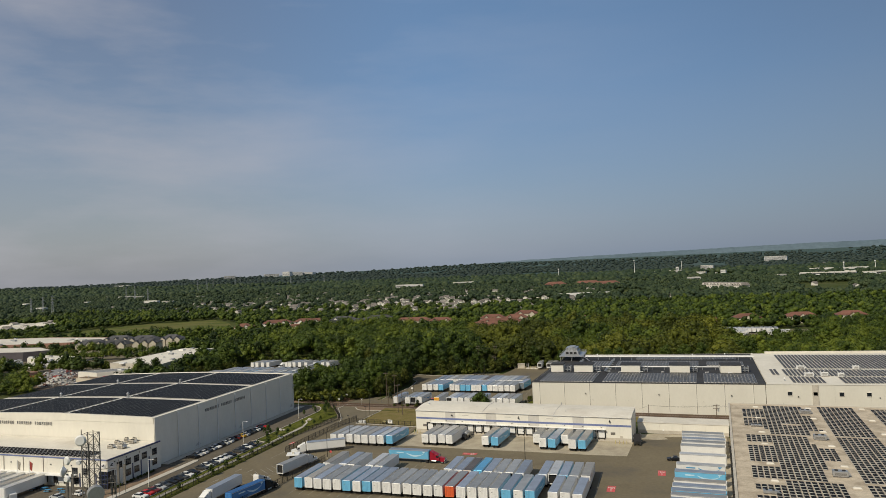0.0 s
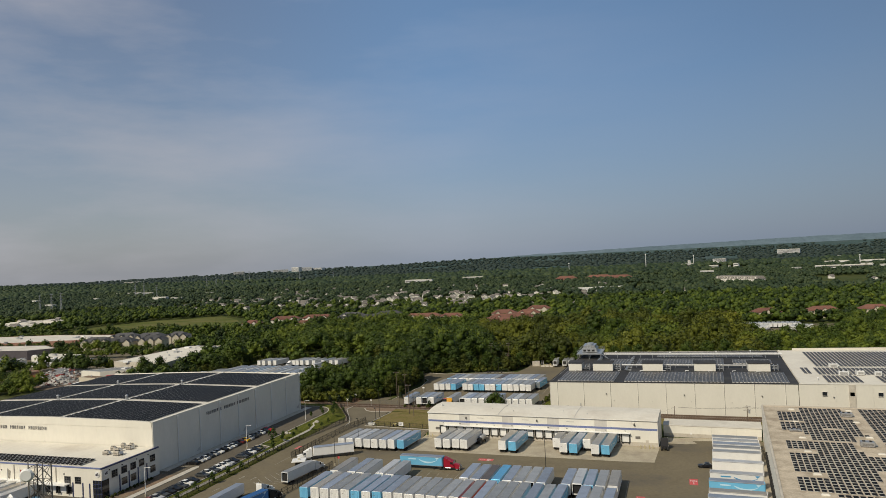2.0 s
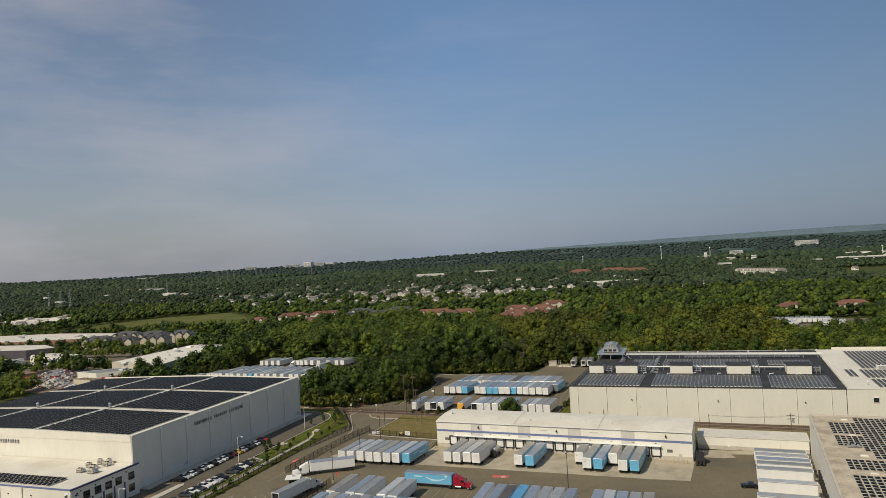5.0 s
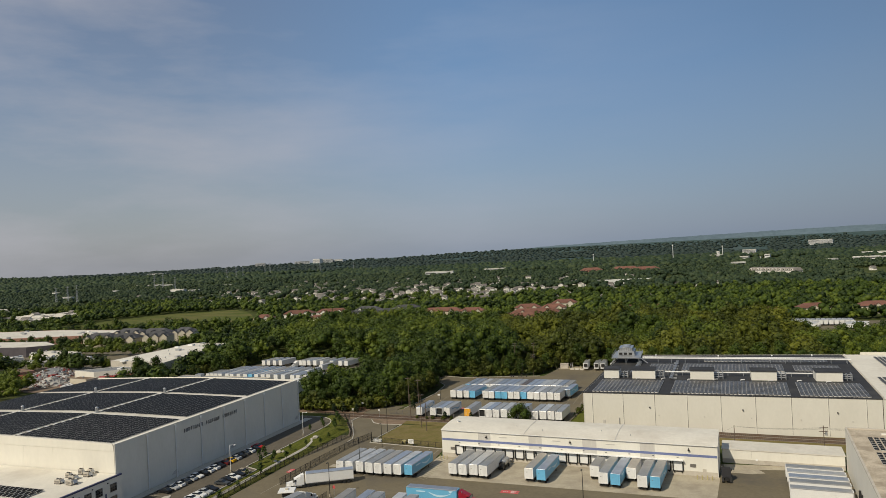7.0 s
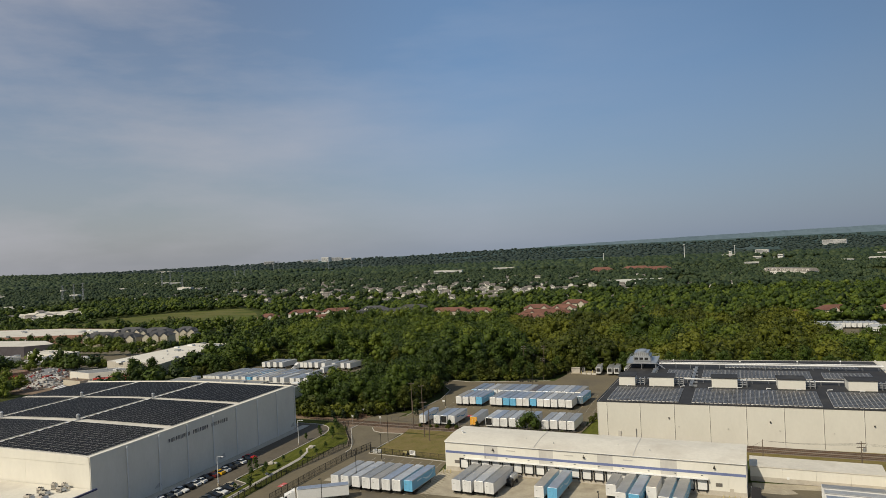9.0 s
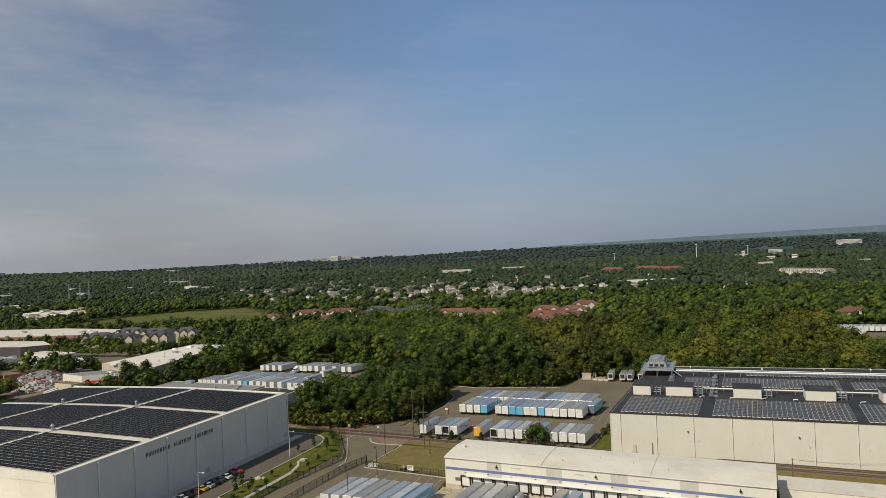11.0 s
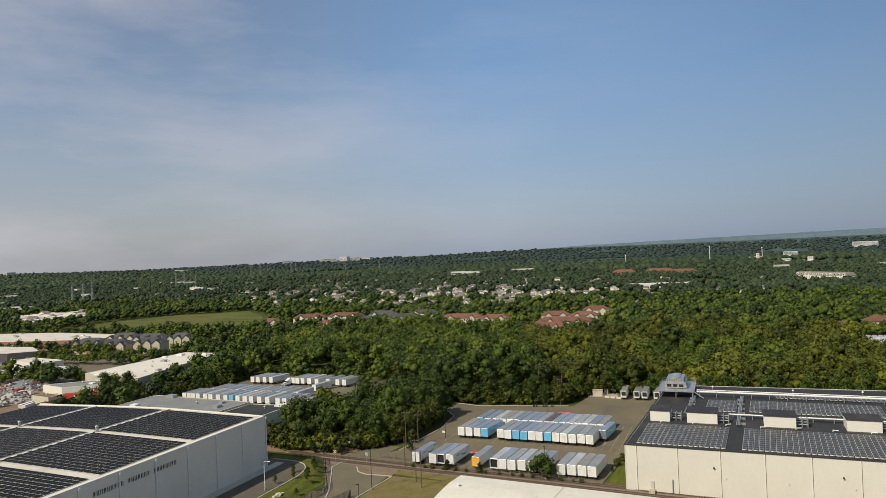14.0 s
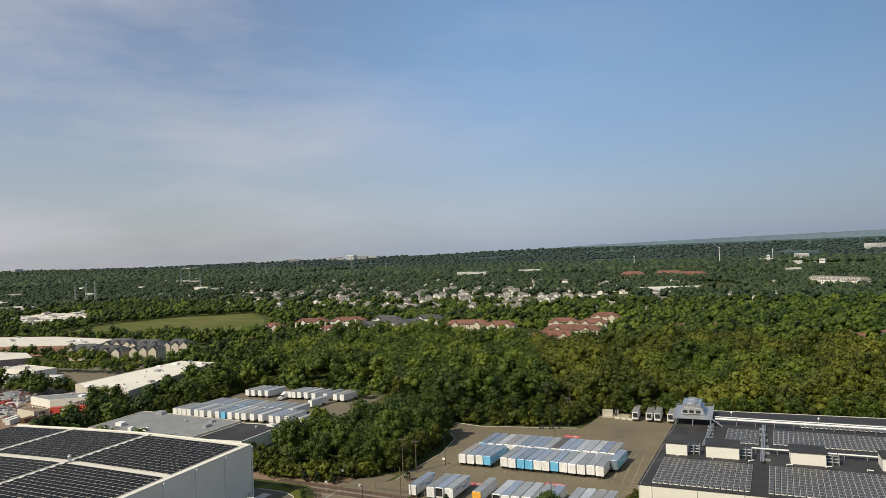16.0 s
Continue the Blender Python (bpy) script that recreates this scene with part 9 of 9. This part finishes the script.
for ring in ([(-292, 632), (-128, 624), (-118, 800), (-180, 800), (-290, 735)], [(-490, 640), (-300, 626), (-296, 772), (-460, 768)], [(20, 640), (175, 650), (175, 716), (20, 700)]):
    for x, y in scatter(ring, 11.0, rng):
        if all(abs(x - a) > L / 2 + 5 or not -22 < y - c < 12 for a, c, L in BLOCKS) and not (-208 < x < -180 and 645 < y < 706):
            gardens.append((x, y))
street = []
for ax, ay, bx, by, n_, w_ in ((-516, 494, -402, 490, 26, 4), (-500, 458, -408, 462, 18, 3), (-447, 393, -380, 405, 18, 4), (-340, 389, -330, 395, 2, 1)):
    for k in range(n_):
        t_ = (k + rng.uniform(-0.3, 0.3)) / n_
        street.append((ax + (bx - ax) * t_ + rng.uniform(-w_, w_), ay + (by - ay) * t_ + rng.uniform(-w_, w_)))
street += scatter([(-388, 306), (-354, 313), (-364, 330), (-380, 341), (-390, 340)], 8.0, rng)
street += scatter([(-445, 322), (-378, 312), (-372, 340), (-392, 344), (-445, 362)], 8.0, rng)
wood("garden_trees", gardens, tm, "leaf_wood", "green garden trees between the townhouses", rng, 0.5, 0.9)
wood("street_trees", street, tmpl, "leaf_wood", "dark green trees between the industrial lots", rng, 0.36, 0.64)
tn = [crown_arrays(np.random.default_rng(150 + i), 5.2, 9.8 + 0.8 * i, 5, 100, 0.95, 0.12, up=0.6, core=0.7) for i in range(5)]
wood("middle_woods", [p for p in mid if p[1] < 640], tn, "leaf_wood", "broken green woods round the lots and buildings", rng, 0.65, 1.2)
wood("middle_woods", [p for p in mid if p[1] >= 640], tm, "leaf_wood", "broken green woods between houses and meadow", rng, 0.7, 1.15)
# next two: leaf colour carries a light haze tint
wood("middle_woods", mid2, tm2, "leaf_haze_green", "green trees among the distant houses, slightly blued by painted haze", rng, 0.75, 1.2)
wood("far_woods", [p for p in far if p[1] < 2700], tf, "leaf_haze_green", "distant dark green woods, slightly blued by painted haze", rng, 0.8, 1.3, upland)
# flatter crowns, their blue-green stands in for haze
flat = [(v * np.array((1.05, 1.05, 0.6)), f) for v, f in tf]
wood("far_woods", [p for p in far if p[1] >= 2700], flat, "leaf_haze_blue", "far dark woods, blue-green with painted haze, rising to the horizon", rng, 0.8, 1.4, upland)


# ---- far land and hills on the horizon ----
far_land = Shape()
steps, turns = (2500, 3000, 3400, 3800, 4150, 4450), range(-75, 31)
for a in turns:
    for d in steps:
        x, y = EYE0[0] + d * math.sin(radians(a)), EYE0[1] + d * math.cos(radians(a))
        far_land.v.append((x, y, upland(x, y) - (0.6 if d == 2500 else 0.0)))
for i in range(len(turns) - 1):
    for j in range(len(steps) - 1):
        k = i * len(steps) + j
        far_land.f.append((k, k + len(steps), k + len(steps) + 1, k + 1))
# its blue-green imitates haze over the far land
tagged(part("backdrop_land", far_land, "hill_haze_green"), "far wooded land in haze-blued green rising to a low ridge", "hills", "", "structure")


def ridge(name, radius, heights, mat, label, depth, seed):
    """A long low ridge round the view; heights: (bearing in degrees, metres) along it."""
    r_ = random.Random(seed)
    s = Shape()
    n = 420
    rings = []
    for i in range(n + 1):
        a = -75 + 105 * i / n
        h = along(a, heights) + 3.0 * noise.noise((a * 0.9, seed, 0)) + r_.uniform(-1.2, 1.2)
        q = radians(a)
        rings.append([(EYE0[0] + math.sin(q) * rr, EYE0[1] + math.cos(q) * rr, zz) for rr, zz in ((radius - depth, -3), (radius - depth * 0.4, h * 0.6), (radius, h))])
    for i in range(n):
        for j in range(2):
            s.face(rings[i][j], rings[i + 1][j], rings[i + 1][j + 1], rings[i][j + 1])
    return tagged(part(name, s, mat), label, "hills", "", "structure")


# backdrop hills with the haze in their colour
ridge("backdrop_hills", 4800, ((-80, 10), (-20, 14), (-14, 56), (-12, 66), (-8, 73), (-4, 80), (0, 86), (4, 91), (8, 97), (15, 99), (35, 99)), "hill_haze_blue", "far hills beyond the ridge, painted pale blue for haze", 200, 5)
